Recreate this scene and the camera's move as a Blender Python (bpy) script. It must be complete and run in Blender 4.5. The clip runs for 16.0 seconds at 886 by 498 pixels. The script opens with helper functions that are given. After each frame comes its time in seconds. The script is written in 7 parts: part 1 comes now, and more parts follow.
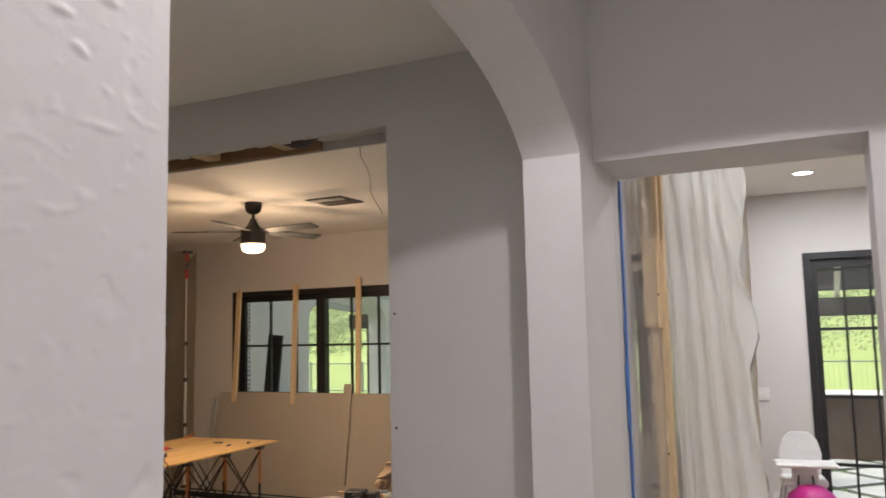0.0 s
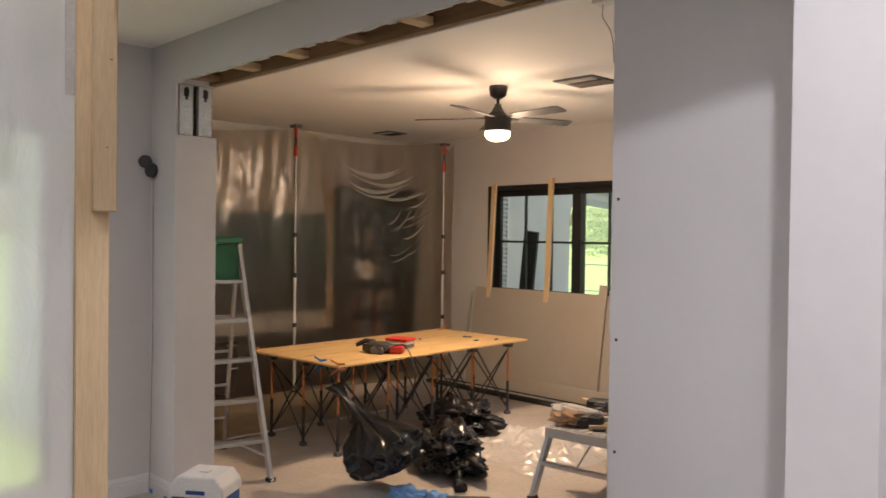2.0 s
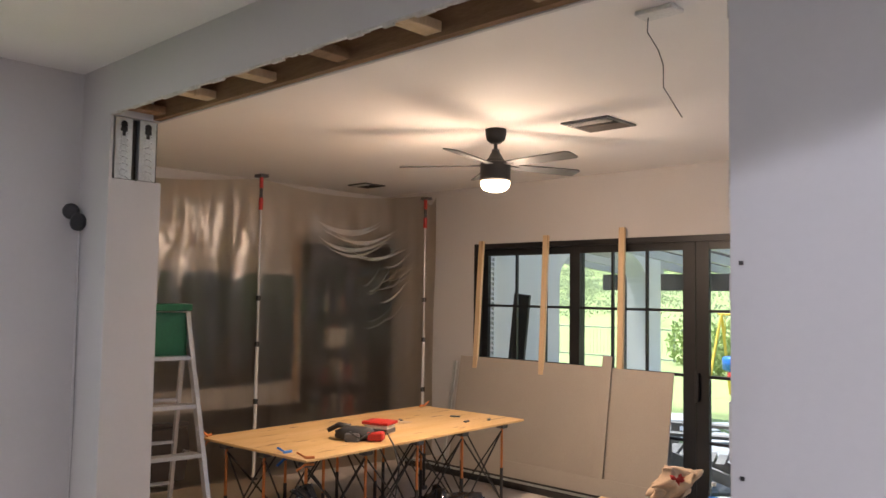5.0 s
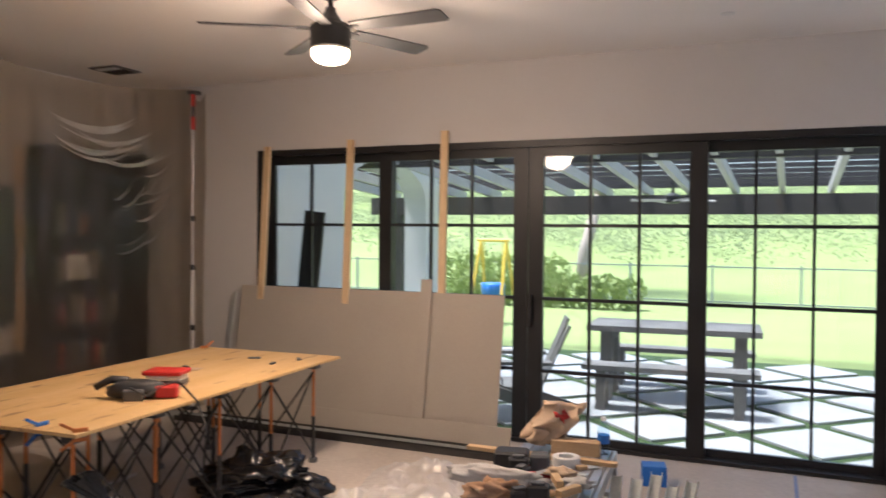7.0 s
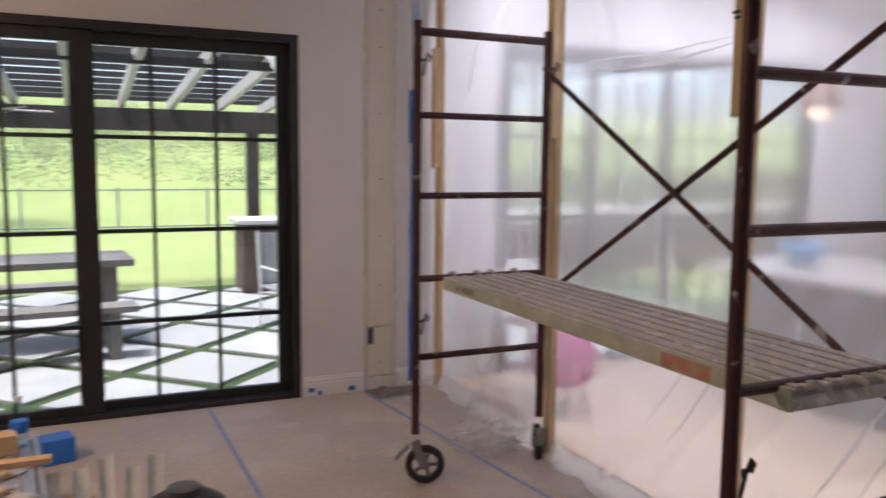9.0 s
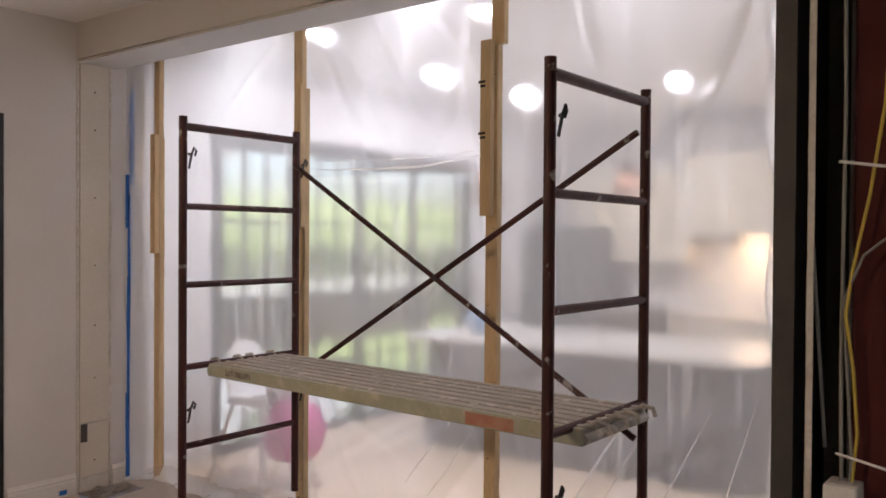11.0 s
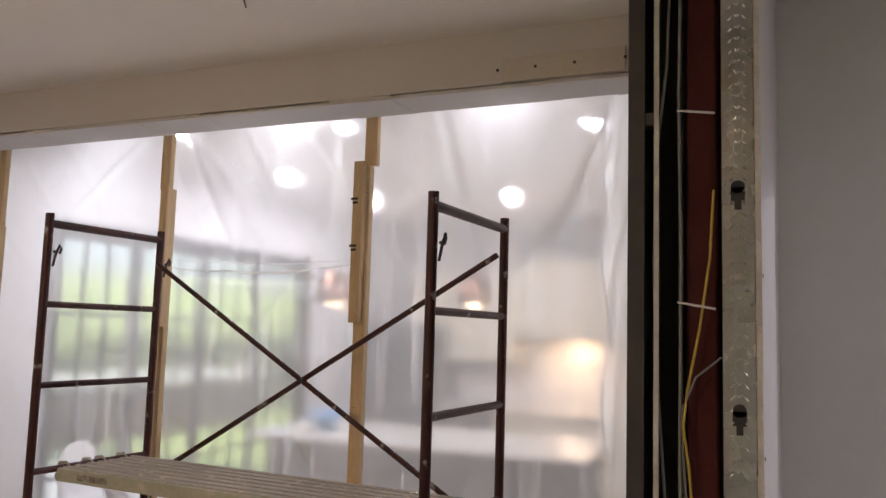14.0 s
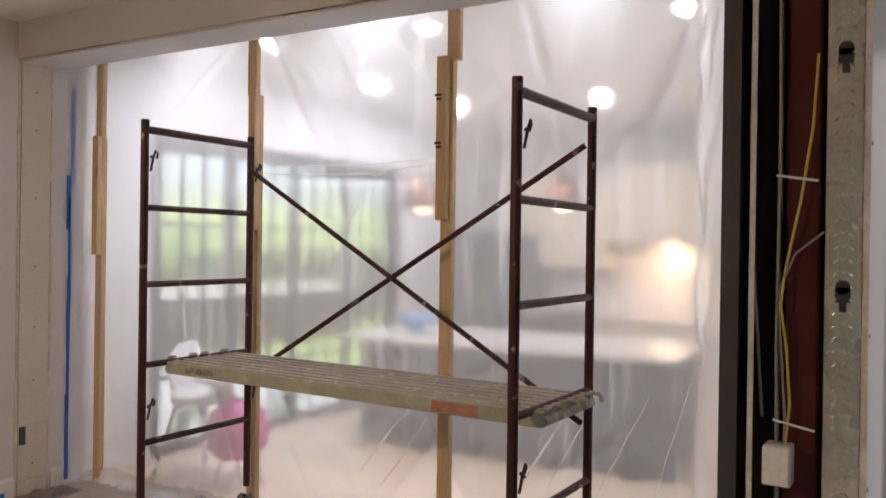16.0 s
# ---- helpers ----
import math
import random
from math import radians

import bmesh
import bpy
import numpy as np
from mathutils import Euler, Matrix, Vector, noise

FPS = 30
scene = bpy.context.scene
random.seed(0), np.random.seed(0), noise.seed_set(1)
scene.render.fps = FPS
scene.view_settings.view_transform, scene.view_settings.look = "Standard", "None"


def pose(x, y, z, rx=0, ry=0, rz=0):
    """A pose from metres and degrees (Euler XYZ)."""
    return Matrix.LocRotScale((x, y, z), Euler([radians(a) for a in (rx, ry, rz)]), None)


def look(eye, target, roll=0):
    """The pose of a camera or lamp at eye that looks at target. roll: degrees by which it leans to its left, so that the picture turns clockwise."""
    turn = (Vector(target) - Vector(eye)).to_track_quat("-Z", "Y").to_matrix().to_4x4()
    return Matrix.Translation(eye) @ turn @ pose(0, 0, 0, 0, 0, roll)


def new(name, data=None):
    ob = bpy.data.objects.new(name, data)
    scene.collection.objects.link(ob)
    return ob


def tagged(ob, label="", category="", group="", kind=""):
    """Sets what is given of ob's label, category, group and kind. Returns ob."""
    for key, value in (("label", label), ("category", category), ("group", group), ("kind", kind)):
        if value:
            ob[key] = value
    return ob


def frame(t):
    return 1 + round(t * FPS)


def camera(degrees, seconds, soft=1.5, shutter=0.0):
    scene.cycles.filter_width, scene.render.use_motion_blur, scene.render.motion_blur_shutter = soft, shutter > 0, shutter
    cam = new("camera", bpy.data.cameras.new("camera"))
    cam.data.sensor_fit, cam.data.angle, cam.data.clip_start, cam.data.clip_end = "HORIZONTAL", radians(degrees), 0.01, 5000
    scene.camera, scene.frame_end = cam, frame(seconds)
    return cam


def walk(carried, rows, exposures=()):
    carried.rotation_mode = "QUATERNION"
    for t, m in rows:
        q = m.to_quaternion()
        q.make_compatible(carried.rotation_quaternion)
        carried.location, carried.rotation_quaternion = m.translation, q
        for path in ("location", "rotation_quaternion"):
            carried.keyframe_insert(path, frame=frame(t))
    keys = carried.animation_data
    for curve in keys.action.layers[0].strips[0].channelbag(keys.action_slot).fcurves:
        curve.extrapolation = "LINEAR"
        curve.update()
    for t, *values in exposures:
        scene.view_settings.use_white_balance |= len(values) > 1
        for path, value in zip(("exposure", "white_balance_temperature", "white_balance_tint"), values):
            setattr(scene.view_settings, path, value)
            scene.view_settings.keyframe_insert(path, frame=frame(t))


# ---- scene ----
cam = camera(58.1, 16.0, shutter=0.4)
PATH = [
    (0, (1.655, 1.94, 1.857), (0.79, 3.731, 2.068), -1.3),
    (0.5, (1.662, 2.142, 1.863), (0.653, 3.863, 2.013), -0.6),
    (1, (1.561, 2.304, 1.841), (0.409, 3.937, 1.923), -0.1),
    (1.5, (1.491, 2.473, 1.826), (0.194, 3.996, 1.842), 0.6),
    (2, (1.501, 2.628, 1.811), (0.07, 4.024, 1.779), 0.7),
    (2.5, (1.535, 2.678, 1.802), (0.035, 4.0, 1.745), 0.9),
    (3, (1.528, 2.711, 1.794), (-0.011, 3.987, 1.732), 0.8),
    (3.5, (1.403, 2.772, 1.814), (-0.126, 4.06, 1.791), 0.9),
    (4, (1.132, 2.857, 1.884), (-0.341, 4.209, 1.93), 1.0),
    (4.2, (1.039, 2.925, 1.908), (-0.407, 4.305, 1.972), 1.1),
    (6.3, (-0.1, 3.638, 1.767), (-1.265, 5.261, 1.858), 0.6),
    (6.5, (-0.268, 3.7, 1.762), (-1.351, 5.381, 1.8), 0.7),
    (7, (-0.667, 3.847, 1.685), (-1.468, 5.679, 1.646), 0.5),
    (7.5, (-0.872, 4.112, 1.645), (-1.357, 6.049, 1.534), 0.3),
    (8, (-1.029, 4.402, 1.617), (-1.06, 6.394, 1.45), 0.6),
    (8.5, (-1.258, 4.595, 1.61), (-0.847, 6.541, 1.4), 0.7),
    (9, (-1.335, 4.72, 1.617), (-0.513, 6.529, 1.402), 0.6),
    (9.5, (-1.491, 4.842, 1.63), (-0.317, 6.451, 1.45), 0.7),
    (10, (-1.737, 4.876, 1.652), (-0.406, 6.363, 1.519), 0.6),
    (10.2, (-1.817, 4.832, 1.657), (-0.432, 6.271, 1.55), 0.4),
    (12.3, (-2.406, 4.862, 1.772), (-0.685, 5.875, 1.877), 1.8),
    (12.5, (-2.431, 4.87, 1.783), (-0.69, 5.845, 1.914), 1.9),
    (13, (-2.456, 4.87, 1.79), (-0.684, 5.781, 1.969), 1.9),
    (13.5, (-2.468, 4.874, 1.779), (-0.682, 5.749, 1.985), 1.8),
    (14, (-2.476, 4.876, 1.769), (-0.69, 5.752, 1.975), 1.7),
    (14.5, (-2.475, 4.866, 1.759), (-0.702, 5.774, 1.941), 1.5),
    (15, (-2.472, 4.866, 1.737), (-0.722, 5.824, 1.878), 1.4),
    (15.5, (-2.474, 4.864, 1.7), (-0.758, 5.889, 1.772), 1.2),
    (16, (-2.437, 4.877, 1.666), (-0.749, 5.949, 1.661), 0.8),
]
walk(cam, [(t, look(eye, target, roll)) for t, eye, target, roll in PATH],
     exposures=[(0.0, 1.25, 7050, 14), (1.0, 1.56, 6900, 14), (2.0, 1.72, 6700, 15), (3.5, 1.82, 6450, 18), (4.2, 1.84, 6300, 18), (6.3, 1.76, 6000, 18), (8.0, 1.53, 5900, 21), (9.0, 1.40, 6350, 25), (10.2, 1.42, 6750, 23), (12.3, 1.34, 6700, 20), (16.0, 1.47, 6750, 20)])

# ---- world and light ----
world = bpy.data.worlds.new("sky")
scene.world = world
world.use_nodes = True
wn = world.node_tree
sky = wn.nodes.new("ShaderNodeTexSky")
sky.sky_type, sky.sun_disc = "NISHITA", False
sky.dust_density = 3.0
sky.sun_elevation, sky.sun_rotation = radians(73), radians(253)
wn.nodes["Background"].inputs["Strength"].default_value = 0.13
wn.links.new(sky.outputs[0], wn.nodes["Background"].inputs["Color"])


def lamp(name, kind, place, power, colour, size=0.1, target=None, spot=None):
    data = bpy.data.lights.new(name, kind)
    data.energy, data.color = power, colour
    if kind == "AREA":
        data.shape, data.size = "DISK", size
    elif kind == "SUN":
        data.angle = size
    else:
        data.shadow_soft_size = size
    if spot:
        data.spot_size, data.spot_blend = radians(spot), 0.6
    ob = new(name, data)
    ob.matrix_world = look(place, target or (place[0], place[1] + 0.001, place[2] - 1))
    return ob


lamp("sun", "SUN", (0, 0, 20), 3.4, (1.0, 0.97, 0.93), radians(14), target=(5.6, 1.7, 0))
WARM, COOL = (1.0, 0.74, 0.49), (0.92, 0.93, 1.0)
FAN = (-3.05, 7.70)
CEIL = 3.09
lamp("fan_bulb", "POINT", (FAN[0], FAN[1], 2.58), 20, WARM, 0.19)
lamp("fan_downward_bulb", "AREA", (FAN[0], FAN[1], 2.62), 15, WARM, 0.2)
ENTRY_LAMPS = [(1.42, 3.24)]
# fill lamps added at the back of the entry, no fixtures known there
ENTRY_FILL_LAMPS = [(2.0, 0.2), (2.0, -0.8)]
# last two are added out of sight behind the beam to light the film
KITCHEN_LAMPS = [(1.77, 7.73), (1.52, 8.95), (2.18, 6.2), (2.95, 9.15), (4.43, 7.64), (4.2, 9.1), (1.20, 6.3), (1.12, 7.5)]
# unseen fill lamps, added to brighten the hall and its post
HALL_FILL_LAMPS = [(-2.6, 3.1), (-0.25, 2.9)]
for x, y in ENTRY_LAMPS:
    lamp("downlight_bulb", "SPOT", (x, y, CEIL - 0.015), 41, COOL, 0.04, spot=141).data.spot_blend = 0.06
for x, y in ENTRY_FILL_LAMPS:
    lamp("downlight_bulb", "AREA", (x, y, CEIL - 0.012), 13, COOL, 0.13)
for x, y in KITCHEN_LAMPS:
    lamp("downlight_bulb", "AREA", (x, y, CEIL - 0.012), 9.0 if x > 1.4 else 3.0, (0.86, 0.92, 1.0), 0.08)
for x, y in HALL_FILL_LAMPS:
    lamp("downlight_bulb", "AREA", (x, y, CEIL - 0.012), 6 if x < -1 else 2.5, COOL, 0.13)


# ---- mesh helpers ----
def link(bm, name, material, parent=None, smooth=False, bevel=0.0, label=""):
    if bevel:
        bmesh.ops.bevel(bm, geom=list(bm.edges), offset=bevel, segments=1, affect="EDGES", clamp_overlap=True)
    bmesh.ops.recalc_face_normals(bm, faces=bm.faces)
    data = bpy.data.meshes.new(name)
    bm.to_mesh(data)
    bm.free()
    data.materials.append(material)
    if smooth:
        data.polygons.foreach_set("use_smooth", [True] * len(data.polygons))
    ob = new(name, data)
    if parent:
        ob.parent = parent
    if label:
        ob["label"] = label
    return ob


def part(name, bm, material, parent, label="", smooth=False, bevel=0.0):
    return link(bm, name, material, parent, smooth, bevel, label)


def shared(name, like, parent, m):
    """One more object on the mesh of another."""
    ob = new(name, like.data)
    ob.parent = parent
    ob.matrix_basis = m
    return ob


def thing(name, m, label, category, group="", kind=""):
    ob = new(name)
    ob.empty_display_size = 0.1
    ob.matrix_basis = m
    return tagged(ob, label, category, group, kind)


def box(bm, x0, x1, y0, y1, z0, z1, m=None):
    vs = [bm.verts.new(m @ Vector(p) if m else p) for p in
          ((x0, y0, z0), (x1, y0, z0), (x1, y1, z0), (x0, y1, z0), (x0, y0, z1), (x1, y0, z1), (x1, y1, z1), (x0, y1, z1))]
    for f in ((3, 2, 1, 0), (4, 5, 6, 7), (0, 1, 5, 4), (1, 2, 6, 5), (2, 3, 7, 6), (3, 0, 4, 7)):
        bm.faces.new([vs[i] for i in f])
    return bm


def boxes(*rows):
    bm = bmesh.new()
    for r in rows:
        box(bm, *r)
    return bm


def tube(bm, pts, r, seg=10, caps=True):
    """A round bar along a line of points; r may be one radius or one for each point."""
    pts = [Vector(p) for p in pts]
    rs = r if isinstance(r, (list, tuple)) else [r] * len(pts)
    rings = []
    side = None
    for i, p in enumerate(pts):
        d = (pts[min(i + 1, len(pts) - 1)] - pts[max(i - 1, 0)]).normalized()
        if side is None:
            side = d.orthogonal().normalized()
        side = (side - d * side.dot(d)).normalized()
        up = d.cross(side)
        rings.append([bm.verts.new(p + (side * math.cos(a) + up * math.sin(a)) * rs[i])
                      for a in [2 * math.pi * k / seg for k in range(seg)]])
    for a, b in zip(rings, rings[1:]):
        for k in range(seg):
            bm.faces.new((a[k], a[(k + 1) % seg], b[(k + 1) % seg], b[k]))
    if caps:
        bm.faces.new(rings[0][::-1])
        bm.faces.new(rings[-1])
    return bm


def bar(a, b, r, seg=10):
    return tube(bmesh.new(), (a, b), r, seg)


def lathe(profile, seg=24, bm=None, at=(0, 0, 0)):
    """A turned body about z from rows of radius and height."""
    bm = bm or bmesh.new()
    rings = [[bm.verts.new((at[0] + r * math.cos(2 * math.pi * k / seg), at[1] + r * math.sin(2 * math.pi * k / seg), at[2] + z)) for k in range(seg)]
             for r, z in profile]
    for a, b in zip(rings, rings[1:]):
        for k in range(seg):
            bm.faces.new((a[k], a[(k + 1) % seg], b[(k + 1) % seg], b[k]))
    bm.faces.new(rings[0][::-1])
    bm.faces.new(rings[-1])
    return bm


def ring_body(profile, seg=24):
    """A closed ring about z from the outline of its section."""
    bm = bmesh.new()
    n = len(profile)
    rings = [[bm.verts.new((r * math.cos(2 * math.pi * k / seg), r * math.sin(2 * math.pi * k / seg), z)) for k in range(seg)] for r, z in profile]
    for i in range(n):
        for k in range(seg):
            bm.faces.new((rings[i][k], rings[i][(k + 1) % seg], rings[(i + 1) % n][(k + 1) % seg], rings[(i + 1) % n][k]))
    return bm


def plank(bm, a, b, w, h, up=(0, 0, 1)):
    """A squared bar from a to b, w wide and h high."""
    a, b = Vector(a), Vector(b)
    d = (b - a).normalized()
    s = d.cross(Vector(up))
    s = s.normalized() if s.length > 1e-4 else d.orthogonal().normalized()
    u = s.cross(d)
    m = Matrix((s, d, u)).transposed().to_4x4()
    m.translation = a
    return box(bm, -w / 2, w / 2, 0, (b - a).length, -h / 2, h / 2, m)


def sheet(nu, nv, f):
    """A smooth skin of nu by nv cells; f(u, v) gives the place."""
    bm = bmesh.new()
    g = [[bm.verts.new(f(i / nu, j / nv)) for j in range(nv + 1)] for i in range(nu + 1)]
    for i in range(nu):
        for j in range(nv):
            bm.faces.new((g[i][j], g[i + 1][j], g[i + 1][j + 1], g[i][j + 1]))
    return bm


def n3(x, y, z):
    return noise.noise(Vector((x, y, z)))


# ---- materials ----
def surf(name, c1, c2=None, rough=0.6, metal=0.0, scale=3.0, fine=60.0, bump=0.1, spread=0.5, coat=0.0, stretch=(1, 1, 1), vary=0.0, spots=None, rough2=None, tone=0.35):
    """A two-scale surface: c1 to c2 in broad patches, fine grain in tone and relief; spots adds stains of another colour."""
    m = bpy.data.materials.new(name)
    m.use_nodes = True
    t = m.node_tree
    N, L = t.nodes, t.links
    b = N["Principled BSDF"]
    b.inputs["Metallic"].default_value = metal
    b.inputs["Coat Weight"].default_value = coat
    co = N.new("ShaderNodeTexCoord")
    mp = N.new("ShaderNodeMapping")
    mp.inputs["Scale"].default_value = stretch
    L.new(co.outputs["Object"], mp.inputs["Vector"])

    def nz(s, d=4.0):
        n = N.new("ShaderNodeTexNoise")
        n.inputs["Scale"].default_value, n.inputs["Detail"].default_value = s, d
        L.new(mp.outputs[0], n.inputs["Vector"])
        return n.outputs["Fac"]

    def rng(src, a, z, lo, hi):
        r = N.new("ShaderNodeMapRange")
        for k, v in zip(("From Min", "From Max", "To Min", "To Max"), (a, z, lo, hi)):
            r.inputs[k].default_value = v
        L.new(src, r.inputs["Value"])
        return r.outputs[0]

    def mix(fac, a, c, mode="MIX"):
        x = N.new("ShaderNodeMix")
        x.data_type, x.blend_type = "RGBA", mode
        for s, v in ((x.inputs["Factor"], fac), (x.inputs[6], a), (x.inputs[7], c)):
            if isinstance(v, (int, float)):
                s.default_value = v
            elif isinstance(v, tuple):
                s.default_value = (*v, 1)
            else:
                L.new(v, s)
        return x.outputs[2]

    c2 = c2 or tuple(v * 0.82 for v in c1)
    big, small = nz(scale), nz(fine, 6.0)
    col = mix(rng(big, 0.5 - spread / 2, 0.5 + spread / 2, 0, 1), c1, c2)
    col = mix(rng(small, 0.3, 0.7, 0.0, tone), col, tuple(v * 0.7 for v in c2))
    if spots:
        col = mix(rng(nz(spots[1], 3.0), spots[2], spots[2] + 0.06, 0, 0.85), col, spots[0])
    if vary:
        oi = N.new("ShaderNodeObjectInfo")
        r = rng(oi.outputs["Random"], 0, 1, 1 - vary, 1 + vary)
        hs = N.new("ShaderNodeHueSaturation")
        L.new(r, hs.inputs["Value"])
        L.new(col, hs.inputs["Color"])
        col = hs.outputs[0]
    L.new(col, b.inputs["Base Color"])
    L.new(rng(big, 0.3, 0.7, rough, rough2 if rough2 is not None else min(1, rough * 1.25)), b.inputs["Roughness"])
    if bump:
        bp = N.new("ShaderNodeBump")
        bp.inputs["Strength"].default_value, bp.inputs["Distance"].default_value = min(1, bump * 2), 0.004
        L.new(small, bp.inputs["Height"])
        L.new(bp.outputs[0], b.inputs["Normal"])
    return m


def leafy(name, c1, c2, scale, fine):
    """Leaves that also let light through."""
    m = surf(name, c1, c2, 0.8, scale=scale, fine=fine, bump=0.2, vary=0.12)
    N, L = m.node_tree.nodes, m.node_tree.links
    tl, mx = N.new("ShaderNodeBsdfTranslucent"), N.new("ShaderNodeMixShader")
    b = N["Principled BSDF"]
    L.new(b.inputs["Base Color"].links[0].from_socket, tl.inputs["Color"])
    mx.inputs[0].default_value = 0.45
    for a, z in ((b.outputs[0], mx.inputs[1]), (tl.outputs[0], mx.inputs[2]), (mx.outputs[0], N["Material Output"].inputs["Surface"])):
        L.new(a, z)
    return m


def glowing(name, colour, power):
    m = bpy.data.materials.new(name)
    m.use_nodes = True
    b = m.node_tree.nodes["Principled BSDF"]
    b.inputs["Base Color"].default_value = (0.9, 0.9, 0.88, 1)
    b.inputs["Emission Color"].default_value = (*colour, 1)
    b.inputs["Emission Strength"].default_value = power
    return m


def pane_glass(name, tint=(0.93, 0.97, 0.95)):
    m = bpy.data.materials.new(name)
    m.use_nodes = True
    N, L = m.node_tree.nodes, m.node_tree.links
    N.remove(N["Principled BSDF"])
    tr, gl, fr, mx = N.new("ShaderNodeBsdfTransparent"), N.new("ShaderNodeBsdfGlossy"), N.new("ShaderNodeLayerWeight"), N.new("ShaderNodeMixShader")
    pw, ad = N.new("ShaderNodeMath"), N.new("ShaderNodeMath")
    tr.inputs["Color"].default_value = (*tint, 1)
    gl.inputs["Roughness"].default_value = 0.02
    # gloss rises with the fifth power of the grazing angle, alike on both faces of the pane
    fr.inputs["Blend"].default_value = 0.5
    pw.operation, ad.operation = "POWER", "MULTIPLY_ADD"
    pw.inputs[1].default_value = 5.0
    ad.inputs[1].default_value, ad.inputs[2].default_value = 0.9, 0.035
    for a, z in ((fr.outputs["Facing"], pw.inputs[0]), (pw.outputs[0], ad.inputs[0]), (ad.outputs[0], mx.inputs[0]), (tr.outputs[0], mx.inputs[1]), (gl.outputs[0], mx.inputs[2]), (mx.outputs[0], N["Material Output"].inputs["Surface"])):
        L.new(a, z)
    return m


def film_plastic(name, clear=0.35, blur=0.45, haze=0.35, gloss=0.12, rough=0.3, tint=(0.95, 0.96, 0.97), wrinkle=9.0, depth=0.5, streak=0.0, lines=0.0, sheen=0.16, bend=1.03, back=0.55):
    """Thin polythene: part clear, part blurred view, milky scatter and a sheen, with fine creases."""
    m = bpy.data.materials.new(name)
    m.use_nodes = True
    N, L = m.node_tree.nodes, m.node_tree.links
    N.remove(N["Principled BSDF"])
    co, nz, bp = N.new("ShaderNodeTexCoord"), N.new("ShaderNodeTexNoise"), N.new("ShaderNodeBump")
    mp = N.new("ShaderNodeMapping")
    mp.inputs["Scale"].default_value = (1, 1, 0.45)
    nz.inputs["Scale"].default_value, nz.inputs["Detail"].default_value, nz.inputs["Distortion"].default_value = wrinkle, 5.0, 1.2
    bp.inputs["Strength"].default_value, bp.inputs["Distance"].default_value = depth, 0.02
    L.new(co.outputs["Object"], mp.inputs[0])
    L.new(mp.outputs[0], nz.inputs["Vector"])
    L.new(nz.outputs["Fac"], bp.inputs["Height"])
    tr, rf, df, tl, gl = (N.new("ShaderNodeBsdf" + k) for k in ("Transparent", "Refraction", "Diffuse", "Translucent", "Glossy"))
    rf.inputs["IOR"].default_value, rf.inputs["Roughness"].default_value = bend, rough
    gl.inputs["Roughness"].default_value = sheen
    for s in (tr, rf, df, tl):
        s.inputs["Color"].default_value = (*tint, 1)
    for s in (df, tl, gl):
        L.new(bp.outputs[0], s.inputs["Normal"])

    def mix(fac, a, b):
        x = N.new("ShaderNodeMixShader")
        x.inputs[0].default_value = fac
        L.new(a, x.inputs[1])
        L.new(b, x.inputs[2])
        return x.outputs[0]

    through_film = mix(blur / (clear + blur), tr.outputs[0], rf.outputs[0])
    milk = mix(back, df.outputs[0], tl.outputs[0])
    body = mix(haze, through_film, milk)
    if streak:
        # noise paints pale slanted streaks and thin lines where creases would catch light
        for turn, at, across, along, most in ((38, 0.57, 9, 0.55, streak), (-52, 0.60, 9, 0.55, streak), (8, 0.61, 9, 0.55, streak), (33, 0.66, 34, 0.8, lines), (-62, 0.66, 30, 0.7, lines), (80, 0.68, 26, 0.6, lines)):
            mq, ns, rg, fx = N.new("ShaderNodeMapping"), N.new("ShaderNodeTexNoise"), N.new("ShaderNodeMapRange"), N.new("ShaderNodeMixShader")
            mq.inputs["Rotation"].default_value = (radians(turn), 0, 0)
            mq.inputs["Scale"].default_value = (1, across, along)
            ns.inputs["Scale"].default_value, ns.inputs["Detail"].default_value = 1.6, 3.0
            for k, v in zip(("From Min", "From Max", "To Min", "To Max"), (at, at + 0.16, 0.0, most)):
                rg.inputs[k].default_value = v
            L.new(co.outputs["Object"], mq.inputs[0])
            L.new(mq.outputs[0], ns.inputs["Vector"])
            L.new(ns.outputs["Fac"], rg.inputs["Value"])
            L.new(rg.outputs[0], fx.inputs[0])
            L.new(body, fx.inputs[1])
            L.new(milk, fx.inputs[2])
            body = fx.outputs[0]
    L.new(mix(gloss, body, gl.outputs[0]), N["Material Output"].inputs["Surface"])
    return m


PAINT = surf("wall_paint", (0.60, 0.585, 0.58), (0.56, 0.545, 0.54), 0.8, scale=1.2, fine=38, bump=0.10, tone=0.06)
PLASTER = surf("hand_troweled_plaster", (0.63, 0.615, 0.61), (0.58, 0.565, 0.56), 0.5, scale=2.0, fine=16, bump=0.16, tone=0.06)
CEILING = surf("ceiling_paint", (0.83, 0.81, 0.79), (0.79, 0.77, 0.75), 0.7, scale=1.0, fine=70, bump=0.1, tone=0.06)
DRYWALL = surf("bare_drywall", (0.62, 0.58, 0.52), (0.56, 0.52, 0.46), 0.8, scale=1.5, fine=120, bump=0.05)
BOARD = surf("drywall_paper", (0.43, 0.385, 0.33), (0.385, 0.345, 0.295), 0.8, scale=1.3, fine=140, bump=0.04, spots=((0.40, 0.35, 0.29), 6.0, 0.70))
CUT = surf("raw_gypsum_edge", (0.72, 0.70, 0.66), (0.50, 0.46, 0.41), 0.9, scale=14, fine=90, bump=0.5)
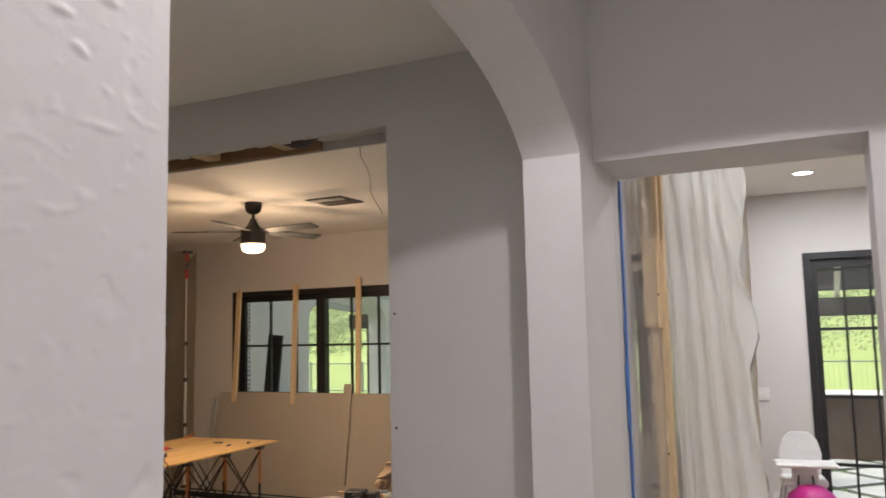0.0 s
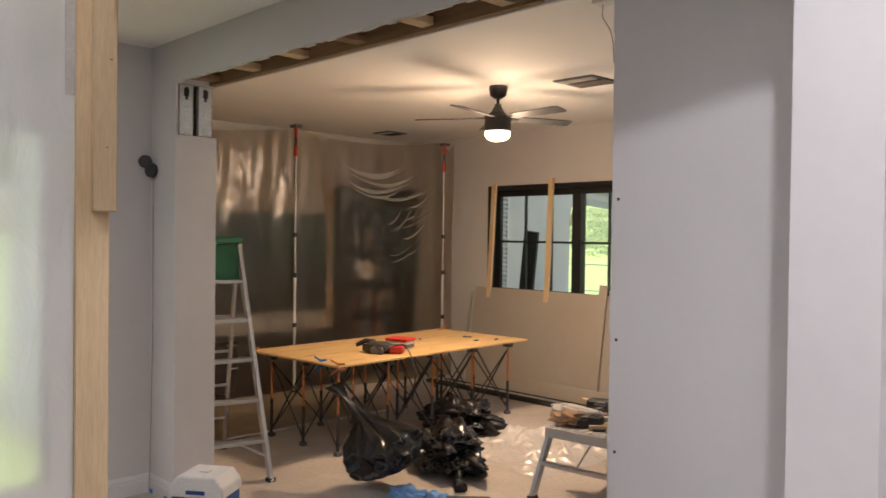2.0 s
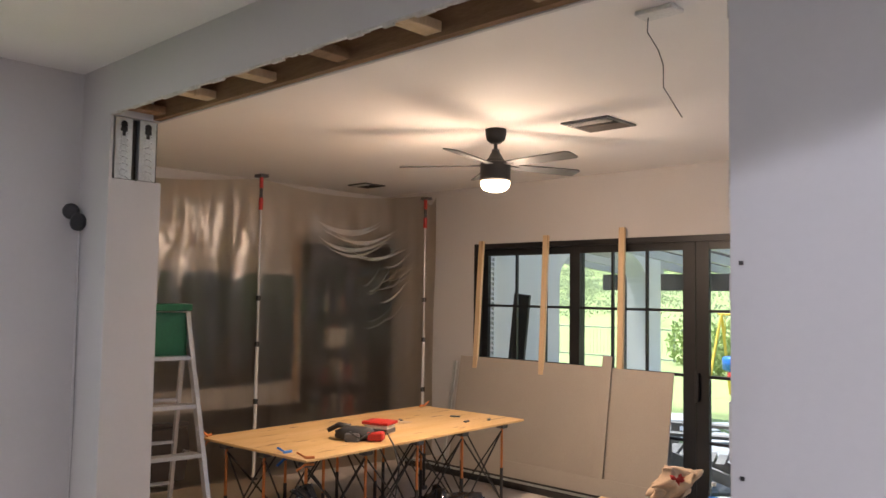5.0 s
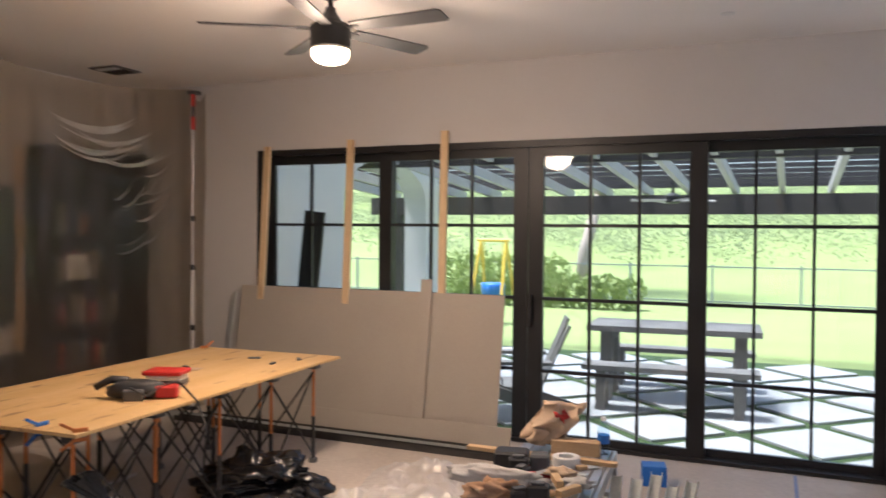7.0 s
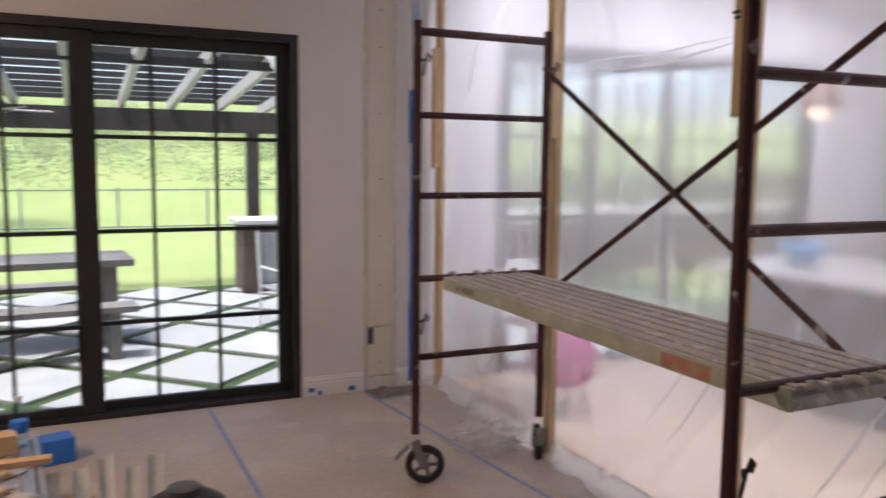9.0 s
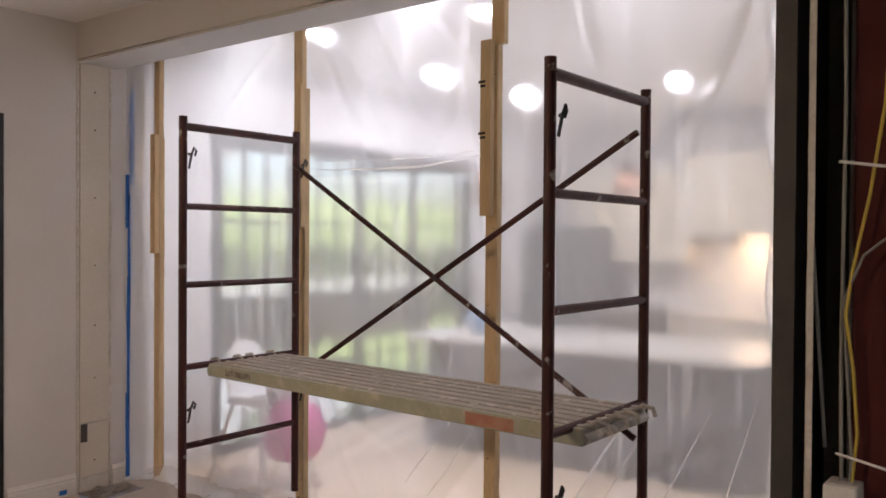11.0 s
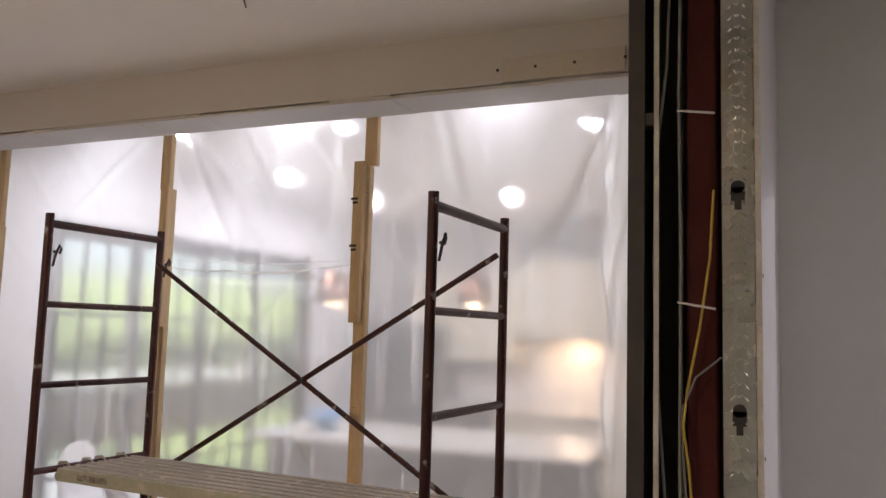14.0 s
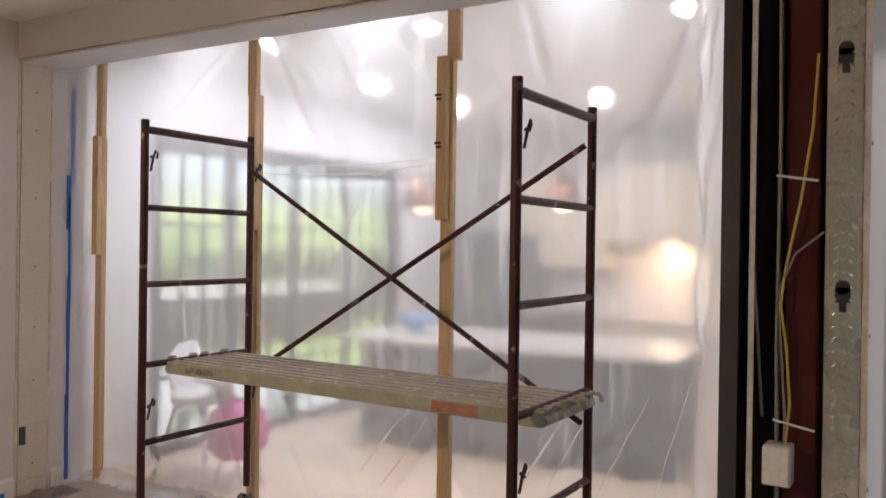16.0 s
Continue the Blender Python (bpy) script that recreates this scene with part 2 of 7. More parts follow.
SLAB = surf("dusty_slab", (0.54, 0.48, 0.42), (0.42, 0.37, 0.32), 0.6, scale=1.1, fine=26, bump=0.08, spread=0.35, spots=((0.50, 0.45, 0.39), 2.3, 0.58))
TRIM = surf("white_trim", (0.78, 0.77, 0.75), None, 0.4, scale=3, fine=90, bump=0.03)
BLACK = surf("black_aluminium", (0.014, 0.015, 0.017), (0.022, 0.022, 0.024), 0.38, 0.2, scale=6, fine=120, bump=0.03)
GLASS = pane_glass("pane_glass")
PINE = surf("pine_stud", (0.74, 0.57, 0.35), (0.62, 0.44, 0.25), 0.6, scale=4, fine=34, bump=0.12, stretch=(6, 6, 0.5), vary=0.12, spots=((0.36, 0.21, 0.10), 2.6, 0.64), tone=0.45)
OLDWOOD = surf("old_framing_lumber", (0.36, 0.22, 0.12), (0.22, 0.13, 0.07), 0.75, scale=5, fine=40, bump=0.2, stretch=(0.7, 6, 6))
STEEL = surf("galvanised_steel", (0.66, 0.69, 0.68), (0.55, 0.58, 0.57), 0.32, 0.6, scale=12, fine=60, bump=0.05)
# paler zinc puts the glint of the stud dimples into their colour
ZINC = surf("zinc_dimple_glint", (0.86, 0.87, 0.86), (0.74, 0.76, 0.75), 0.3, 0.35, scale=12, fine=60, bump=0.03)
STUDZINC = surf("bright_galvanised_stud", (0.80, 0.83, 0.80), (0.66, 0.70, 0.68), 0.24, 0.95, scale=9, fine=50, bump=0.04)
DARKSTEEL = surf("dark_steel", (0.05, 0.05, 0.055), (0.09, 0.085, 0.08), 0.5, 0.6, scale=8, fine=80, bump=0.15)
REDSTEEL = surf("red_primed_steel", (0.075, 0.006, 0.004), (0.05, 0.005, 0.004), 0.75, scale=5, fine=60, bump=0.15)
CAVITY = surf("dark_cavity_tone", (0.10, 0.09, 0.075), (0.06, 0.055, 0.05), 0.9, scale=4, fine=60, bump=0.2)
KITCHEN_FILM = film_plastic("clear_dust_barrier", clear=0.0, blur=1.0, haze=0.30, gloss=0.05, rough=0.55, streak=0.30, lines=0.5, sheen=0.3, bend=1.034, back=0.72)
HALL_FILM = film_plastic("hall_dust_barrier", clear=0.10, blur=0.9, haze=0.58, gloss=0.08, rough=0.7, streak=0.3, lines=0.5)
TV_FILM = film_plastic("clear_dust_sheet", clear=0.4, blur=0.6, haze=0.05, gloss=0.045, rough=0.34, tint=(0.80, 0.74, 0.65), wrinkle=6, depth=0.4, sheen=0.2)
FLOOR_FILM = film_plastic("thin_floor_film", clear=0.97, blur=0.03, haze=0.13, gloss=0.09, rough=0.3, tint=(1, 1, 1), wrinkle=16, depth=0.6, sheen=0.25, back=0.3)
DROP_FILM = film_plastic("crumpled_drop_sheet", clear=0.8, blur=0.1, haze=0.5, gloss=0.16, rough=0.3, tint=(1.0, 0.99, 0.98), wrinkle=16, depth=0.6, sheen=0.22)
BLUE_TAPE = surf("blue_masking_tape", (0.02, 0.16, 0.55), (0.015, 0.12, 0.45), 0.6, scale=20, fine=80, bump=0.2)
CHALK = surf("blue_line_on_slab", (0.16, 0.25, 0.52), (0.28, 0.33, 0.48), 0.8, scale=9, fine=60, bump=0.0)

# ---- structure ----
S0, S1 = 5.05, 5.345          # wall with the cut opening
OPL, OPR, OPZ = -3.53, -0.118, 2.81
AX0, AX1, AY0, AY1 = 0.695, 0.905, 2.64, 4.60   # arch wall and its opening
ARCH_Z, ARCH_RISE = 2.47, 0.53
WEST, HALLW, EAST, SOUTH, NORTH = -6.75, -3.9, 6.4, -1.2, 10.0


def struct(name, bm, material, label, smooth=False, bevel=0.0, category="wall"):
    return tagged(link(bm, name, material, None, smooth, bevel), label, category, kind="structure")


struct("floor", boxes((WEST - 0.2, EAST + 0.2, S0, NORTH + 0.19, -0.2, 0.0), (HALLW - 0.15, EAST + 0.2, SOUTH - 0.2, S0, -0.2, 0.0)), SLAB, "dusty bare concrete floor slab of the gutted rooms", category="floor")
# unseen floor of unknown kind, made pale to bounce light onto the walls
struct("floor_entry", boxes((AX1 + 0.05, 2.9, SOUTH, 4.78, 0.0005, 0.012)), surf("pale_bounce_floor", (0.66, 0.64, 0.60), (0.60, 0.58, 0.54), 0.35, scale=1.5, fine=30, bump=0.05), "added pale floor that bounces light up into the entry", category="floor")
struct("ceiling", boxes((WEST - 0.2, EAST + 0.2, S0, NORTH + 0.2, CEIL, CEIL + 0.4), (HALLW - 0.15, EAST + 0.2, SOUTH - 0.2, S0, CEIL, CEIL + 0.4)), CEILING, "pale textured flat ceiling over living room and hall", category="ceiling")

# patio wall with the wide sliding door and the kitchen door
DL, DR, DZ = -5.25, 0.0, 2.44
KL, KR, KZ = 1.445, 4.55, 2.52
struct("wall_north", boxes((WEST - 0.2, DL, NORTH, NORTH + 0.2, 0, CEIL), (DL, DR, NORTH, NORTH + 0.2, DZ, CEIL), (DR, KL, NORTH, NORTH + 0.2, 0, CEIL),
                           (KL, KR, NORTH, NORTH + 0.2, KZ, CEIL), (KR, EAST + 0.2, NORTH, NORTH + 0.2, 0, CEIL)), PAINT, "greige painted wall round the black patio doors")
struct("wall_west", boxes((WEST - 0.2, WEST, S1, NORTH, 0, CEIL)), PAINT, "greige living room wall behind a plastic sheet")
struct("wall_hall_west", boxes((HALLW - 0.15, HALLW, SOUTH, 3.51, 0, CEIL), (HALLW - 0.15, HALLW, 3.51, 4.42, 2.5, CEIL), (HALLW - 0.15, HALLW, 4.42, S0, 0, CEIL),
                               (HALLW - 0.15, HALLW, 3.51, 4.42, 0, 0.1)), PAINT, "grey painted hall wall with a window opening")
struct("wall_opening", boxes((WEST - 0.2, OPL - 0.1, S0, S1, 0, CEIL), (OPL - 0.1, OPL, S0, S1, 0, 2.465), (OPL - 0.1, OPL, S0, S0 + 0.016, 2.465, CEIL), (OPL - 0.1, OPL, S0 + 0.016, S1, OPZ, CEIL), (OPL, OPR, S0, S0 + 0.018, OPZ, CEIL), (OPL, OPR, S1 - 0.018, S1, OPZ, CEIL),
                             (-0.66, OPR, S0 + 0.018, S1 - 0.018, OPZ + 0.05, CEIL),
                             (OPR, AX0, S0, S0 + 0.016, 0, CEIL), (0.30, AX1 - 0.02, S1 - 0.016, S1, 0, CEIL)), PAINT, "grey painted wall with a freshly cut wide opening")

# arch wall: solid piers, and the spandrel over an elliptical soffit
bm = bmesh.new()
box(bm, AX0, AX1 + 0.05, SOUTH, AY0, 0, CEIL)
box(bm, AX0, AX1, AY1, S0, 0, CEIL)
seg = 28
rows = []
for i in range(seg + 1):
    y = AY0 + (AY1 - AY0) * (0.5 - 0.5 * math.cos(math.pi * i / seg))
    z = ARCH_Z + ARCH_RISE * (math.sqrt(1 - ((y - (AY0 + AY1) / 2) / 1.06) ** 2) - math.sqrt(1 - ((AY1 - AY0) / 2 / 1.06) ** 2))
    rows.append([bm.verts.new((AX0, y, z)), bm.verts.new((AX1, y, z)), bm.verts.new((AX1, y, CEIL)), bm.verts.new((AX0, y, CEIL))])
for a, b in zip(rows, rows[1:]):
    for k in range(4):
        bm.faces.new((a[k], a[(k + 1) % 4], b[(k + 1) % 4], b[k]))
struct("wall_arch", bm, PLASTER, "grey plastered wall with a wide flat arch")

HX, HY0, HY1, HZ = 1.80, 4.78, 5.17, 2.47
struct("wall_entry_north", boxes((AX1, HX, HY0, HY1, HZ, CEIL), (HX, EAST, HY0, HY1, 0, CEIL)), PAINT, "grey wall over the squared opening to the kitchen")
struct("wall_pier_fill", boxes((AX1 - 0.02, AX1, S0, S1, 0, CEIL)), PAINT, "grey end of the wall beside the kitchen opening")
struct("wall_south", boxes((HALLW - 0.15, EAST, SOUTH - 0.2, SOUTH, 0, CEIL)), PAINT, "grey wall at the back of the entry")
struct("wall_entry_east", boxes((2.9, 3.1, SOUTH, HY0, 0, CEIL)), PAINT, "grey wall along the entry")
struct("wall_east", boxes((EAST, EAST + 0.2, HY1, NORTH, 0, CEIL)), PAINT, "pale kitchen wall behind the cabinets")

# boxed beam over the kitchen opening: the header of a removed wall, slightly askew, its lower edge cracked open
BZ = 2.83
BEAM_S, BEAM_N = (0.705, 0.945), (0.452, 0.735)   # faces at the south and the north end


def beam_x(y, side=0):
    f = (y - S1) / (NORTH - S1)
    return BEAM_S[side] + (BEAM_N[side] - BEAM_S[side]) * f


def beam_bar(bm, y0, y1, in0, in1, z0, z1):
    """A length of the beam: in0 and in1 set its two faces in from the beam's own."""
    rings = [[bm.verts.new(c) for c in ((beam_x(y) + in0, y, z0), (beam_x(y, 1) - in1, y, z0), (beam_x(y, 1) - in1, y, z1), (beam_x(y) + in0, y, z1))] for y in (y0, y1)]
    bm.faces.new(rings[0][::-1])
    bm.faces.new(rings[1])
    for k in range(4):
        bm.faces.new((rings[0][k], rings[0][(k + 1) % 4], rings[1][(k + 1) % 4], rings[1][k]))


bm = bmesh.new()
beam_bar(bm, S1, NORTH, 0.0, 0.0, BZ + 0.020, CEIL)
beam_bar(bm, S1, NORTH, 0.03, 0.02, BZ + 0.012, BZ + 0.020)
rng = random.Random(4)
y = S1
while y < NORTH - 0.02:
    y2 = min(NORTH, y + rng.uniform(0.2, 0.9))
    beam_bar(bm, y, y2, rng.uniform(-0.003, 0.006), 0.0, BZ + rng.uniform(-0.004, 0.002), BZ + rng.uniform(0.011, 0.018))
    y = y2
struct("beam", bm, PAINT, "boxed ceiling beam over the plastic barrier, lower edge cracked", category="beam")

# uneven hand-troweled skin on the near plaster pier


def trowel(u, v):
    y, z = 2.26 + 0.378 * u, 1.15 + 1.4 * v
    edge = min(1, 14 * min(u, 1 - u, v, 1 - v))
    a = n3(y * 30, z * 62, 3.1)
    dents = max(0, a - 0.34) * 0.012 * max(0, 0.5 + n3(y * 7, z * 4, 31))
    b = n3(y * 9 + 4, z * 60 + 2 * n3(y * 20, z * 9, 2), 7.7)
    ridge = max(0, b - 0.42) * 0.014 * max(0, 0.4 + n3(y * 7, z * 6, 1))
    c = n3(y * 30, z * 38, 12.3)
    pits = -max(0, c - 0.38) * 0.007 * max(0, n3(y * 6, z * 5, 20) + 0.35)
    return (AX1 + 0.0504 + edge * (0.0010 + 0.0008 * n3(y * 4, z * 4, 5) + 0.45 * (dents + ridge) + 1.6 * pits), y, z)


tagged(link(sheet(110, 400, trowel), "wall_trowel_marks", PLASTER, None, True), "raised trowel marks in the grey plaster", "plaster", kind="structure")

# ---- patio doors ----
def glazed_panel(door, x0, x1, y, z0, z1, cols, zs, stile=0.055, top=0.075, bottom=0.055, deep=0.045):
    """One sash: stiles and rails, with its bars and panes under it."""
    p = part("panel", boxes((x0, x0 + stile, y, y + deep, z0, z1), (x1 - stile, x1, y, y + deep, z0, z1),
                            (x0 + stile, x1 - stile, y + 0.002, y + deep - 0.002, z1 - top, z1), (x0 + stile, x1 - stile, y + 0.002, y + deep - 0.002, z0, z0 + bottom)), BLACK, door)
    gx0, gx1 = x0 + stile, x1 - stile
    xs = [gx0 + (gx1 - gx0) * i / cols for i in range(cols + 1)]
    for x in xs[1:-1]:
        part("muntin", boxes((x - 0.011, x + 0.011, y + 0.006, y + deep - 0.006, z0 + bottom, z1 - top)), BLACK, p)
    for z in zs:
        part("muntin", boxes((gx0, gx1, y + 0.004, y + deep - 0.004, z - 0.013, z + 0.013)), BLACK, p)
    zz = [z0 + bottom, *sorted(zs), z1 - top]
    for a, b in zip(xs, xs[1:]):
        for c, d in zip(zz, zz[1:]):
            g = part("pane", boxes((a, b, y + deep / 2 - 0.003, y + deep / 2 + 0.003, c, d)), GLASS, p)
            g.visible_shadow = False
    return p


ROWS_Z = (0.586, 1.168, 1.755)
door = thing("door_1", pose(0, 0, 0), "wide black aluminium sliding patio door with small panes", "sliding door", kind="structure")
part("door_frame", boxes((DL, DL + 0.05, 9.99, 10.16, 0, DZ), (DR - 0.05, DR, 9.99, 10.16, 0, DZ), (DL + 0.05, DR - 0.05, 9.992, 10.16, DZ - 0.055, DZ), (DL + 0.05, DR - 0.05, 9.992, 10.16, 0.0, 0.03)), BLACK, door)
for k, (x0, x1, y) in enumerate(((-5.20, -3.87, 10.09), (-3.985, -2.624, 10.03), (-2.616, -1.24, 10.03), (-1.38, -0.05, 10.09))):
    p = glazed_panel(door, x0, x1, y, 0.03, DZ - 0.055, 3, ROWS_Z, stile=0.12 if k in (1, 2) else 0.075)
    if k == 2:
        part("handle", boxes((-2.60, -2.58, 9.985, 10.03, 0.95, 1.20), (-2.605, -2.575, 9.975, 9.988, 0.94, 1.21)), BLACK, p, bevel=0.004)
kdoor = thing("door_2", pose(0, 0, 0), "tall black kitchen patio door with small panes", "patio door", kind="structure")
part("door_frame", boxes((KL, KL + 0.06, 9.99, 10.16, 0, KZ), (KR - 0.06, KR, 9.99, 10.16, 0, KZ), (KL + 0.06, KR - 0.06, 9.992, 10.16, KZ - 0.06, KZ)), BLACK, kdoor)
for x0, x1 in [(KL + 0.06 + k * (KR - KL - 0.12) / 4, KL + 0.06 + (k + 1) * (KR - KL - 0.12) / 4) for k in range(4)]:
    glazed_panel(kdoor, x0, x1, 10.04, 0.02, KZ - 0.06, 3, (0.61, 1.21, 1.82))
win = thing("window_1", pose(0, 0, 0), "tall window of the far room behind the plastic", "window", kind="structure")
for y0, y1 in ((3.51, 4.42),):
    part("window_frame", boxes((HALLW - 0.10, HALLW - 0.05, y0, y0 + 0.04, 0.1, 2.5), (HALLW - 0.10, HALLW - 0.05, y1 - 0.04, y1, 0.1, 2.5), (HALLW - 0.098, HALLW - 0.052, y0 + 0.04, y1 - 0.04, 2.45, 2.5),
                               (HALLW - 0.098, HALLW - 0.052, y0 + 0.04, y1 - 0.04, 0.1, 0.16)), BLACK, win)
    part("pane", boxes((HALLW - 0.078, HALLW - 0.072, y0 + 0.04, y1 - 0.04, 0.16, 2.45)), GLASS, win).visible_shadow = False

# ---- outside ----
GRASS = surf("sunlit_lawn", (0.245, 0.30, 0.10), (0.20, 0.26, 0.085), 0.9, scale=0.5, fine=30, bump=0.5)
TURF = surf("green_turf_strip", (0.045, 0.085, 0.022), (0.03, 0.06, 0.018), 0.95, scale=3, fine=90, bump=0.8)
PAVER = surf("pale_concrete_paver", (0.42, 0.43, 0.43), (0.35, 0.36, 0.37), 0.75, scale=2, fine=45, bump=0.12, vary=0.06)
STUCCO = surf("white_stucco", (0.72, 0.71, 0.68), (0.66, 0.65, 0.62), 0.85, scale=2, fine=60, bump=0.4)
RAFTER = surf("grey_painted_timber", (0.52, 0.50, 0.47), (0.44, 0.42, 0.39), 0.7, scale=3, fine=50, bump=0.15)
DARKWOOD = surf("dark_stained_timber", (0.055, 0.045, 0.04), (0.035, 0.03, 0.027), 0.6, scale=3, fine=50, bump=0.2)
GREYWOOD = surf("weathered_grey_wood", (0.21, 0.205, 0.20), (0.15, 0.145, 0.14), 0.75, scale=4, fine=60, bump=0.25)
LEAF = leafy("bush_leaves", (0.30, 0.37, 0.12), (0.22, 0.30, 0.09), 2, 20)
OLIVE = leafy("hillside_scrub", (0.36, 0.40, 0.24), (0.28, 0.33, 0.19), 0.25, 6)
BARK = surf("tree_bark", (0.46, 0.38, 0.33), (0.36, 0.29, 0.25), 0.9, scale=4, fine=30, bump=0.6)
FENCE = surf("fence_metal", (0.34, 0.37, 0.37), None, 0.5, 0.4, scale=5, fine=60, bump=0.05)
BLUEPL = surf("blue_plastic", (0.02, 0.17, 0.62), None, 0.4, scale=6, fine=60, bump=0.03)
YELLOWPL = surf("yellow_plastic", (0.75, 0.50, 0.05), None, 0.45, scale=6, fine=60, bump=0.03)
REDPL = surf("red_plastic", (0.55, 0.03, 0.02), (0.48, 0.025, 0.02), 0.4, scale=6, fine=60, bump=0.03)
WHITEPL = surf("white_plastic", (0.80, 0.80, 0.79), None, 0.35, scale=6, fine=60, bump=0.02)

G = -0.10


def ground(u, v):
    x, y = -160 + 320 * u, -100 + 300 * v
    z = G - 0.02
    if y > 16:
        z -= min(0.2, (y - 16) * 0.02)
    if y > 31:
        z += 8.5 * min(1, (y - 31) / 70) ** 1.1 + 0.8 * n3(x * 0.08, y * 0.08, 0)
    return (x, y, z)


tagged(link(sheet(80, 150, ground), "ground", GRASS, None, True), "bright green lawn rising to a far slope", "lawn", kind="structure")
patio = boxes((-8.5, 6.0, 10.2, 16.0, G - 0.018, G - 0.012))
pat = tagged(link(patio, "pavement", TURF), "patio of pale diagonal pavers with turf joints", "patio", kind="structure")
def leaf_cloud(bm, centre, size, count, leaf, rng):
    for i in range(count):
        d = Vector((rng.gauss(0, 1), rng.gauss(0, 1), rng.gauss(0, 1))).normalized() * (rng.uniform(0.55, 1.0))
        p = Vector(centre) + Vector((d.x * size[0], d.y * size[1], d.z * size[2]))
        m = Matrix.Translation(p) @ Euler((rng.uniform(0, 6), rng.uniform(0, 6), rng.uniform(0, 6))).to_matrix().to_4x4()
        w = leaf * rng.uniform(0.6, 1.3)
        vs = [bm.verts.new(m @ Vector(c)) for c in ((-w, 0, 0), (0, w * 0.45, w * 0.1), (w, 0, 0), (0, -w * 0.45, w * 0.1))]
        bm.faces.new(vs)


# scrub on the slope
rng = random.Random(11)
bm = bmesh.new()
for i in range(520):
    x, y = rng.uniform(-45, 38), rng.uniform(38, 80)
    z = G + 8.5 * min(1, max(0, (y - 31) / 70)) ** 1.1
    r = rng.uniform(0.8, 2.0)
    leaf_cloud(bm, (x, y, z + r * 0.4), (r * 1.6, r, r * 0.5), 220, 0.075, rng)
tagged(link(bm, "hillside_scrub", OLIVE), "loose green and olive scrub over the far slope", "scrub", kind="stuff")


def bush(x, y, w, d, h, seed, mat=None, label="clipped bright green garden hedge on the lawn"):
    rng = random.Random(seed)
    bm = bmesh.new()
    for k in range(max(2, int(w / 0.5))):
        cx = -w / 2 + w * (k + 0.5) / max(2, int(w / 0.5))
        leaf_cloud(bm, (cx, 0, h * 0.5), (0.42, d / 2, h * 0.52), 260, 0.10, rng)
    b = thing("hedge", pose(x, y, G - 0.25), label, "hedge", "garden hedges")
    part("leaves", bm, mat or LEAF, b)


bush(-6.9, 25.0, 5.2, 1.2, 1.0, 1)
bush(-9.6, 28.0, 5.0, 1.4, 1.5, 2)
# added hedge, shade put into its leaf colour to darken the kitchen door view
bush(9.2, 16.9, 9.0, 1.3, 2.0, 4, leafy("shaded_hedge_leaves", (0.07, 0.095, 0.045), (0.045, 0.065, 0.03), 2, 20), "hedge added behind the counter, leaves darkened as if shaded")


def tree(x, y, h, seed, lean=0.2):
    rng = random.Random(seed)
    t = thing("tree", pose(x, y, G - 0.3), "garden tree with a pale forked trunk and loose crown", "tree", "garden trees")
    bm = tube(bmesh.new(), [(0, 0, 0), (0.05, 0, h * 0.2), (lean, 0.1, h * 0.45)], [0.24, 0.19, 0.15], 10)
    crown = bmesh.new()
    for k in range(6):
        a = rng.uniform(0, 6.28)
        e = (lean + math.cos(a) * h * 0.28, 0.1 + math.sin(a) * h * 0.28, h * rng.uniform(0.65, 0.95))
        tube(bm, [(lean, 0.1, h * 0.44), (lean + (e[0] - lean) * 0.5, e[1] * 0.5, h * 0.6), e], [0.12, 0.08, 0.03], 7)
        for q in range(3):
            leaf_cloud(crown, (e[0] + rng.uniform(-0.7, 0.7), e[1] + rng.uniform(-0.7, 0.7), e[2] + rng.uniform(-0.4, 0.5)), (0.9, 0.9, 0.6), 150, 0.13, rng)
    part("trunk", bm, BARK, t, smooth=True)
    part("crown", crown, LEAF, t)


tree(-6.75, 28.8, 7.4, 3, 0.5)
tree(-13.5, 22.0, 5.5, 5)
tree(5.5, 34.0, 7.5, 8)
tree(-8.6, 4.6, 4.6, 12)
tree(-9.4, 1.6, 5.2, 13)

fence = thing("fence", pose(0, 28.6, G - 0.3), "thin dark metal garden fence across the lawn", "fence")
post = part("post", boxes((-0.03, 0.03, -0.03, 0.03, 0, 1.25)), FENCE, fence)
post.matrix_basis = pose(-22, 0, 0)
for i in range(1, 19):
    shared("post", post, fence, pose(-22 + i * 2.4, 0, 0))
for z in (0.12, 1.15):
    part("rail", boxes((-22, 22, -0.018, 0.018, z, z + 0.04)), FENCE, fence)
bm = bmesh.new()
for i in range(0, 300):
    x = -21.9 + i * 0.146
    box(bm, x - 0.003, x + 0.003, -0.003, 0.003, 0.16, 1.15)
tagged(part("bar", bm, FENCE, fence), kind="stuff")


def arch_wall(name, x0, x1, y0, ya, yb, y1, top, spring, rise):
    bm = boxes((x0, x1, y0, ya, G, top), (x0, x1, yb, y1, G, top))
    rows = []
    for i in range(21):
        a = math.pi * i / 20
        y, z = (ya + yb) / 2 - (yb - ya) / 2 * math.cos(a), spring + rise * math.sin(a)
        rows.append([bm.verts.new(c) for c in ((x0, y, z), (x1, y, z), (x1, y, top), (x0, y, top))])
    for a, b in zip(rows, rows[1:]):
        for k in range(4):
            bm.faces.new((a[k], a[(k + 1) % 4], b[(k + 1) % 4], b[k]))
    return tagged(link(bm, name, STUCCO), "white stucco patio wall with a rounded arch", "arch wall", "patio arches")


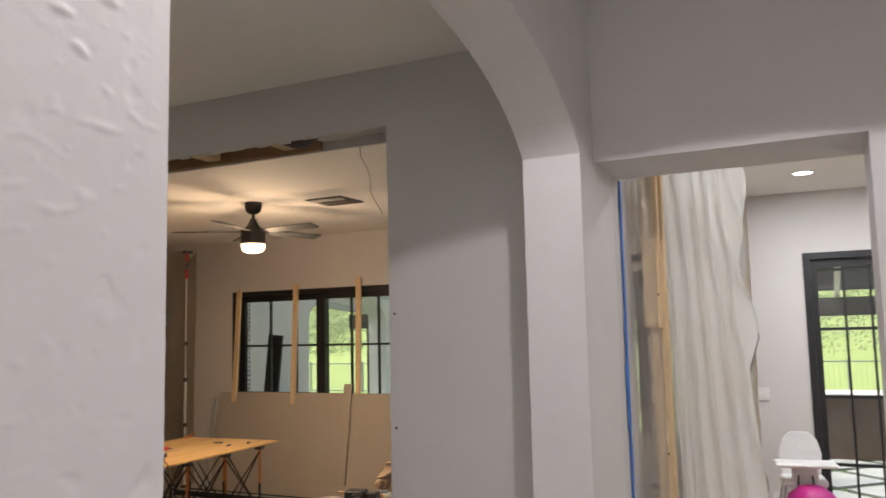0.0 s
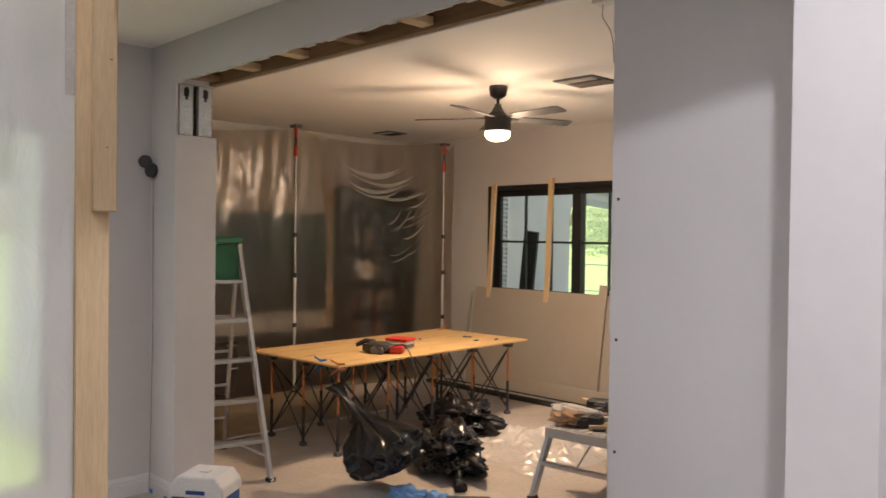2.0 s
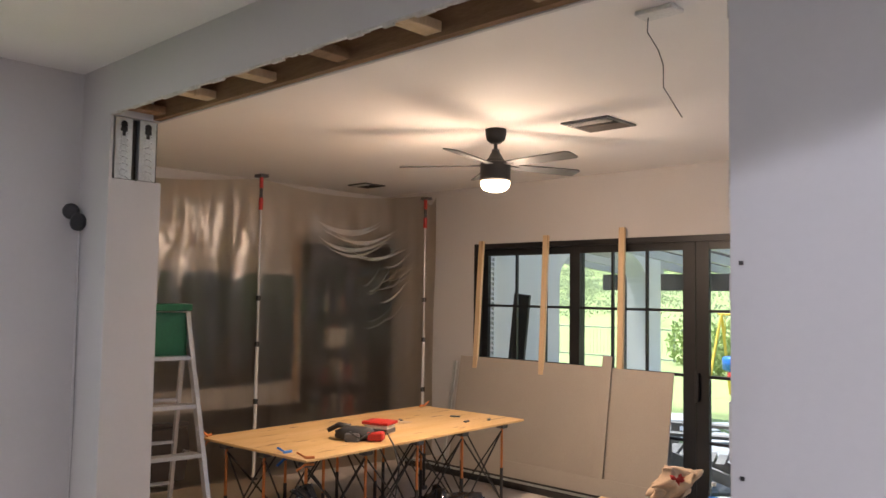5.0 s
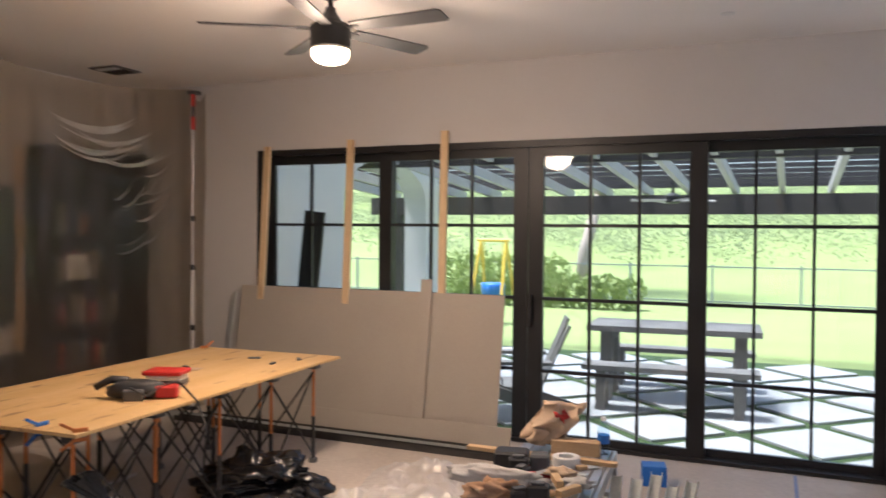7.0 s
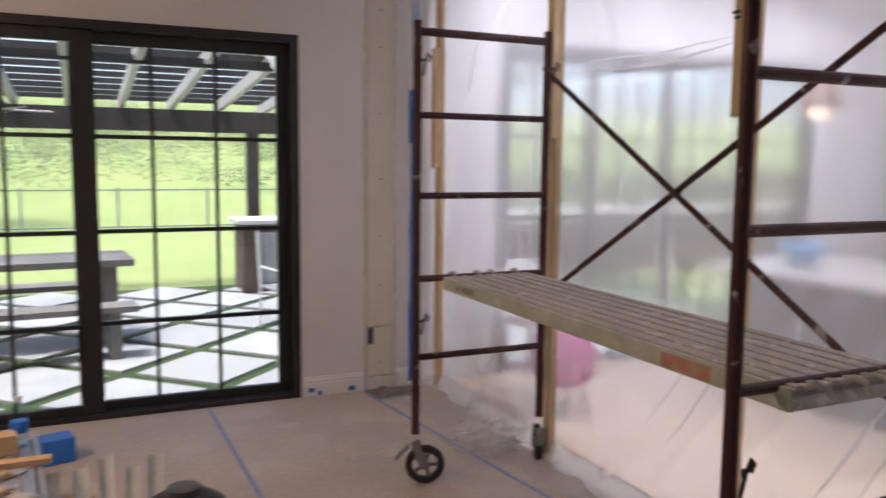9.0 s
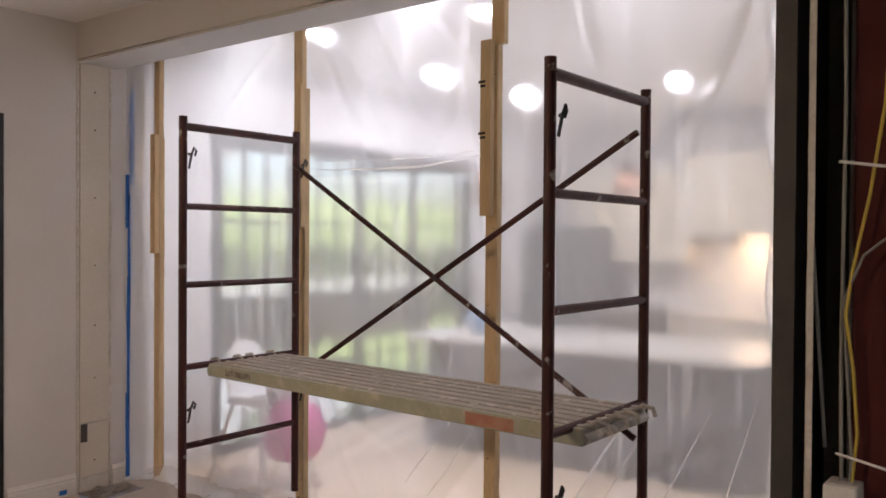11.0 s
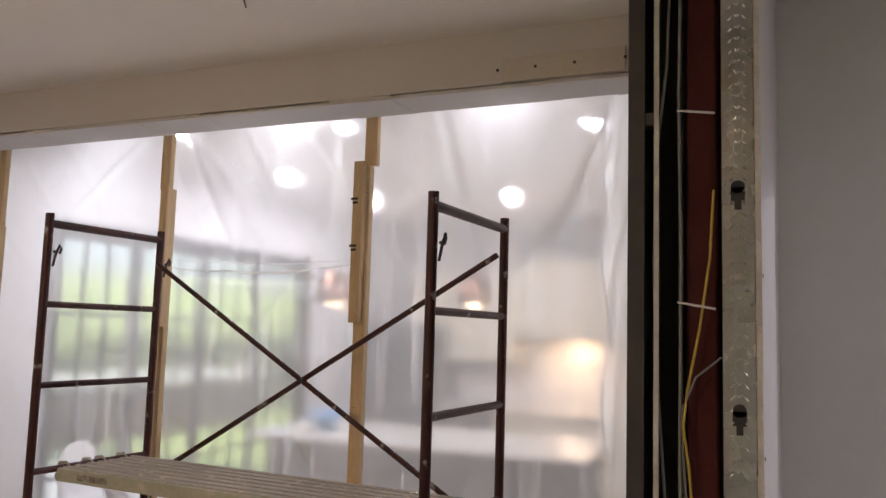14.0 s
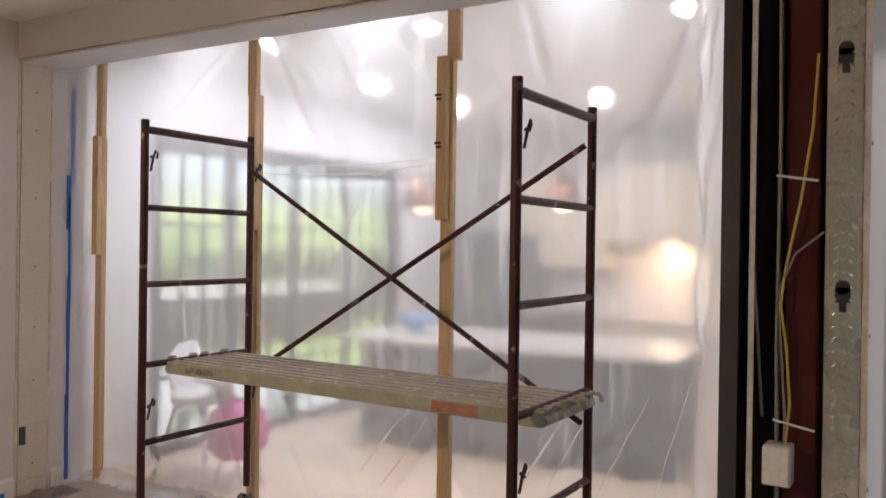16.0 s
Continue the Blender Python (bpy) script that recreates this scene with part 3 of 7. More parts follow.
bm = boxes((0.34, 0.66, 11.65, 12.06, G, 2.95))
rows = []
for i in range(13):
    a = math.pi / 2 * i / 12
    y, z = 13.23 - 1.17 * math.cos(a), 2.15 + 0.55 * math.sin(a)
    rows.append([bm.verts.new(c) for c in ((0.34, y, z), (0.66, y, z), (0.66, y, 2.95), (0.34, y, 2.95))])
for a, b in zip(rows, rows[1:]):
    for k in range(4):
        bm.faces.new((a[k], a[(k + 1) % 4], b[(k + 1) % 4], b[k]))
bm.faces.new(rows[-1])
tagged(link(bm, "arch_wall", STUCCO), "white stucco patio column with a half arch", "arch wall", "patio arches")
arch_wall("arch_wall", -5.95, -5.6, 10.21, 12.15, 14.5, 14.95, 2.95, 2.1, 0.55)
house = thing("house_wing", pose(-7.8, 9.0, 0), "white wing of the house with louvred shutters", "house wing")
part("wall", boxes((-1.2, -0.4, 1.3, 3.2, G, 3.4)), STUCCO, house)
sh = part("shutter", boxes((2.21, 2.24, 1.30, 1.34, 0.85, 2.45), (2.21, 2.24, 1.72, 1.76, 0.85, 2.45)), WHITEPL, house)
for i in range(26):
    part("louvre", box(bmesh.new(), -0.02, 0.02, 1.34, 1.72, -0.006, 0.006, pose(2.225, 0, 0.9 + i * 0.06, 0, 35, 0)), WHITEPL, sh)
leaning = thing("dark_board", pose(-5.0, 10.42, G, 0, 0, 0), "black board leaning outside beside the patio door", "board")
part("board", box(bmesh.new(), -0.11, 0.11, -0.02, 0.02, 0.0, 2.0, pose(-0.1, 0, 0, 0, 6, 0)), BLACK, leaning, bevel=0.005)

# pergola
perg = thing("pergola", pose(0, 0, 0), "grey timber pergola with dark beams over the patio", "pergola")
part("beam", boxes((-7.4, 3.2, 16.1, 16.3, 2.0, 2.29)), DARKWOOD, perg, "dark far beam")
part("beam", boxes((-7.4, 3.2, 12.9, 13.0, 2.52, 2.60)), DARKWOOD, perg, "dark near beam")
part("ledger", boxes((-7.4, 3.2, 10.21, 10.26, 2.62, 2.80)), DARKWOOD, perg)
raft = part("rafter", plank(bmesh.new(), (0, 10.26, 2.80), (0, 16.8, 2.34), 0.07, 0.13), RAFTER, perg)
raft.matrix_basis = pose(-7.2, 0, 0)
for i in range(1, 17):
    shared("rafter", raft, perg, pose(-7.2 + i * 0.64, 0, 0))
slat = part("slat", boxes((-7.4, 3.2, -0.030, 0.030, -0.03, 0.03)), DARKWOOD, perg)
slat.matrix_basis = pose(0, 10.5, 2.887)
for i in range(1, 14):
    y = 10.5 + i * 0.47
    shared("slat", slat, perg, pose(0, y, 2.897 - (y - 10.26) * 0.0703))
for x in (-6.9, 0.9, 3.0):
    part("post", boxes((x - 0.08, x + 0.08, 16.12, 16.28, G - 0.05, 2.0)), DARKWOOD, perg)
pf = thing("patio_fan", pose(-2.1, 14.6, 2.40), "small ceiling fan hung under the pergola", "ceiling fan")
part("rod", bar((0, 0, 0), (0, 0, -0.18), 0.02), BLACK, pf)
part("motor", lathe([(0.05, -0.30), (0.1, -0.28), (0.1, -0.2), (0.04, -0.16)]), BLACK, pf, smooth=False)
for k in range(4):
    part("blade", box(bmesh.new(), 0.1, 0.55, -0.06, 0.06, -0.27, -0.255, pose(0, 0, 0, 8, 0, 20 + 90 * k)), RAFTER, pf)

# picnic table with two benches
tab = thing("patio_table", pose(-1.82, 12.75, G, 0, 0, 4), "weathered grey wooden patio dining table", "table")
for k in range(6):
    part("plank", boxes((-0.88, 0.88, -0.42 + k * 0.14, -0.42 + k * 0.14 + 0.135, 0.76, 0.82)), GREYWOOD, tab)
for sx in (-0.68, 0.68):
    for sy in (-0.28, 0.28):
        part("leg", boxes((sx - 0.06, sx + 0.06, sy - 0.06, sy + 0.06, 0, 0.76)), GREYWOOD, tab)
    part("apron", boxes((sx - 0.05, sx + 0.05, -0.22, 0.22, 0.64, 0.76)), GREYWOOD, tab)
for dy in (-0.72, 0.72):
    b = thing("patio_bench", pose(-1.82 - dy * 0.07, 12.75 + dy, G, 0, 0, 4), "grey wooden bench beside the patio table", "bench", "patio benches")
    part("seat", boxes((-0.85, 0.85, -0.16, 0.16, 0.42, 0.47)), GREYWOOD, b)
    for sx in (-0.66, 0.66):
        part("leg", boxes((sx - 0.05, sx + 0.05, -0.13, 0.13, 0, 0.42)), GREYWOOD, b)


def adirondack(x, y, rot):
    c = thing("patio_armchair", pose(x, y, G, 0, 0, rot), "weathered grey slatted wooden garden armchair", "armchair", "patio armchairs")
    for k in range(5):
        part("seat_slat", plank(bmesh.new(), (-0.27, -0.25 + k * 0.12, 0.36 - k * 0.02), (0.27, -0.25 + k * 0.12, 0.36 - k * 0.02), 0.1, 0.022), GREYWOOD, c)
        part("back_slat", plank(bmesh.new(), (-0.22 + k * 0.11, 0.26, 0.25), (-0.26 + k * 0.13, 0.56, 0.92 + (0.06 if k in (1, 2, 3) else 0)), 0.10, 0.022, (0, 1, 0)), GREYWOOD, c)
    for s in (-1, 1):
        part("arm", boxes((s * 0.36 - 0.07, s * 0.36 + 0.07, -0.38, 0.38, 0.56, 0.59)), GREYWOOD, c)
        part("front_leg", boxes((s * 0.32 - 0.02, s * 0.32 + 0.02, -0.33, -0.24, 0, 0.56)), GREYWOOD, c)
        part("back_leg", plank(bmesh.new(), (s * 0.29, -0.3, 0.34), (s * 0.29, 0.62, 0.03), 0.04, 0.11), GREYWOOD, c)


adirondack(-3.2, 11.3, -70)
adirondack(-4.3, 11.6, 150)
CHAIRGREY = surf("grey_mesh_fabric", (0.34, 0.35, 0.36), (0.28, 0.29, 0.30), 0.8, scale=6, fine=160, bump=0.3)
gc = thing("patio_chair", pose(0.62, 12.7, G, 0, 0, 10), "grey mesh patio chair with white frame", "chair")
part("backrest", box(bmesh.new(), -0.26, 0.26, -0.015, 0.015, 0.45, 0.98, pose(0, 0.24, 0, -8, 0, 0)), CHAIRGREY, gc, bevel=0.01)
part("seat", boxes((-0.26, 0.26, -0.25, 0.24, 0.42, 0.45)), CHAIRGREY, gc, bevel=0.008)
for sx in (-0.26, 0.26):
    part("leg", tube(bmesh.new(), [(sx, -0.25, 0), (sx, -0.25, 0.64), (sx, 0.2, 0.64)], 0.014, 8), WHITEPL, gc)
    part("leg", tube(bmesh.new(), [(sx, 0.26, 0), (sx, 0.25, 0.45), (sx, 0.32, 1.0)], 0.014, 8), WHITEPL, gc)
BROWN = surf("brown_weathered_panel", (0.15, 0.10, 0.075), (0.11, 0.075, 0.055), 0.8, scale=3, fine=40, bump=0.2)
ok = thing("outdoor_counter", pose(1.3, 15.4, G), "outdoor kitchen counter with brown sides and white top", "counter")
part("body", boxes((-0.75, 8.5, -0.32, 0.32, 0, 0.9)), BROWN, ok)
part("countertop", boxes((-0.82, 8.57, -0.38, 0.38, 0.9, 0.96)), STUCCO, ok, bevel=0.01)
toy = thing("garden_swing", pose(-6.4, 19.6, G - 0.1), "toddler swing with yellow frame and blue seat", "swing")
for s in (-1, 1):
    for t in (-1, 1):
        part("leg", bar((s * 0.35, t * 0.6, 0), (s * 0.28, 0, 1.75), 0.03), YELLOWPL, toy)
part("crossbar", bar((-0.35, 0, 1.75), (0.35, 0, 1.75), 0.03), YELLOWPL, toy)
part("seat", lathe([(0.16, 0.55), (0.24, 0.6), (0.25, 0.82), (0.22, 0.86)], 16), BLUEPL, toy, smooth=True)
part("front_bar", lathe([(0.12, 0.40), (0.16, 0.44), (0.15, 0.54), (0.1, 0.56)], 12, at=(0.05, -0.1, 0)), REDPL, toy, smooth=True)
for s in (-0.2, 0.2):
    part("rope", bar((s, 0, 0.84), (s, 0, 1.75), 0.01, 6), YELLOWPL, toy)

# pavers, one object each, on one mesh
pv = bmesh.new()
h = 0.943 / 2 - 0.076
box(pv, -h, h, -h, h, -0.012, 0.016)
first = None
for i in range(-12, 13):
    for j in range(-12, 13):
        x = -1.75 + (i + j) * 0.667
        y = 11.43 + (i - j) * 0.667
        if -6.3 < x < 4.6 and 9.9 < y < 15.8:
            if first is None:
                first = part("paver", pv, PAVER, pat, bevel=0.004)
                first.matrix_basis = pose(x, y, G, 0, 0, 45)
            else:
                shared("paver", first, pat, pose(x, y, G, 0, 0, 45))

# ---- living room ----
ALU = surf("worn_aluminium", (0.62, 0.62, 0.62), (0.50, 0.50, 0.51), 0.38, 0.85, scale=8, fine=90, bump=0.08, spots=((0.75, 0.74, 0.72), 12, 0.66))
PLY = surf("plywood_face", (0.68, 0.46, 0.22), (0.58, 0.37, 0.15), 0.55, scale=1.2, fine=22, bump=0.06, stretch=(5, 0.8, 5), spots=((0.20, 0.11, 0.06), 4.0, 0.64))
ORANGE = surf("orange_tube", (0.66, 0.22, 0.06), None, 0.45, scale=6, fine=60, bump=0.03)
BLACKPL = surf("black_plastic", (0.02, 0.02, 0.022), (0.03, 0.03, 0.03), 0.45, scale=6, fine=80, bump=0.05)
GREYPL = surf("grey_plastic", (0.10, 0.105, 0.11), None, 0.5, scale=6, fine=60, bump=0.05)
BAG = surf("black_bin_liner", (0.005, 0.005, 0.006), (0.009, 0.009, 0.010), 0.17, scale=5, fine=14, bump=0.12, rough2=0.26)
GREEN = surf("green_ladder_plastic", (0.015, 0.16, 0.07), (0.012, 0.12, 0.055), 0.45, scale=6, fine=60, bump=0.05)
FANBLACK = surf("matte_black_fan", (0.018, 0.017, 0.017), (0.026, 0.025, 0.024), 0.42, scale=6, fine=90, bump=0.03)
BLADE = surf("dark_grey_fan_blade", (0.085, 0.085, 0.088), (0.06, 0.06, 0.062), 0.4, scale=2, fine=60, bump=0.03, stretch=(1, 6, 1))
SCREEN = surf("dark_screen", (0.012, 0.013, 0.015), (0.018, 0.019, 0.02), 0.12, scale=2, fine=20, bump=0.0)
DARKCAB = surf("dark_cabinet_wood", (0.045, 0.033, 0.026), (0.03, 0.022, 0.018), 0.45, scale=3, fine=50, bump=0.08, stretch=(1, 1, 6))
PAPER = surf("brown_paper", (0.62, 0.47, 0.33), (0.52, 0.38, 0.26), 0.8, scale=6, fine=40, bump=0.3)
RAG = surf("tan_glove_cloth", (0.50, 0.33, 0.21), (0.38, 0.20, 0.10), 0.9, scale=10, fine=60, bump=0.5)
RAWWOOD = surf("scrap_wood", (0.60, 0.42, 0.24), (0.48, 0.32, 0.17), 0.65, scale=5, fine=40, bump=0.12, stretch=(0.6, 6, 6))
CLOTH = surf("pale_cloth", (0.62, 0.60, 0.57), (0.52, 0.50, 0.47), 0.9, scale=12, fine=90, bump=0.4)
BLUERAG = surf("blue_cloth", (0.22, 0.42, 0.72), (0.14, 0.30, 0.58), 0.9, scale=9, fine=60, bump=0.5)
LIT = glowing("fan_light_glass", (1.0, 0.72, 0.42), 3.0)
DISC = glowing("downlight_lens", (0.90, 0.95, 1.0), 2.6)

# ceiling fan
fan = thing("ceiling_fan", pose(FAN[0], FAN[1], CEIL), "matte black five-blade ceiling fan with a lit lamp", "ceiling fan")
part("canopy", lathe([(0.035, -0.105), (0.068, -0.08), (0.078, -0.03), (0.078, 0.0)], 24), FANBLACK, fan, smooth=True)
part("downrod", bar((0, 0, -0.05), (0, 0, -0.20), 0.014, 12), FANBLACK, fan)
part("coupling", lathe([(0.085, -0.245), (0.06, -0.22), (0.03, -0.17), (0.028, -0.15)], 20), FANBLACK, fan, smooth=True)
part("motor", lathe([(0.100, -0.385), (0.112, -0.375), (0.112, -0.255), (0.10, -0.242), (0.03, -0.242)], 32), FANBLACK, fan)
part("lamp_glass", lathe([(0.045, -0.462), (0.085, -0.448), (0.106, -0.42), (0.108, -0.386)], 28), LIT, fan, smooth=True).visible_shadow = False
for k in range(5):
    a = 212.8 + 72 * k
    b = part("blade_arm", box(bmesh.new(), 0.08, 0.19, -0.022, 0.022, -0.272, -0.264, pose(0, 0, 0, 0, 0, a)), FANBLACK, fan)
    bm = bmesh.new()
    m = pose(0, 0, -0.268, 0, 0, a) @ pose(0, 0, 0, -11, 0, 0)
    out = [(0.15, -0.052), (0.40, -0.063), (0.69, -0.068), (0.715, -0.05), (0.715, 0.052), (0.69, 0.066), (0.40, 0.062), (0.15, 0.05)]
    top = [bm.verts.new(m @ Vector((x, y, 0.004))) for x, y in out]
    bot = [bm.verts.new(m @ Vector((x, y, -0.004))) for x, y in out]
    bm.faces.new(top)
    bm.faces.new(bot[::-1])
    for i in range(len(out)):
        bm.faces.new((top[i], bot[i], bot[(i + 1) % len(out)], top[(i + 1) % len(out)]))
    part("blade", bm, BLADE, fan)


def ceiling_vent(x, y, s, rot, label):
    v = thing("ceiling_vent", pose(x, y, CEIL, 0, 0, rot), label, "vent", "ceiling vents")
    part("frame", boxes((-s, s, -s, -s + 0.03, -0.012, 0), (-s, s, s - 0.03, s, -0.012, 0), (-s, -s + 0.03, -s + 0.03, s - 0.03, -0.012, 0), (s - 0.03, s, -s + 0.03, s - 0.03, -0.012, 0)), GREYPL, v)
    part("backing", boxes((-s + 0.03, s - 0.03, -s + 0.03, s - 0.03, -0.003, -0.001)), CAVITY, v)
    n = 9
    for i in range(n):
        yy = -s + 0.045 + i * (2 * s - 0.09) / (n - 1)
        part("slat", box(bmesh.new(), -s + 0.03, s - 0.03, -0.011, 0.011, -0.0015, 0.0015, pose(0, yy, -0.011, 40 if i < n / 2 else -40, 0, 0)), WHITEPL if i < 3 else DARKSTEEL, v)


ceiling_vent(-2.36, 8.0, 0.19, 0, "square slatted metal ceiling vent, part dark")
ceiling_vent(-6.1, 9.1, 0.15, 0, "small ceiling vent near the plastic sheet")
sp = thing("sprinkler_cover", pose(-1.06, 9.2, CEIL), "flat round white sprinkler cover on the ceiling", "sprinkler")
part("cover", lathe([(0.04, -0.008), (0.045, -0.005), (0.045, 0)], 20), WHITEPL, sp)
wl = thing("hanging_wire", pose(-0.95, 6.25, CEIL), "bare lamp wire hanging from an open ceiling box", "wire")
part("ceiling_box", boxes((-0.09, 0.09, -0.05, 0.05, -0.02, 0)), WHITEPL, wl, bevel=0.004)
part("wire", tube(bmesh.new(), [(-0.05, 0, -0.01), (-0.06, 0.01, -0.08), (-0.02, 0.03, -0.16), (0.02, 0.0, -0.24), (0.01, 0.02, -0.33), (0.06, 0.03, -0.42), (0.09, 0.03, -0.47)], 0.0024, 6), GREYPL, wl)


def downlight(x, y):
    d = thing("downlight", pose(x, y, CEIL), "round white recessed downlight, switched on, some added as fill", "downlight", "recessed downlights")
    part("trim", lathe([(0.085, -0.006), (0.095, -0.003), (0.095, 0)], 24), WHITEPL, d)
    part("lens", lathe([(0.07, -0.009), (0.072, -0.006)], 24), DISC, d).visible_shadow = False


# entry back, hall and last two kitchen fixtures belong to added fill lamps
for x, y in ENTRY_LAMPS + ENTRY_FILL_LAMPS + KITCHEN_LAMPS + HALL_FILL_LAMPS:
    downlight(x, y)

# work table: a plywood sheet on a folding stand
TZ = 0.77
stand = thing("folding_work_stand", pose(-4.26, 7.66, 0, 0, 0, 3), "folding work stand with orange legs and black crossed struts", "work stand")
ys = [-1.12, -0.56, 0.0, 0.56, 1.12]
xs = [-0.46, 0.0, 0.46]
for x in xs:
    for y in ys:
        part("leg", bar((x, y, 0.32), (x, y, TZ - 0.07), 0.011, 8), ORANGE, stand)
        part("leg_sleeve", bar((x, y, 0.03), (x, y, 0.34), 0.014, 8), BLACKPL, stand)
        part("foot", boxes((x - 0.026, x + 0.026, y - 0.026, y + 0.026, 0, 0.035)), GREYPL, stand, bevel=0.004)
        part("cap", boxes((x - 0.04, x + 0.04, y - 0.04, y + 0.04, TZ - 0.08, TZ - 0.018)), GREYPL, stand, bevel=0.006)
for x in (xs[0], xs[2]):
    for a, b in zip(ys, ys[1:]):
        for z0, z1 in ((0.06, TZ - 0.1), (TZ - 0.1, 0.06)):
            part("strut", bar((x, a, z0), (x, b, z1), 0.007, 6), BLACKPL, stand)
for y in ys:
    for a, b in zip(xs, xs[1:]):
        for z0, z1 in ((0.06, TZ - 0.1), (TZ - 0.1, 0.06)):
            part("strut", bar((a, y, z0), (b, y, z1), 0.007, 6), BLACKPL, stand)
ply = thing("plywood_sheet", pose(-4.26, 7.66, TZ - 0.018, 0, 0, 3), "stained plywood sheet lying on the folding stand", "plywood")
part("sheet", boxes((-0.61, 0.61, -1.25, 1.25, 0, 0.018)), PLY, ply, bevel=0.002)


def on_table(u, v):
    p = pose(-4.26, 7.66, TZ, 0, 0, 3) @ Vector((u, v, 0))
    return p.x, p.y, TZ


def blob(bm, centre, size, seed, rough=0.25, sub=3, freq=2.2):
    """A lumpy closed body with its underside flattened on its base."""
    start = len(bm.verts)
    bmesh.ops.create_icosphere(bm, subdivisions=sub, radius=1)
    bm.verts.ensure_lookup_table()
    for v in list(bm.verts)[start:]:
        d = v.co.copy()
        k = 1 + rough * n3(d.x * freq + seed, d.y * freq, d.z * freq) + rough * 0.5 * n3(d.x * freq * 3, d.y * freq * 3 + seed, d.z * freq * 3)
        v.co = Vector((d.x * size[0] * k, d.y * size[1] * k, max(-0.92, d.z * k) * size[2])) + Vector(centre)
    return bm


x, y, z = on_table(0.22, -0.18)
tub = thing("screw_tub", pose(x, y, z, 0, 0, 20), "clear plastic screw tub with a red lid", "tub")
part("tub", boxes((-0.10, 0.10, -0.075, 0.075, 0, 0.075)), WHITEPL, tub, bevel=0.01)
part("contents", boxes((-0.104, 0.104, -0.079, 0.079, 0.008, 0.05)), GREYPL, tub, bevel=0.008)
part("lid", boxes((-0.115, 0.115, -0.09, 0.09, 0.075, 0.1)), REDPL, tub, bevel=0.006)
x, y, z = on_table(0.30, -0.52)
pt = thing("power_tool", pose(x, y, z, 0, 0, 35), "black and red corded power tool with loose cable", "power tool")
part("body", blob(bmesh.new(), (0, 0, 0.05), (0.16, 0.06, 0.055), 4, 0.2), BLACKPL, pt, smooth=True)
part("handle", tube(bmesh.new(), [(-0.05, 0.03, 0.09), (-0.14, 0.05, 0.10), (-0.22, 0.02, 0.06)], [0.025, 0.022, 0.018], 10), BLACKPL, pt, smooth=True)
part("red_housing", boxes((0.1, 0.22, -0.05, 0.05, 0.005, 0.07)), REDPL, pt, bevel=0.01)
part("battery", boxes((-0.06, 0.05, -0.09, -0.02, 0.0, 0.06)), GREYPL, pt, bevel=0.008)
part("cable", tube(bmesh.new(), [(0.05 * math.cos(a * 0.7) * (1 + a * 0.12) + a * 0.015, 0.09 * math.sin(a * 0.9) - 0.05, 0.03 + 0.05 * abs(math.sin(a))) for a in [k * 0.35 for k in range(26)]] + [(0.34, -0.22, 0.02), (0.40, -0.30, -0.12), (0.38, -0.31, -0.32)], 0.006, 6), BLACKPL, pt)


def clamp(u, v, mat, label, rot):
    x, y, z = on_table(u, v)
    c = thing("clamp", pose(x, y, z, 0, 0, rot) @ Matrix.Scale(0.62, 4), label, "clamp", "clamps on the plywood")
    part("jaw", boxes((-0.02, 0.09, -0.012, 0.012, 0.0, 0.03)), mat, c, bevel=0.004)
    part("jaw", boxes((-0.02, 0.09, -0.012, 0.012, -0.07, -0.045)), mat, c, bevel=0.004)
    part("handle", plank(bmesh.new(), (-0.01, 0, 0.02), (-0.10, 0, 0.075), 0.02, 0.02), mat, c)
    part("handle", plank(bmesh.new(), (-0.01, 0, -0.06), (-0.10, 0, -0.12), 0.02, 0.02), mat, c)


clamp(0.33, -1.20, BLUEPL, "blue spring clamp gripping the plywood edge", 90)
clamp(0.575, -1.22, ORANGE, "orange spring clamp at the plywood corner", 60)
clamp(-0.55, 1.21, ORANGE, "orange spring clamp gripping the plywood edge", 260)
clamp(-0.58, -1.21, ORANGE, "orange spring clamp gripping the plywood edge", 120)
for u, v, w in ((0.1, 0.9, 0.03), (0.35, 0.75, 0.022), (0.42, 0.98, 0.025), (-0.1, 0.4, 0.02)):
    x, y, z = on_table(u, v)
    o = thing("offcut", pose(x, y, z, 0, 0, u * 300), "small dark offcut lying on the plywood", "offcut", "offcuts on the plywood")
    part("piece", boxes((-w * 1.5, w * 1.5, -w * 0.6, w * 0.6, 0, 0.012)), GREYPL, o, bevel=0.003)
x, y, z = on_table(-0.05, 0.35)
pp = thing("paper_sheet", pose(x, y, z, 0, 0, 15), "small sheet of tan sandpaper on the plywood", "sandpaper")
part("sheet", boxes((-0.09, 0.09, -0.05, 0.05, 0.001, 0.003)), PAPER, pp)

# leaning boards and lumber


def leaning_board(x0, x1, h, y0, y1, thick, mat, label, name="drywall_board", group="leaning drywall boards"):
    b = thing(name, pose((x0 + x1) / 2, y0, 0), label, "board", group)
    w = (x1 - x0) / 2
    ang = math.degrees(math.atan2(y1 - y0, h))
    part("board", box(bmesh.new(), -w, w, 0, thick, 0, math.hypot(h, y1 - y0), pose(0, 0, 0, -ang, 0, 0)), mat, b, bevel=0.002)
    return b


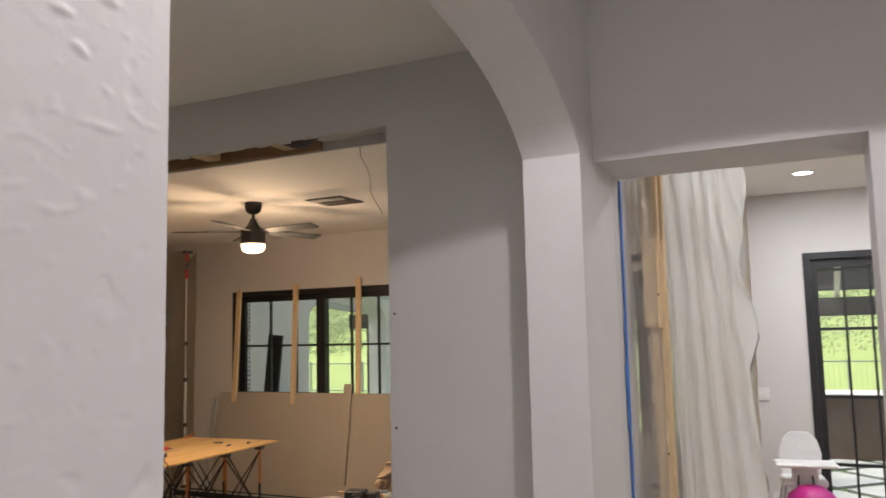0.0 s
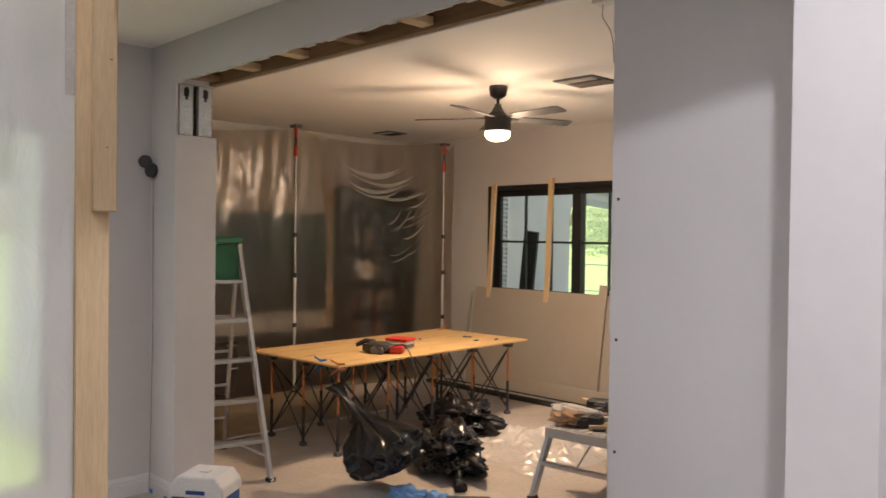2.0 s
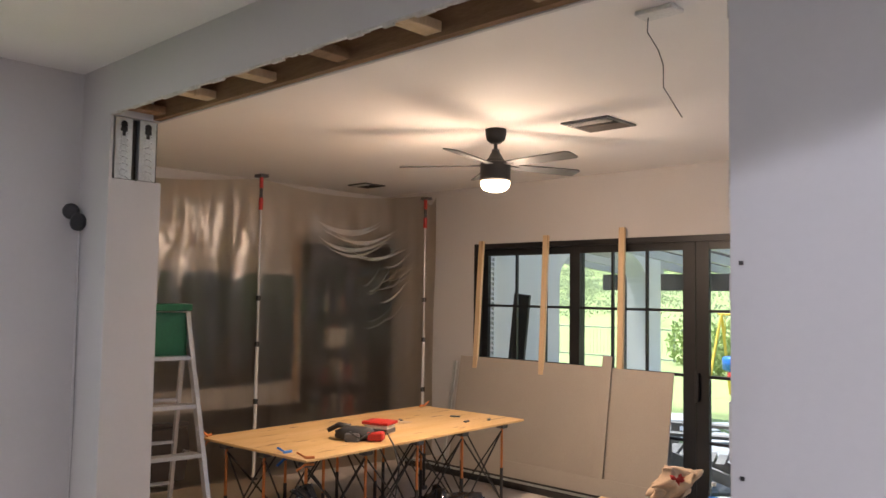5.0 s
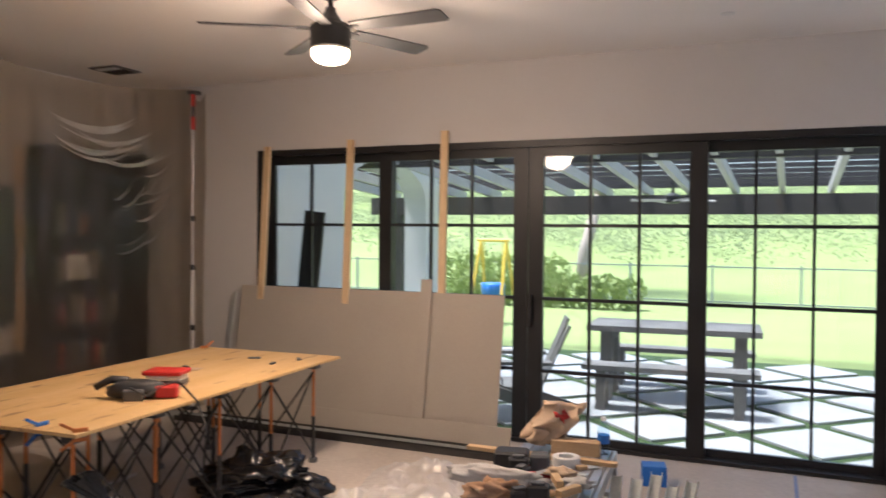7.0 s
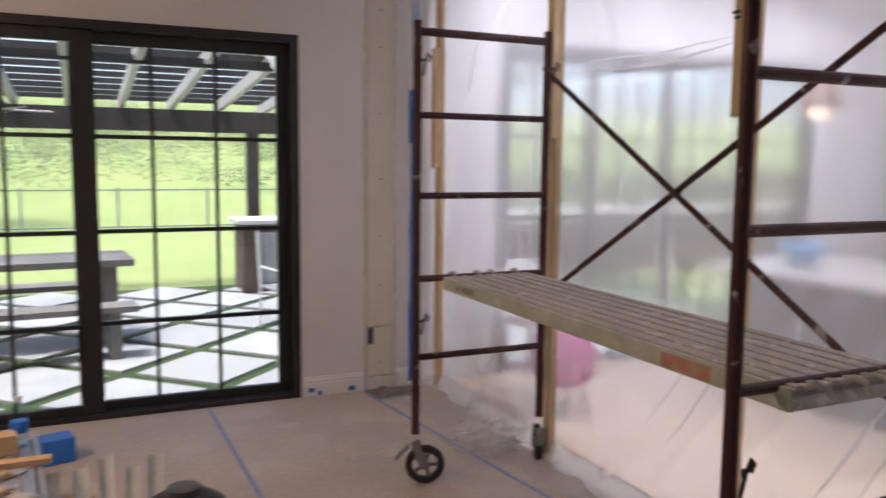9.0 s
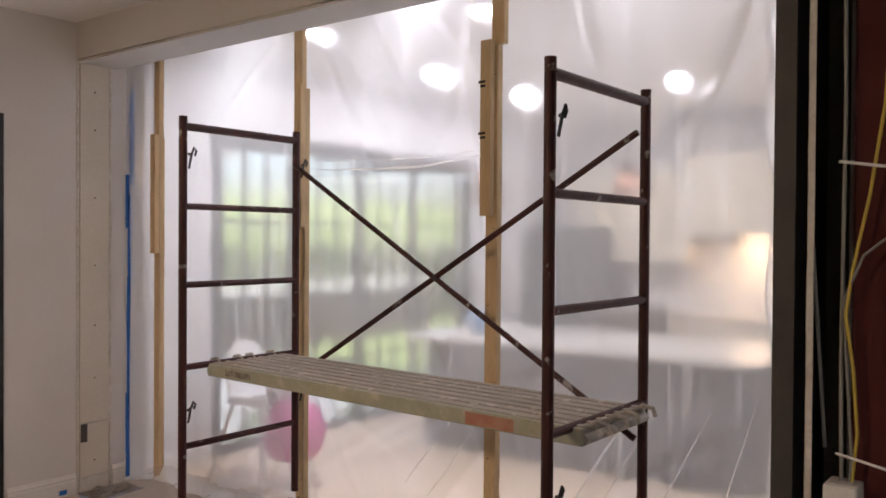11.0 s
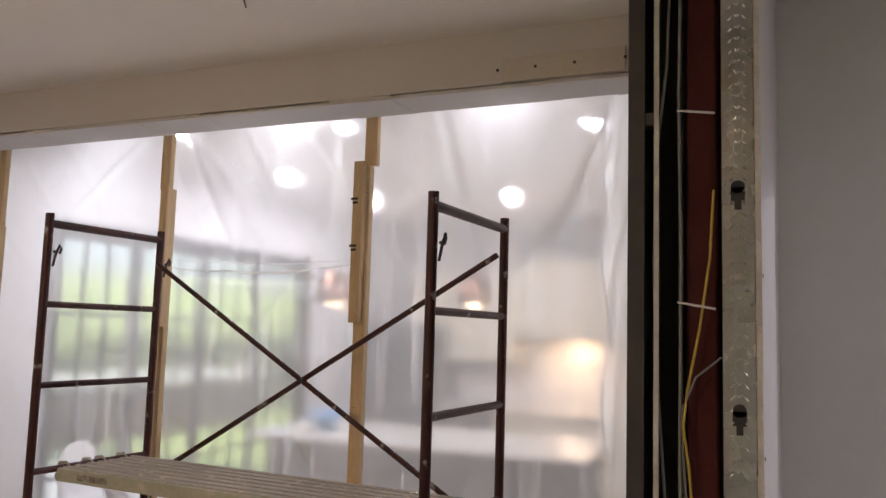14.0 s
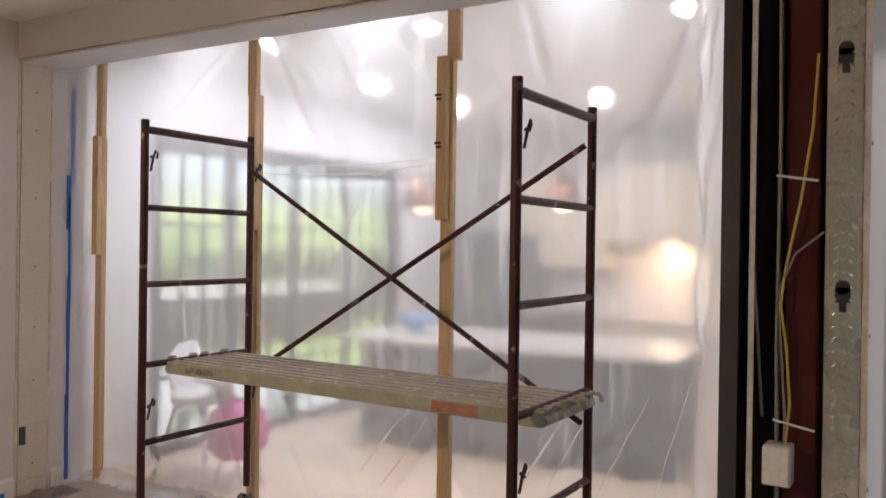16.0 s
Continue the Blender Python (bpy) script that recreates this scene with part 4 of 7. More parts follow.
leaning_board(-5.37, -3.38, 1.19, 9.73, 9.92, 0.013, BOARD, "large tan drywall board leaning on the patio door")
leaning_board(-3.395, -2.77, 1.19, 9.712, 9.903, 0.013, BOARD, "tan drywall board leaning beside a taller strip")
leaning_board(-3.51, -3.405, 1.30, 9.70, 9.90, 0.013, BOARD, "narrow tan drywall strip leaning on the boards")
leaning_board(-4.6, -2.62, 0.19, 9.62, 9.655, 0.013, BOARD, "long drywall offcut propped against the boards")
leaning_board(-5.50, -5.46, 1.12, 9.75, 9.95, 0.02, STEEL, "steel angle leaning against the wall", "steel_angle", "loose steel")
for x, h, dx in ((-5.17, 2.47, 0.06), (-4.26, 2.50, 0.03), (-3.33, 2.54, 0.0)):
    l = thing("lumber_stick", pose(x + dx * 0.4, 9.885, 0), "long pale pine stick leaning on the patio door", "lumber", "leaning pine sticks")
    part("stick", plank(bmesh.new(), (dx * -0.6 + 0.0, 0.0, 0.0), (dx * 0.6, 0.072, h), 0.064, 0.032, (0, 1, 0)), PINE, l, bevel=0.002)
for i, (y, x0, x1) in enumerate(((9.42, -5.7, -2.6), (9.50, -5.9, -2.75), (9.57, -5.6, -2.9))):
    t = thing("steel_track", pose(x0, y, 0), "long steel wall track lying on the floor", "steel track", "steel tracks on the floor")
    part("track", boxes((0, x1 - x0, -0.03, 0.03, 0, 0.003), (0, x1 - x0, -0.033, -0.030, 0, 0.045), (0, x1 - x0, 0.030, 0.033, 0, 0.045)), DARKSTEEL if i != 1 else STEEL, t)

# step ladder
s, bk = Vector((0.2, 0.98, 0)), Vector((-0.98, 0.2, 0))
FR = Vector((-3.53, 5.80, 0))
lad = thing("step_ladder", pose(FR.x, FR.y, 0), "aluminium step ladder with green top and splashes", "ladder")
fl, fr = -0.43 * s, Vector((0, 0, 0))
tl, tr = -0.42 * s + bk * 0.42 + Vector((0, 0, 1.74)), -0.12 * s + bk * 0.42 + Vector((0, 0, 1.74))
for a, b in ((fl, tl), (fr, tr)):
    part("front_rail", plank(bmesh.new(), a, b, 0.026, 0.07, tuple(bk)), ALU, lad)
bl, br = -0.42 * s + bk * 1.05, -0.02 * s + bk * 1.05
for a, b in ((bl, tl), (br, tr)):
    part("back_rail", plank(bmesh.new(), a, b, 0.022, 0.04, tuple(bk)), ALU, lad)
for i in range(1, 6):
    k = i / 6.0
    a, b = fl.lerp(tl, k), fr.lerp(tr, k)
    part("step", plank(bmesh.new(), a + bk * 0.02, b + bk * 0.02, 0.09, 0.024), ALU, lad)
    a, b = bl.lerp(tl, k), br.lerp(tr, k)
    part("back_bar", plank(bmesh.new(), a, b, 0.02, 0.02), ALU, lad)
for a in (fl.lerp(tl, 0.5), fr.lerp(tr, 0.5)):
    part("spreader", bar(a, a + bk * 0.36 + Vector((0, 0, -0.03)), 0.007, 6), ALU, lad)
part("brace", bar(fr.lerp(tr, 0.1), fl.lerp(tl, 0.16).lerp(fr.lerp(tr, 0.16), 0.55), 0.008, 6), ALU, lad)
for p in (fl, fr, bl, br):
    part("foot", boxes((p.x - 0.03, p.x + 0.03, p.y - 0.03, p.y + 0.03, 0, 0.03)), BLACKPL, lad, bevel=0.004)
m = Matrix.Translation((tl + tr) / 2) @ Matrix.Rotation(math.atan2(s.y, s.x), 4, "Z")
part("top_cap", box(bmesh.new(), -0.17, 0.17, -0.07, 0.12, 0.0, 0.045, m), GREEN, lad, "green plastic top", bevel=0.006)
part("tool_panel", box(bmesh.new(), -0.15, 0.15, -0.035, -0.02, -0.30, -0.01, m), GREEN, lad, "green plastic panel", bevel=0.004)

# bin bags


def bin_bag(x, y, size, seed, label, tip, bend):
    """A limp bag: a full belly on the floor that runs, in long pleats, into a twisted neck; bend is the middle of its axis."""
    b = thing("bin_bag", pose(x, y, 0), label, "bin bag", "full bin bags")
    a0, a1, a2 = Vector((0, 0, size[2] * 0.55)), Vector(bend), Vector(tip)

    def skin(u, v):
        a = 2 * math.pi * u
        c = a0 * (1 - v) ** 2 + a1 * 2 * v * (1 - v) + a2 * v * v
        if v < 0.42:
            w = math.sin(math.pi / 2 * min(1, v / 0.16 + 0.04)) ** 0.6
        else:
            w = 0.10 + 0.90 * (0.5 + 0.5 * math.cos(math.pi * min(1, (v - 0.42) / 0.44))) ** 1.25
        if v > 0.90:
            w += (v - 0.90) * 1.6
        ca, sa = math.cos(a), math.sin(a)
        lump = 1 + 0.32 * n3(ca * 1.4 + seed, sa * 1.4, v * 3) + 0.18 * n3(ca * 3 + seed, sa * 3, v * 6)
        crease = abs(n3(ca * 3.5 + seed, sa * 3.5, v * 5)) ** 0.7
        fine = abs(n3(ca * 8, sa * 8 + seed, v * 9)) ** 0.8
        pleat = (0.5 + 0.5 * math.sin(a * 9 + 2.5 * n3(a, v * 3, seed))) * min(1, max(0, v - 0.25) * 2.2)
        r = w * lump * (1 - 0.20 * crease - 0.05 * fine) * (1 - 0.17 * pleat)
        p = c + Vector((ca * size[0] * r, sa * size[1] * r, 0))
        ax = (a2 - a0).normalized()
        p += Vector((0, 0, 1)) * (sa * size[2] * r * (1 - abs(ax.z)) - ca * size[0] * r * ax.x * 0.6 * abs(ax.z))
        return (p.x, p.y, max(0.002, p.z))

    part("bag", sheet(140, 90, skin), BAG, b, smooth=True)


bin_bag(-2.76, 6.28, (0.30, 0.25, 0.25), 3, "tall limp black bin bag with a twisted neck", (-0.50, -0.12, 0.70), (0.03, 0.02, 0.32))
for x, y, rot, size, seed, label in ((-2.92, 7.02, -25, (0.40, 0.24, 0.17), 5, "slumped shiny black bin bag lying on the floor"), (-3.70, 7.95, 10, (0.36, 0.24, 0.15), 12, "black bin bag pushed under the plywood table")):
    b = thing("bin_bag", pose(x, y, 0, 0, 0, rot), label, "bin bag", "full bin bags")
    bm = blob(bmesh.new(), (0, 0, size[2] * 0.9), size, seed, 0.55, 5, 1.9)
    for v in bm.verts:
        v.co += Vector((1, 1, 0.8)) * 0.035 * abs(n3(v.co.x * 9 + seed, v.co.y * 9, v.co.z * 12)) - Vector((0, 0, 0.02))
        v.co.z = max(0.003, v.co.z)
    part("bag", bm, BAG, b, smooth=True)
    part("neck", tube(bmesh.new(), [(size[0] * 0.75, -0.03, 0.09), (size[0] + 0.03, -0.07, 0.07), (size[0] + 0.13, -0.11, 0.05), (size[0] + 0.22, -0.12, 0.03)], [0.075, 0.04, 0.028, 0.05], 11), BAG, b, smooth=True)


def drop(u, v):
    x, y = -3.35 + 1.15 * u + 0.05 * v, 7.3 + 1.75 * v
    e = min(1, 6 * min(u, 1 - u, v, 1 - v) + 0.05)
    z = 0.008 + e * (0.03 + 0.15 * max(0, n3(x * 2.3, y * 2.3, 2))) + e * 0.07 * abs(n3(x * 11, y * 11, 5))
    return (x + 0.10 * n3(y * 3, v, 4), y + 0.10 * n3(x * 3, u, 7), z)


ds = thing("drop_sheet", pose(0, 0, 0), "crumpled clear plastic drop sheet on the floor", "plastic sheet")
part("sheet", sheet(70, 110, drop), DROP_FILM, ds, smooth=True)
br_ = thing("blue_rag", pose(-2.48, 6.22, 0), "crumpled blue cloth lying on the floor", "cloth")
bm = blob(bmesh.new(), (0, 0, 0.05), (0.14, 0.09, 0.06), 5, 0.7, 4, 2.6)
blob(bm, (0.2, 0.1, 0.04), (0.13, 0.07, 0.05), 8, 0.7, 4, 2.6)
part("cloth", bm, BLUERAG, br_, smooth=True)

# aluminium work platform with building clutter on it
PX, PY, PZ, PR = -1.74, 7.62, 0.50, 5
plat = thing("work_platform", pose(PX, PY, 0, 0, 0, PR), "folding aluminium work platform heaped with tools", "platform")
for i in range(9):
    part("deck_rib", boxes((-0.24 + i * 0.054, -0.24 + i * 0.054 + 0.046, -0.58, 0.58, PZ - 0.03, PZ)), ALU, plat, bevel=0.003)
part("frame", boxes((-0.26, -0.245, -0.6, 0.6, PZ - 0.07, PZ - 0.005), (0.248, 0.263, -0.6, 0.6, PZ - 0.07, PZ - 0.005), (-0.245, 0.248, -0.6, -0.585, PZ - 0.07, PZ - 0.005), (-0.245, 0.248, 0.585, 0.6, PZ - 0.07, PZ - 0.005)), ALU, plat)
for sx in (-1, 1):
    for sy in (-1, 1):
        part("leg", plank(bmesh.new(), (sx * 0.24, sy * 0.56, PZ - 0.05), (sx * 0.30, sy * 0.68, 0.02), 0.03, 0.055, (0, 1, 0)), ALU, plat)
        part("foot", boxes((sx * 0.30 - 0.025, sx * 0.30 + 0.025, sy * 0.68 - 0.035, sy * 0.68 + 0.035, 0, 0.03)), BLACKPL, plat, bevel=0.004)
for sy in (-1, 1):
    part("rung", plank(bmesh.new(), (-0.275, sy * 0.62, 0.25), (0.275, sy * 0.62, 0.25), 0.05, 0.025), ALU, plat)
    part("brace", bar((0.0, sy * 0.62, 0.25), (0.0, sy * 0.3, PZ - 0.05), 0.007, 6), ALU, plat)


def on_plat(u, v, dz=0.0, rot=0):
    p = pose(PX, PY, 0, 0, 0, PR) @ Vector((u, v, 0))
    return pose(p.x, p.y, PZ + dz, 0, 0, rot)


def crumple(name, m, size, seed, mat, label, category, rough=0.6):
    o = thing(name, m, label, category)
    part("body", blob(bmesh.new(), (0, 0, size[2] * 0.92), size, seed, rough, 4, 2.4), mat, o, smooth=True)
    return o


pb = thing("paper_bag", on_plat(-0.12, 0.50, 0.04, 25), "crumpled brown paper bag with red print", "paper bag")
bm = boxes((-0.11, 0.11, -0.07, 0.07, 0, 0.20))
bmesh.ops.subdivide_edges(bm, edges=bm.edges[:], cuts=9, use_grid_fill=True)
for v in bm.verts:
    v.co += Vector((n3(*(v.co * 14)), n3(*(v.co * 13 + Vector((5, 0, 0)))), n3(*(v.co * 12)) * 0.6)) * 0.075
    v.co.x += v.co.z * 0.45
    v.co.z = max(0, v.co.z)
part("bag", bm, PAPER, pb, smooth=True)
part("print", blob(bmesh.new(), (0.07, -0.035, 0.15), (0.05, 0.05, 0.04), 17, 0.9, 3, 3.0), REDPL, pb, "red printed patch", smooth=True)
wb = thing("wood_block", on_plat(0.06, 0.45, 0, 8), "short pale wooden block on the platform", "wood block")
part("block", boxes((-0.13, 0.13, -0.045, 0.045, 0, 0.075)), RAWWOOD, wb, bevel=0.003)
lv = thing("wood_batten", on_plat(0.0, 0.30, 0.0, 0), "long yellow wooden batten laid across the platform", "batten")
part("batten", boxes((-0.52, 0.30, -0.025, 0.025, 0.0, 0.022)), RAWWOOD, lv, bevel=0.002)
bt = thing("tool_battery", on_plat(-0.20, 0.05, 0, 12), "black tool battery and charger block", "battery charger")
part("body", boxes((-0.085, 0.085, -0.065, 0.065, 0, 0.10)), BLACKPL, bt, bevel=0.012)
part("battery", boxes((0.095, 0.19, -0.05, 0.05, 0, 0.09)), GREYPL, bt, bevel=0.01)
tr_ = thing("tape_roll", on_plat(0.05, 0.20, 0, 0), "roll of white tape standing on the platform", "tape roll")
part("roll", ring_body([(0.04, 0.0), (0.07, 0.0), (0.072, 0.004), (0.072, 0.048), (0.07, 0.052), (0.04, 0.052)], 28), WHITEPL, tr_)
bo = thing("water_bottle", on_plat(0.20, 0.50, 0, 0), "small clear plastic water bottle with blue label", "bottle")
part("bottle", lathe([(0.028, 0), (0.033, 0.006), (0.033, 0.13), (0.028, 0.155), (0.013, 0.18)], 16), pane_glass("bottle_plastic", (0.85, 0.92, 0.96)), bo, smooth=True)
part("label_band", lathe([(0.0335, 0.06), (0.0335, 0.105)], 16), BLUEPL, bo)
part("cap", lathe([(0.014, 0.18), (0.014, 0.2)], 12), WHITEPL, bo)
crumple("cloth_roll", on_plat(-0.22, -0.24, 0, 5), (0.22, 0.05, 0.05), 21, CLOTH, "rolled pale dust cloth on the platform", "cloth", 0.3)
crumple("work_gloves", on_plat(-0.16, -0.44, 0, 30), (0.12, 0.08, 0.045), 25, RAG, "pair of crumpled tan and orange work gloves", "gloves", 0.7)
for i, (u, v, l, r, mat, lab) in enumerate(((0.02, -0.02, 0.17, 20, REDPL, "red-handled chisel lying on the platform"), (0.10, 0.08, 0.16, -12, WHITEPL, "white putty knife lying on the platform"), (0.08, -0.28, 0.20, 58, RAWWOOD, "short wood offcut lying on the platform"),
                                           (0.18, -0.05, 0.15, -30, CLOTH, "grey scraper lying on the platform"), (-0.02, -0.14, 0.14, 5, GREYPL, "dark steel file lying on the platform"), (0.16, 0.18, 0.12, 40, RAWWOOD, "pale wood shim lying on the platform"), (-0.05, -0.36, 0.22, 75, REDPL, "red pry bar lying on the platform"))):
    h_ = thing("hand_tool", on_plat(u, v, 0, r), lab, "hand tool", "tools on the platform")
    part("handle", boxes((-l / 2, 0, -0.014, 0.014, 0, 0.024)), mat, h_, bevel=0.005)
    part("blade", boxes((0, l / 2, -0.018, 0.018, 0.004, 0.010)), STEEL, h_, bevel=0.002)
clut = random.Random(8)
for k in range(16):
    u, v, r = clut.uniform(-0.2, 0.2), clut.uniform(-0.5, 0.12), clut.uniform(0, 180)
    kind = k % 4
    o = thing(("putty_knife", "wood_offcut", "tool_battery", "paper_scrap")[kind], on_plat(u, v, 0.026 if k > 7 else 0.0, r),
              ("putty knife with a dark handle among the tools", "small pale wood offcut among the tools", "small dark tool battery among the tools", "torn scrap of pale paper among the tools")[kind],
              ("putty knife", "offcut", "battery", "paper")[kind], ("putty knives", "wood offcuts", "tool batteries", "paper scraps")[kind])
    if kind == 0:
        part("handle", boxes((-0.09, 0.0, -0.012, 0.012, 0.0, 0.02)), BLACKPL if k % 8 else REDPL, o, bevel=0.005)
        part("blade", boxes((0.0, 0.09, -0.02, 0.02, 0.006, 0.009)), STEEL, o)
    elif kind == 1:
        part("piece", boxes((-0.07, 0.07, -0.018, 0.018, 0, 0.02 + 0.015 * clut.random())), RAWWOOD, o, bevel=0.002)
    elif kind == 2:
        part("case", boxes((-0.05, 0.05, -0.035, 0.035, 0, 0.06)), BLACKPL, o, bevel=0.008)
        part("contacts", boxes((-0.03, 0.03, -0.02, 0.02, 0.06, 0.072)), GREYPL, o, bevel=0.003)
    else:
        part("paper", blob(bmesh.new(), (0, 0, 0.018), (0.07, 0.05, 0.02), k, 0.9, 3, 3.0), CLOTH if k % 8 == 3 else PAPER, o, smooth=True)
bx = thing("blue_box", pose(-1.5, 9.35, 0, 0, 0, 14), "blue carton beside stacked wood scraps", "box")
part("box", boxes((-0.08, 0.08, -0.07, 0.07, 0, 0.135)), BLUEPL, bx, bevel=0.004)
for k in range(2):
    w = thing("wood_scrap", pose(-1.48 + 0.015 * k, 8.32 + 0.03 * k, 0.09 * k, 0, 0, 8 + 7 * k), "short pine scrap stacked on the floor", "wood scrap", "stacked wood scraps")
    part("block", boxes((-0.13, 0.13, -0.045, 0.045, 0, 0.088)), RAWWOOD, w, bevel=0.003)
for k in range(5):
    st = thing("steel_stud", pose(-1.40 + 0.058 * k, 7.28 + 0.05 * (k % 3), 0.0, 0, 0, 6 - 3 * k), "short galvanised stud leaning in the clutter", "steel stud", "loose studs")
    lean = pose(0, 0, 0, -56 - 2 * (k % 2), 0, 0)
    part("stud", box(bmesh.new(), -0.026, 0.026, 0, 0.002, 0, 0.80, lean), STEEL, st)
    part("flange", box(bmesh.new(), -0.028, -0.026, -0.028, 0.002, 0, 0.80, lean), STEEL, st)
    part("flange", box(bmesh.new(), 0.026, 0.028, -0.028, 0.002, 0, 0.80, lean), STEEL, st)
bk_ = thing("bucket", pose(-1.35, 7.2, 0), "grey-blue plastic bucket beside the platform", "bucket")
part("bucket", lathe([(0.11, 0), (0.115, 0.01), (0.14, 0.27), (0.15, 0.28), (0.145, 0.285), (0.128, 0.26), (0.105, 0.03)], 28), surf("grey_blue_plastic", (0.16, 0.20, 0.27), None, 0.5, scale=5, fine=60, bump=0.05), bk_)
part("handle", tube(bmesh.new(), [(0.145 * math.cos(a), 0.145 * math.sin(a) * 0.5 - 0.06, 0.27 + 0.02 * math.sin(a)) for a in [math.pi + math.pi * k / 10 for k in range(11)]], 0.004, 6), STEEL, bk_)
vc = thing("shop_vacuum", pose(-1.02, 7.75, 0), "round black shop vacuum with thin red rings", "vacuum")
part("body", lathe([(0.12, 0.03), (0.17, 0.08), (0.195, 0.18), (0.185, 0.26), (0.15, 0.33), (0.085, 0.37), (0.06, 0.372)], 32), BLACKPL, vc, smooth=True)
part("cap", lathe([(0.06, 0.372), (0.062, 0.395), (0.045, 0.40)], 24), GREYPL, vc)
for r, z in ((0.1965, 0.17), (0.174, 0.29)):
    part("ring", lathe([(r - 0.002, z - 0.006), (r + 0.003, z - 0.003), (r + 0.003, z + 0.003), (r - 0.004, z + 0.006)], 32), REDPL, vc)
for k in range(4):
    a = math.pi / 4 + k * math.pi / 2
    part("castor", lathe([(0.02, 0), (0.025, 0.012), (0.02, 0.035)], 12, at=(0.11 * math.cos(a), 0.11 * math.sin(a), 0)), BLACKPL, vc)
lb = thing("spirit_level", pose(-1.62, 6.62, 0.03, 0, 0, 52), "long red spirit level lying on floor clutter", "spirit level")
part("bar", boxes((-0.5, 0.5, -0.03, 0.03, 0, 0.05)), REDPL, lb, bevel=0.003)
part("end_cap", boxes((-0.53, -0.5, -0.032, 0.032, -0.002, 0.052)), YELLOWPL, lb, bevel=0.003)
part("vial", boxes((-0.05, 0.05, -0.032, 0.032, 0.012, 0.04)), YELLOWPL, lb)
for k in range(3):
    q = thing("steel_track", pose(-1.5 + 0.07 * k, 6.7 - 0.05 * k, 0.0, 0, 0, 50 + 4 * k), "short steel track piled on the floor", "steel track", "steel offcuts on the floor")
    part("track", boxes((-0.6, 0.6, -0.03, 0.03, 0.0, 0.003), (-0.6, 0.6, -0.033, -0.03, 0.0, 0.03), (-0.6, 0.6, 0.03, 0.033, 0.0, 0.03)), STEEL, q)
cb = thing("tool_case", pose(-2.05, 6.35, 0, 0, 0, 45), "small black tool case on the floor", "tool case")
part("case", boxes((-0.15, 0.15, -0.1, 0.1, 0, 0.10)), BLACKPL, cb, bevel=0.01)
part("latch", boxes((-0.03, 0.03, -0.105, -0.1, 0.05, 0.085)), GREYPL, cb)

# television wall behind the plastic
tv = thing("television", pose(WEST, 7.55, 1.48), "large dark flat television mounted on the wall", "television")
part("back", boxes((0.01, 0.05, -0.6, 0.6, -0.35, 0.35)), BLACKPL, tv)
part("bezel", boxes((0.05, 0.085, -1.02, 1.02, -0.58, 0.58)), BLACKPL, tv, bevel=0.004)
part("screen", boxes((0.085, 0.089, -1.005, 1.005, -0.56, 0.565)), SCREEN, tv)
mc = thing("media_cabinet", pose(WEST, 7.4, 0), "long low dark media cabinet under the television", "cabinet")
part("body", boxes((0.02, 0.42, -1.3, 1.25, 0.06, 0.60)), DARKCAB, mc, bevel=0.004)
part("top", boxes((0.01, 0.44, -1.32, 1.27, 0.60, 0.635)), DARKCAB, mc, bevel=0.004)
for k in range(4):
    d = part("door", boxes((0.42, 0.438, -1.28 + k * 0.635, -1.28 + k * 0.635 + 0.615, 0.09, 0.58)), DARKCAB, mc, bevel=0.003)
    part("handle", boxes((0.438, 0.455, -1.0 + k * 0.635, -0.9 + k * 0.635, 0.33, 0.345)), STEEL, d)
sf = thing("bookcase", pose(WEST, 9.28, 0), "tall dark bookcase, loosely filled, behind plastic", "bookcase")
part("side", boxes((0.01, 0.34, -0.55, -0.52, 0, 2.42)), DARKCAB, sf)
part("side", boxes((0.01, 0.34, 0.52, 0.55, 0, 2.42)), DARKCAB, sf)
part("back", boxes((0.01, 0.025, -0.52, 0.52, 0, 2.42)), DARKCAB, sf)
for z in (0.02, 0.42, 0.82, 1.22, 1.62, 2.0, 2.39):
    part("shelf", boxes((0.025, 0.335, -0.52, 0.52, z, z + 0.028)), DARKCAB, sf)
random.seed(5)
cols = [surf("book_cloth", c, None, 0.7, scale=6, fine=60, bump=0.05) for c in ((0.35, 0.05, 0.05), (0.30, 0.28, 0.24), (0.08, 0.10, 0.16), (0.45, 0.40, 0.32))]
for z, n_, m_ in ((0.448, 6, 0), (0.848, 8, 0), (1.248, 5, 3), (1.648, 4, 1)):
    yy = -0.40
    for k in range(n_):
        w, hh = random.uniform(0.03, 0.06), random.uniform(0.18, 0.27)
        b = thing("book", pose(WEST + 0.16, 9.28 + yy + w / 2, z), "upright clothbound book on the bookcase", "book", "books on the bookcase")
        part("cover", boxes((-0.09, 0.09, -w / 2, w / 2, 0, hh)), cols[(k + m_) % 4], b, bevel=0.002)
        yy += w + (0.004 if k % 3 else 0.09)
pfm = thing("picture_frame", pose(WEST + 0.26, 9.05, 1.248, 0, 0, 0), "small white framed picture on a shelf", "picture frame")
part("frame", boxes((-0.01, 0.012, -0.12, 0.12, 0, 0.22)), WHITEPL, pfm, bevel=0.003)
part("picture", boxes((0.012, 0.014, -0.08, 0.08, 0.04, 0.18)), CLOTH, pfm)
pn = thing("panel_frame", pose(WEST, 8.66, 0), "tan painted wooden panel edge beside the television", "panel")
part("panel", boxes((0.005, 0.03, -0.05, 0.03, 0.65, 2.42)), RAWWOOD, pn)

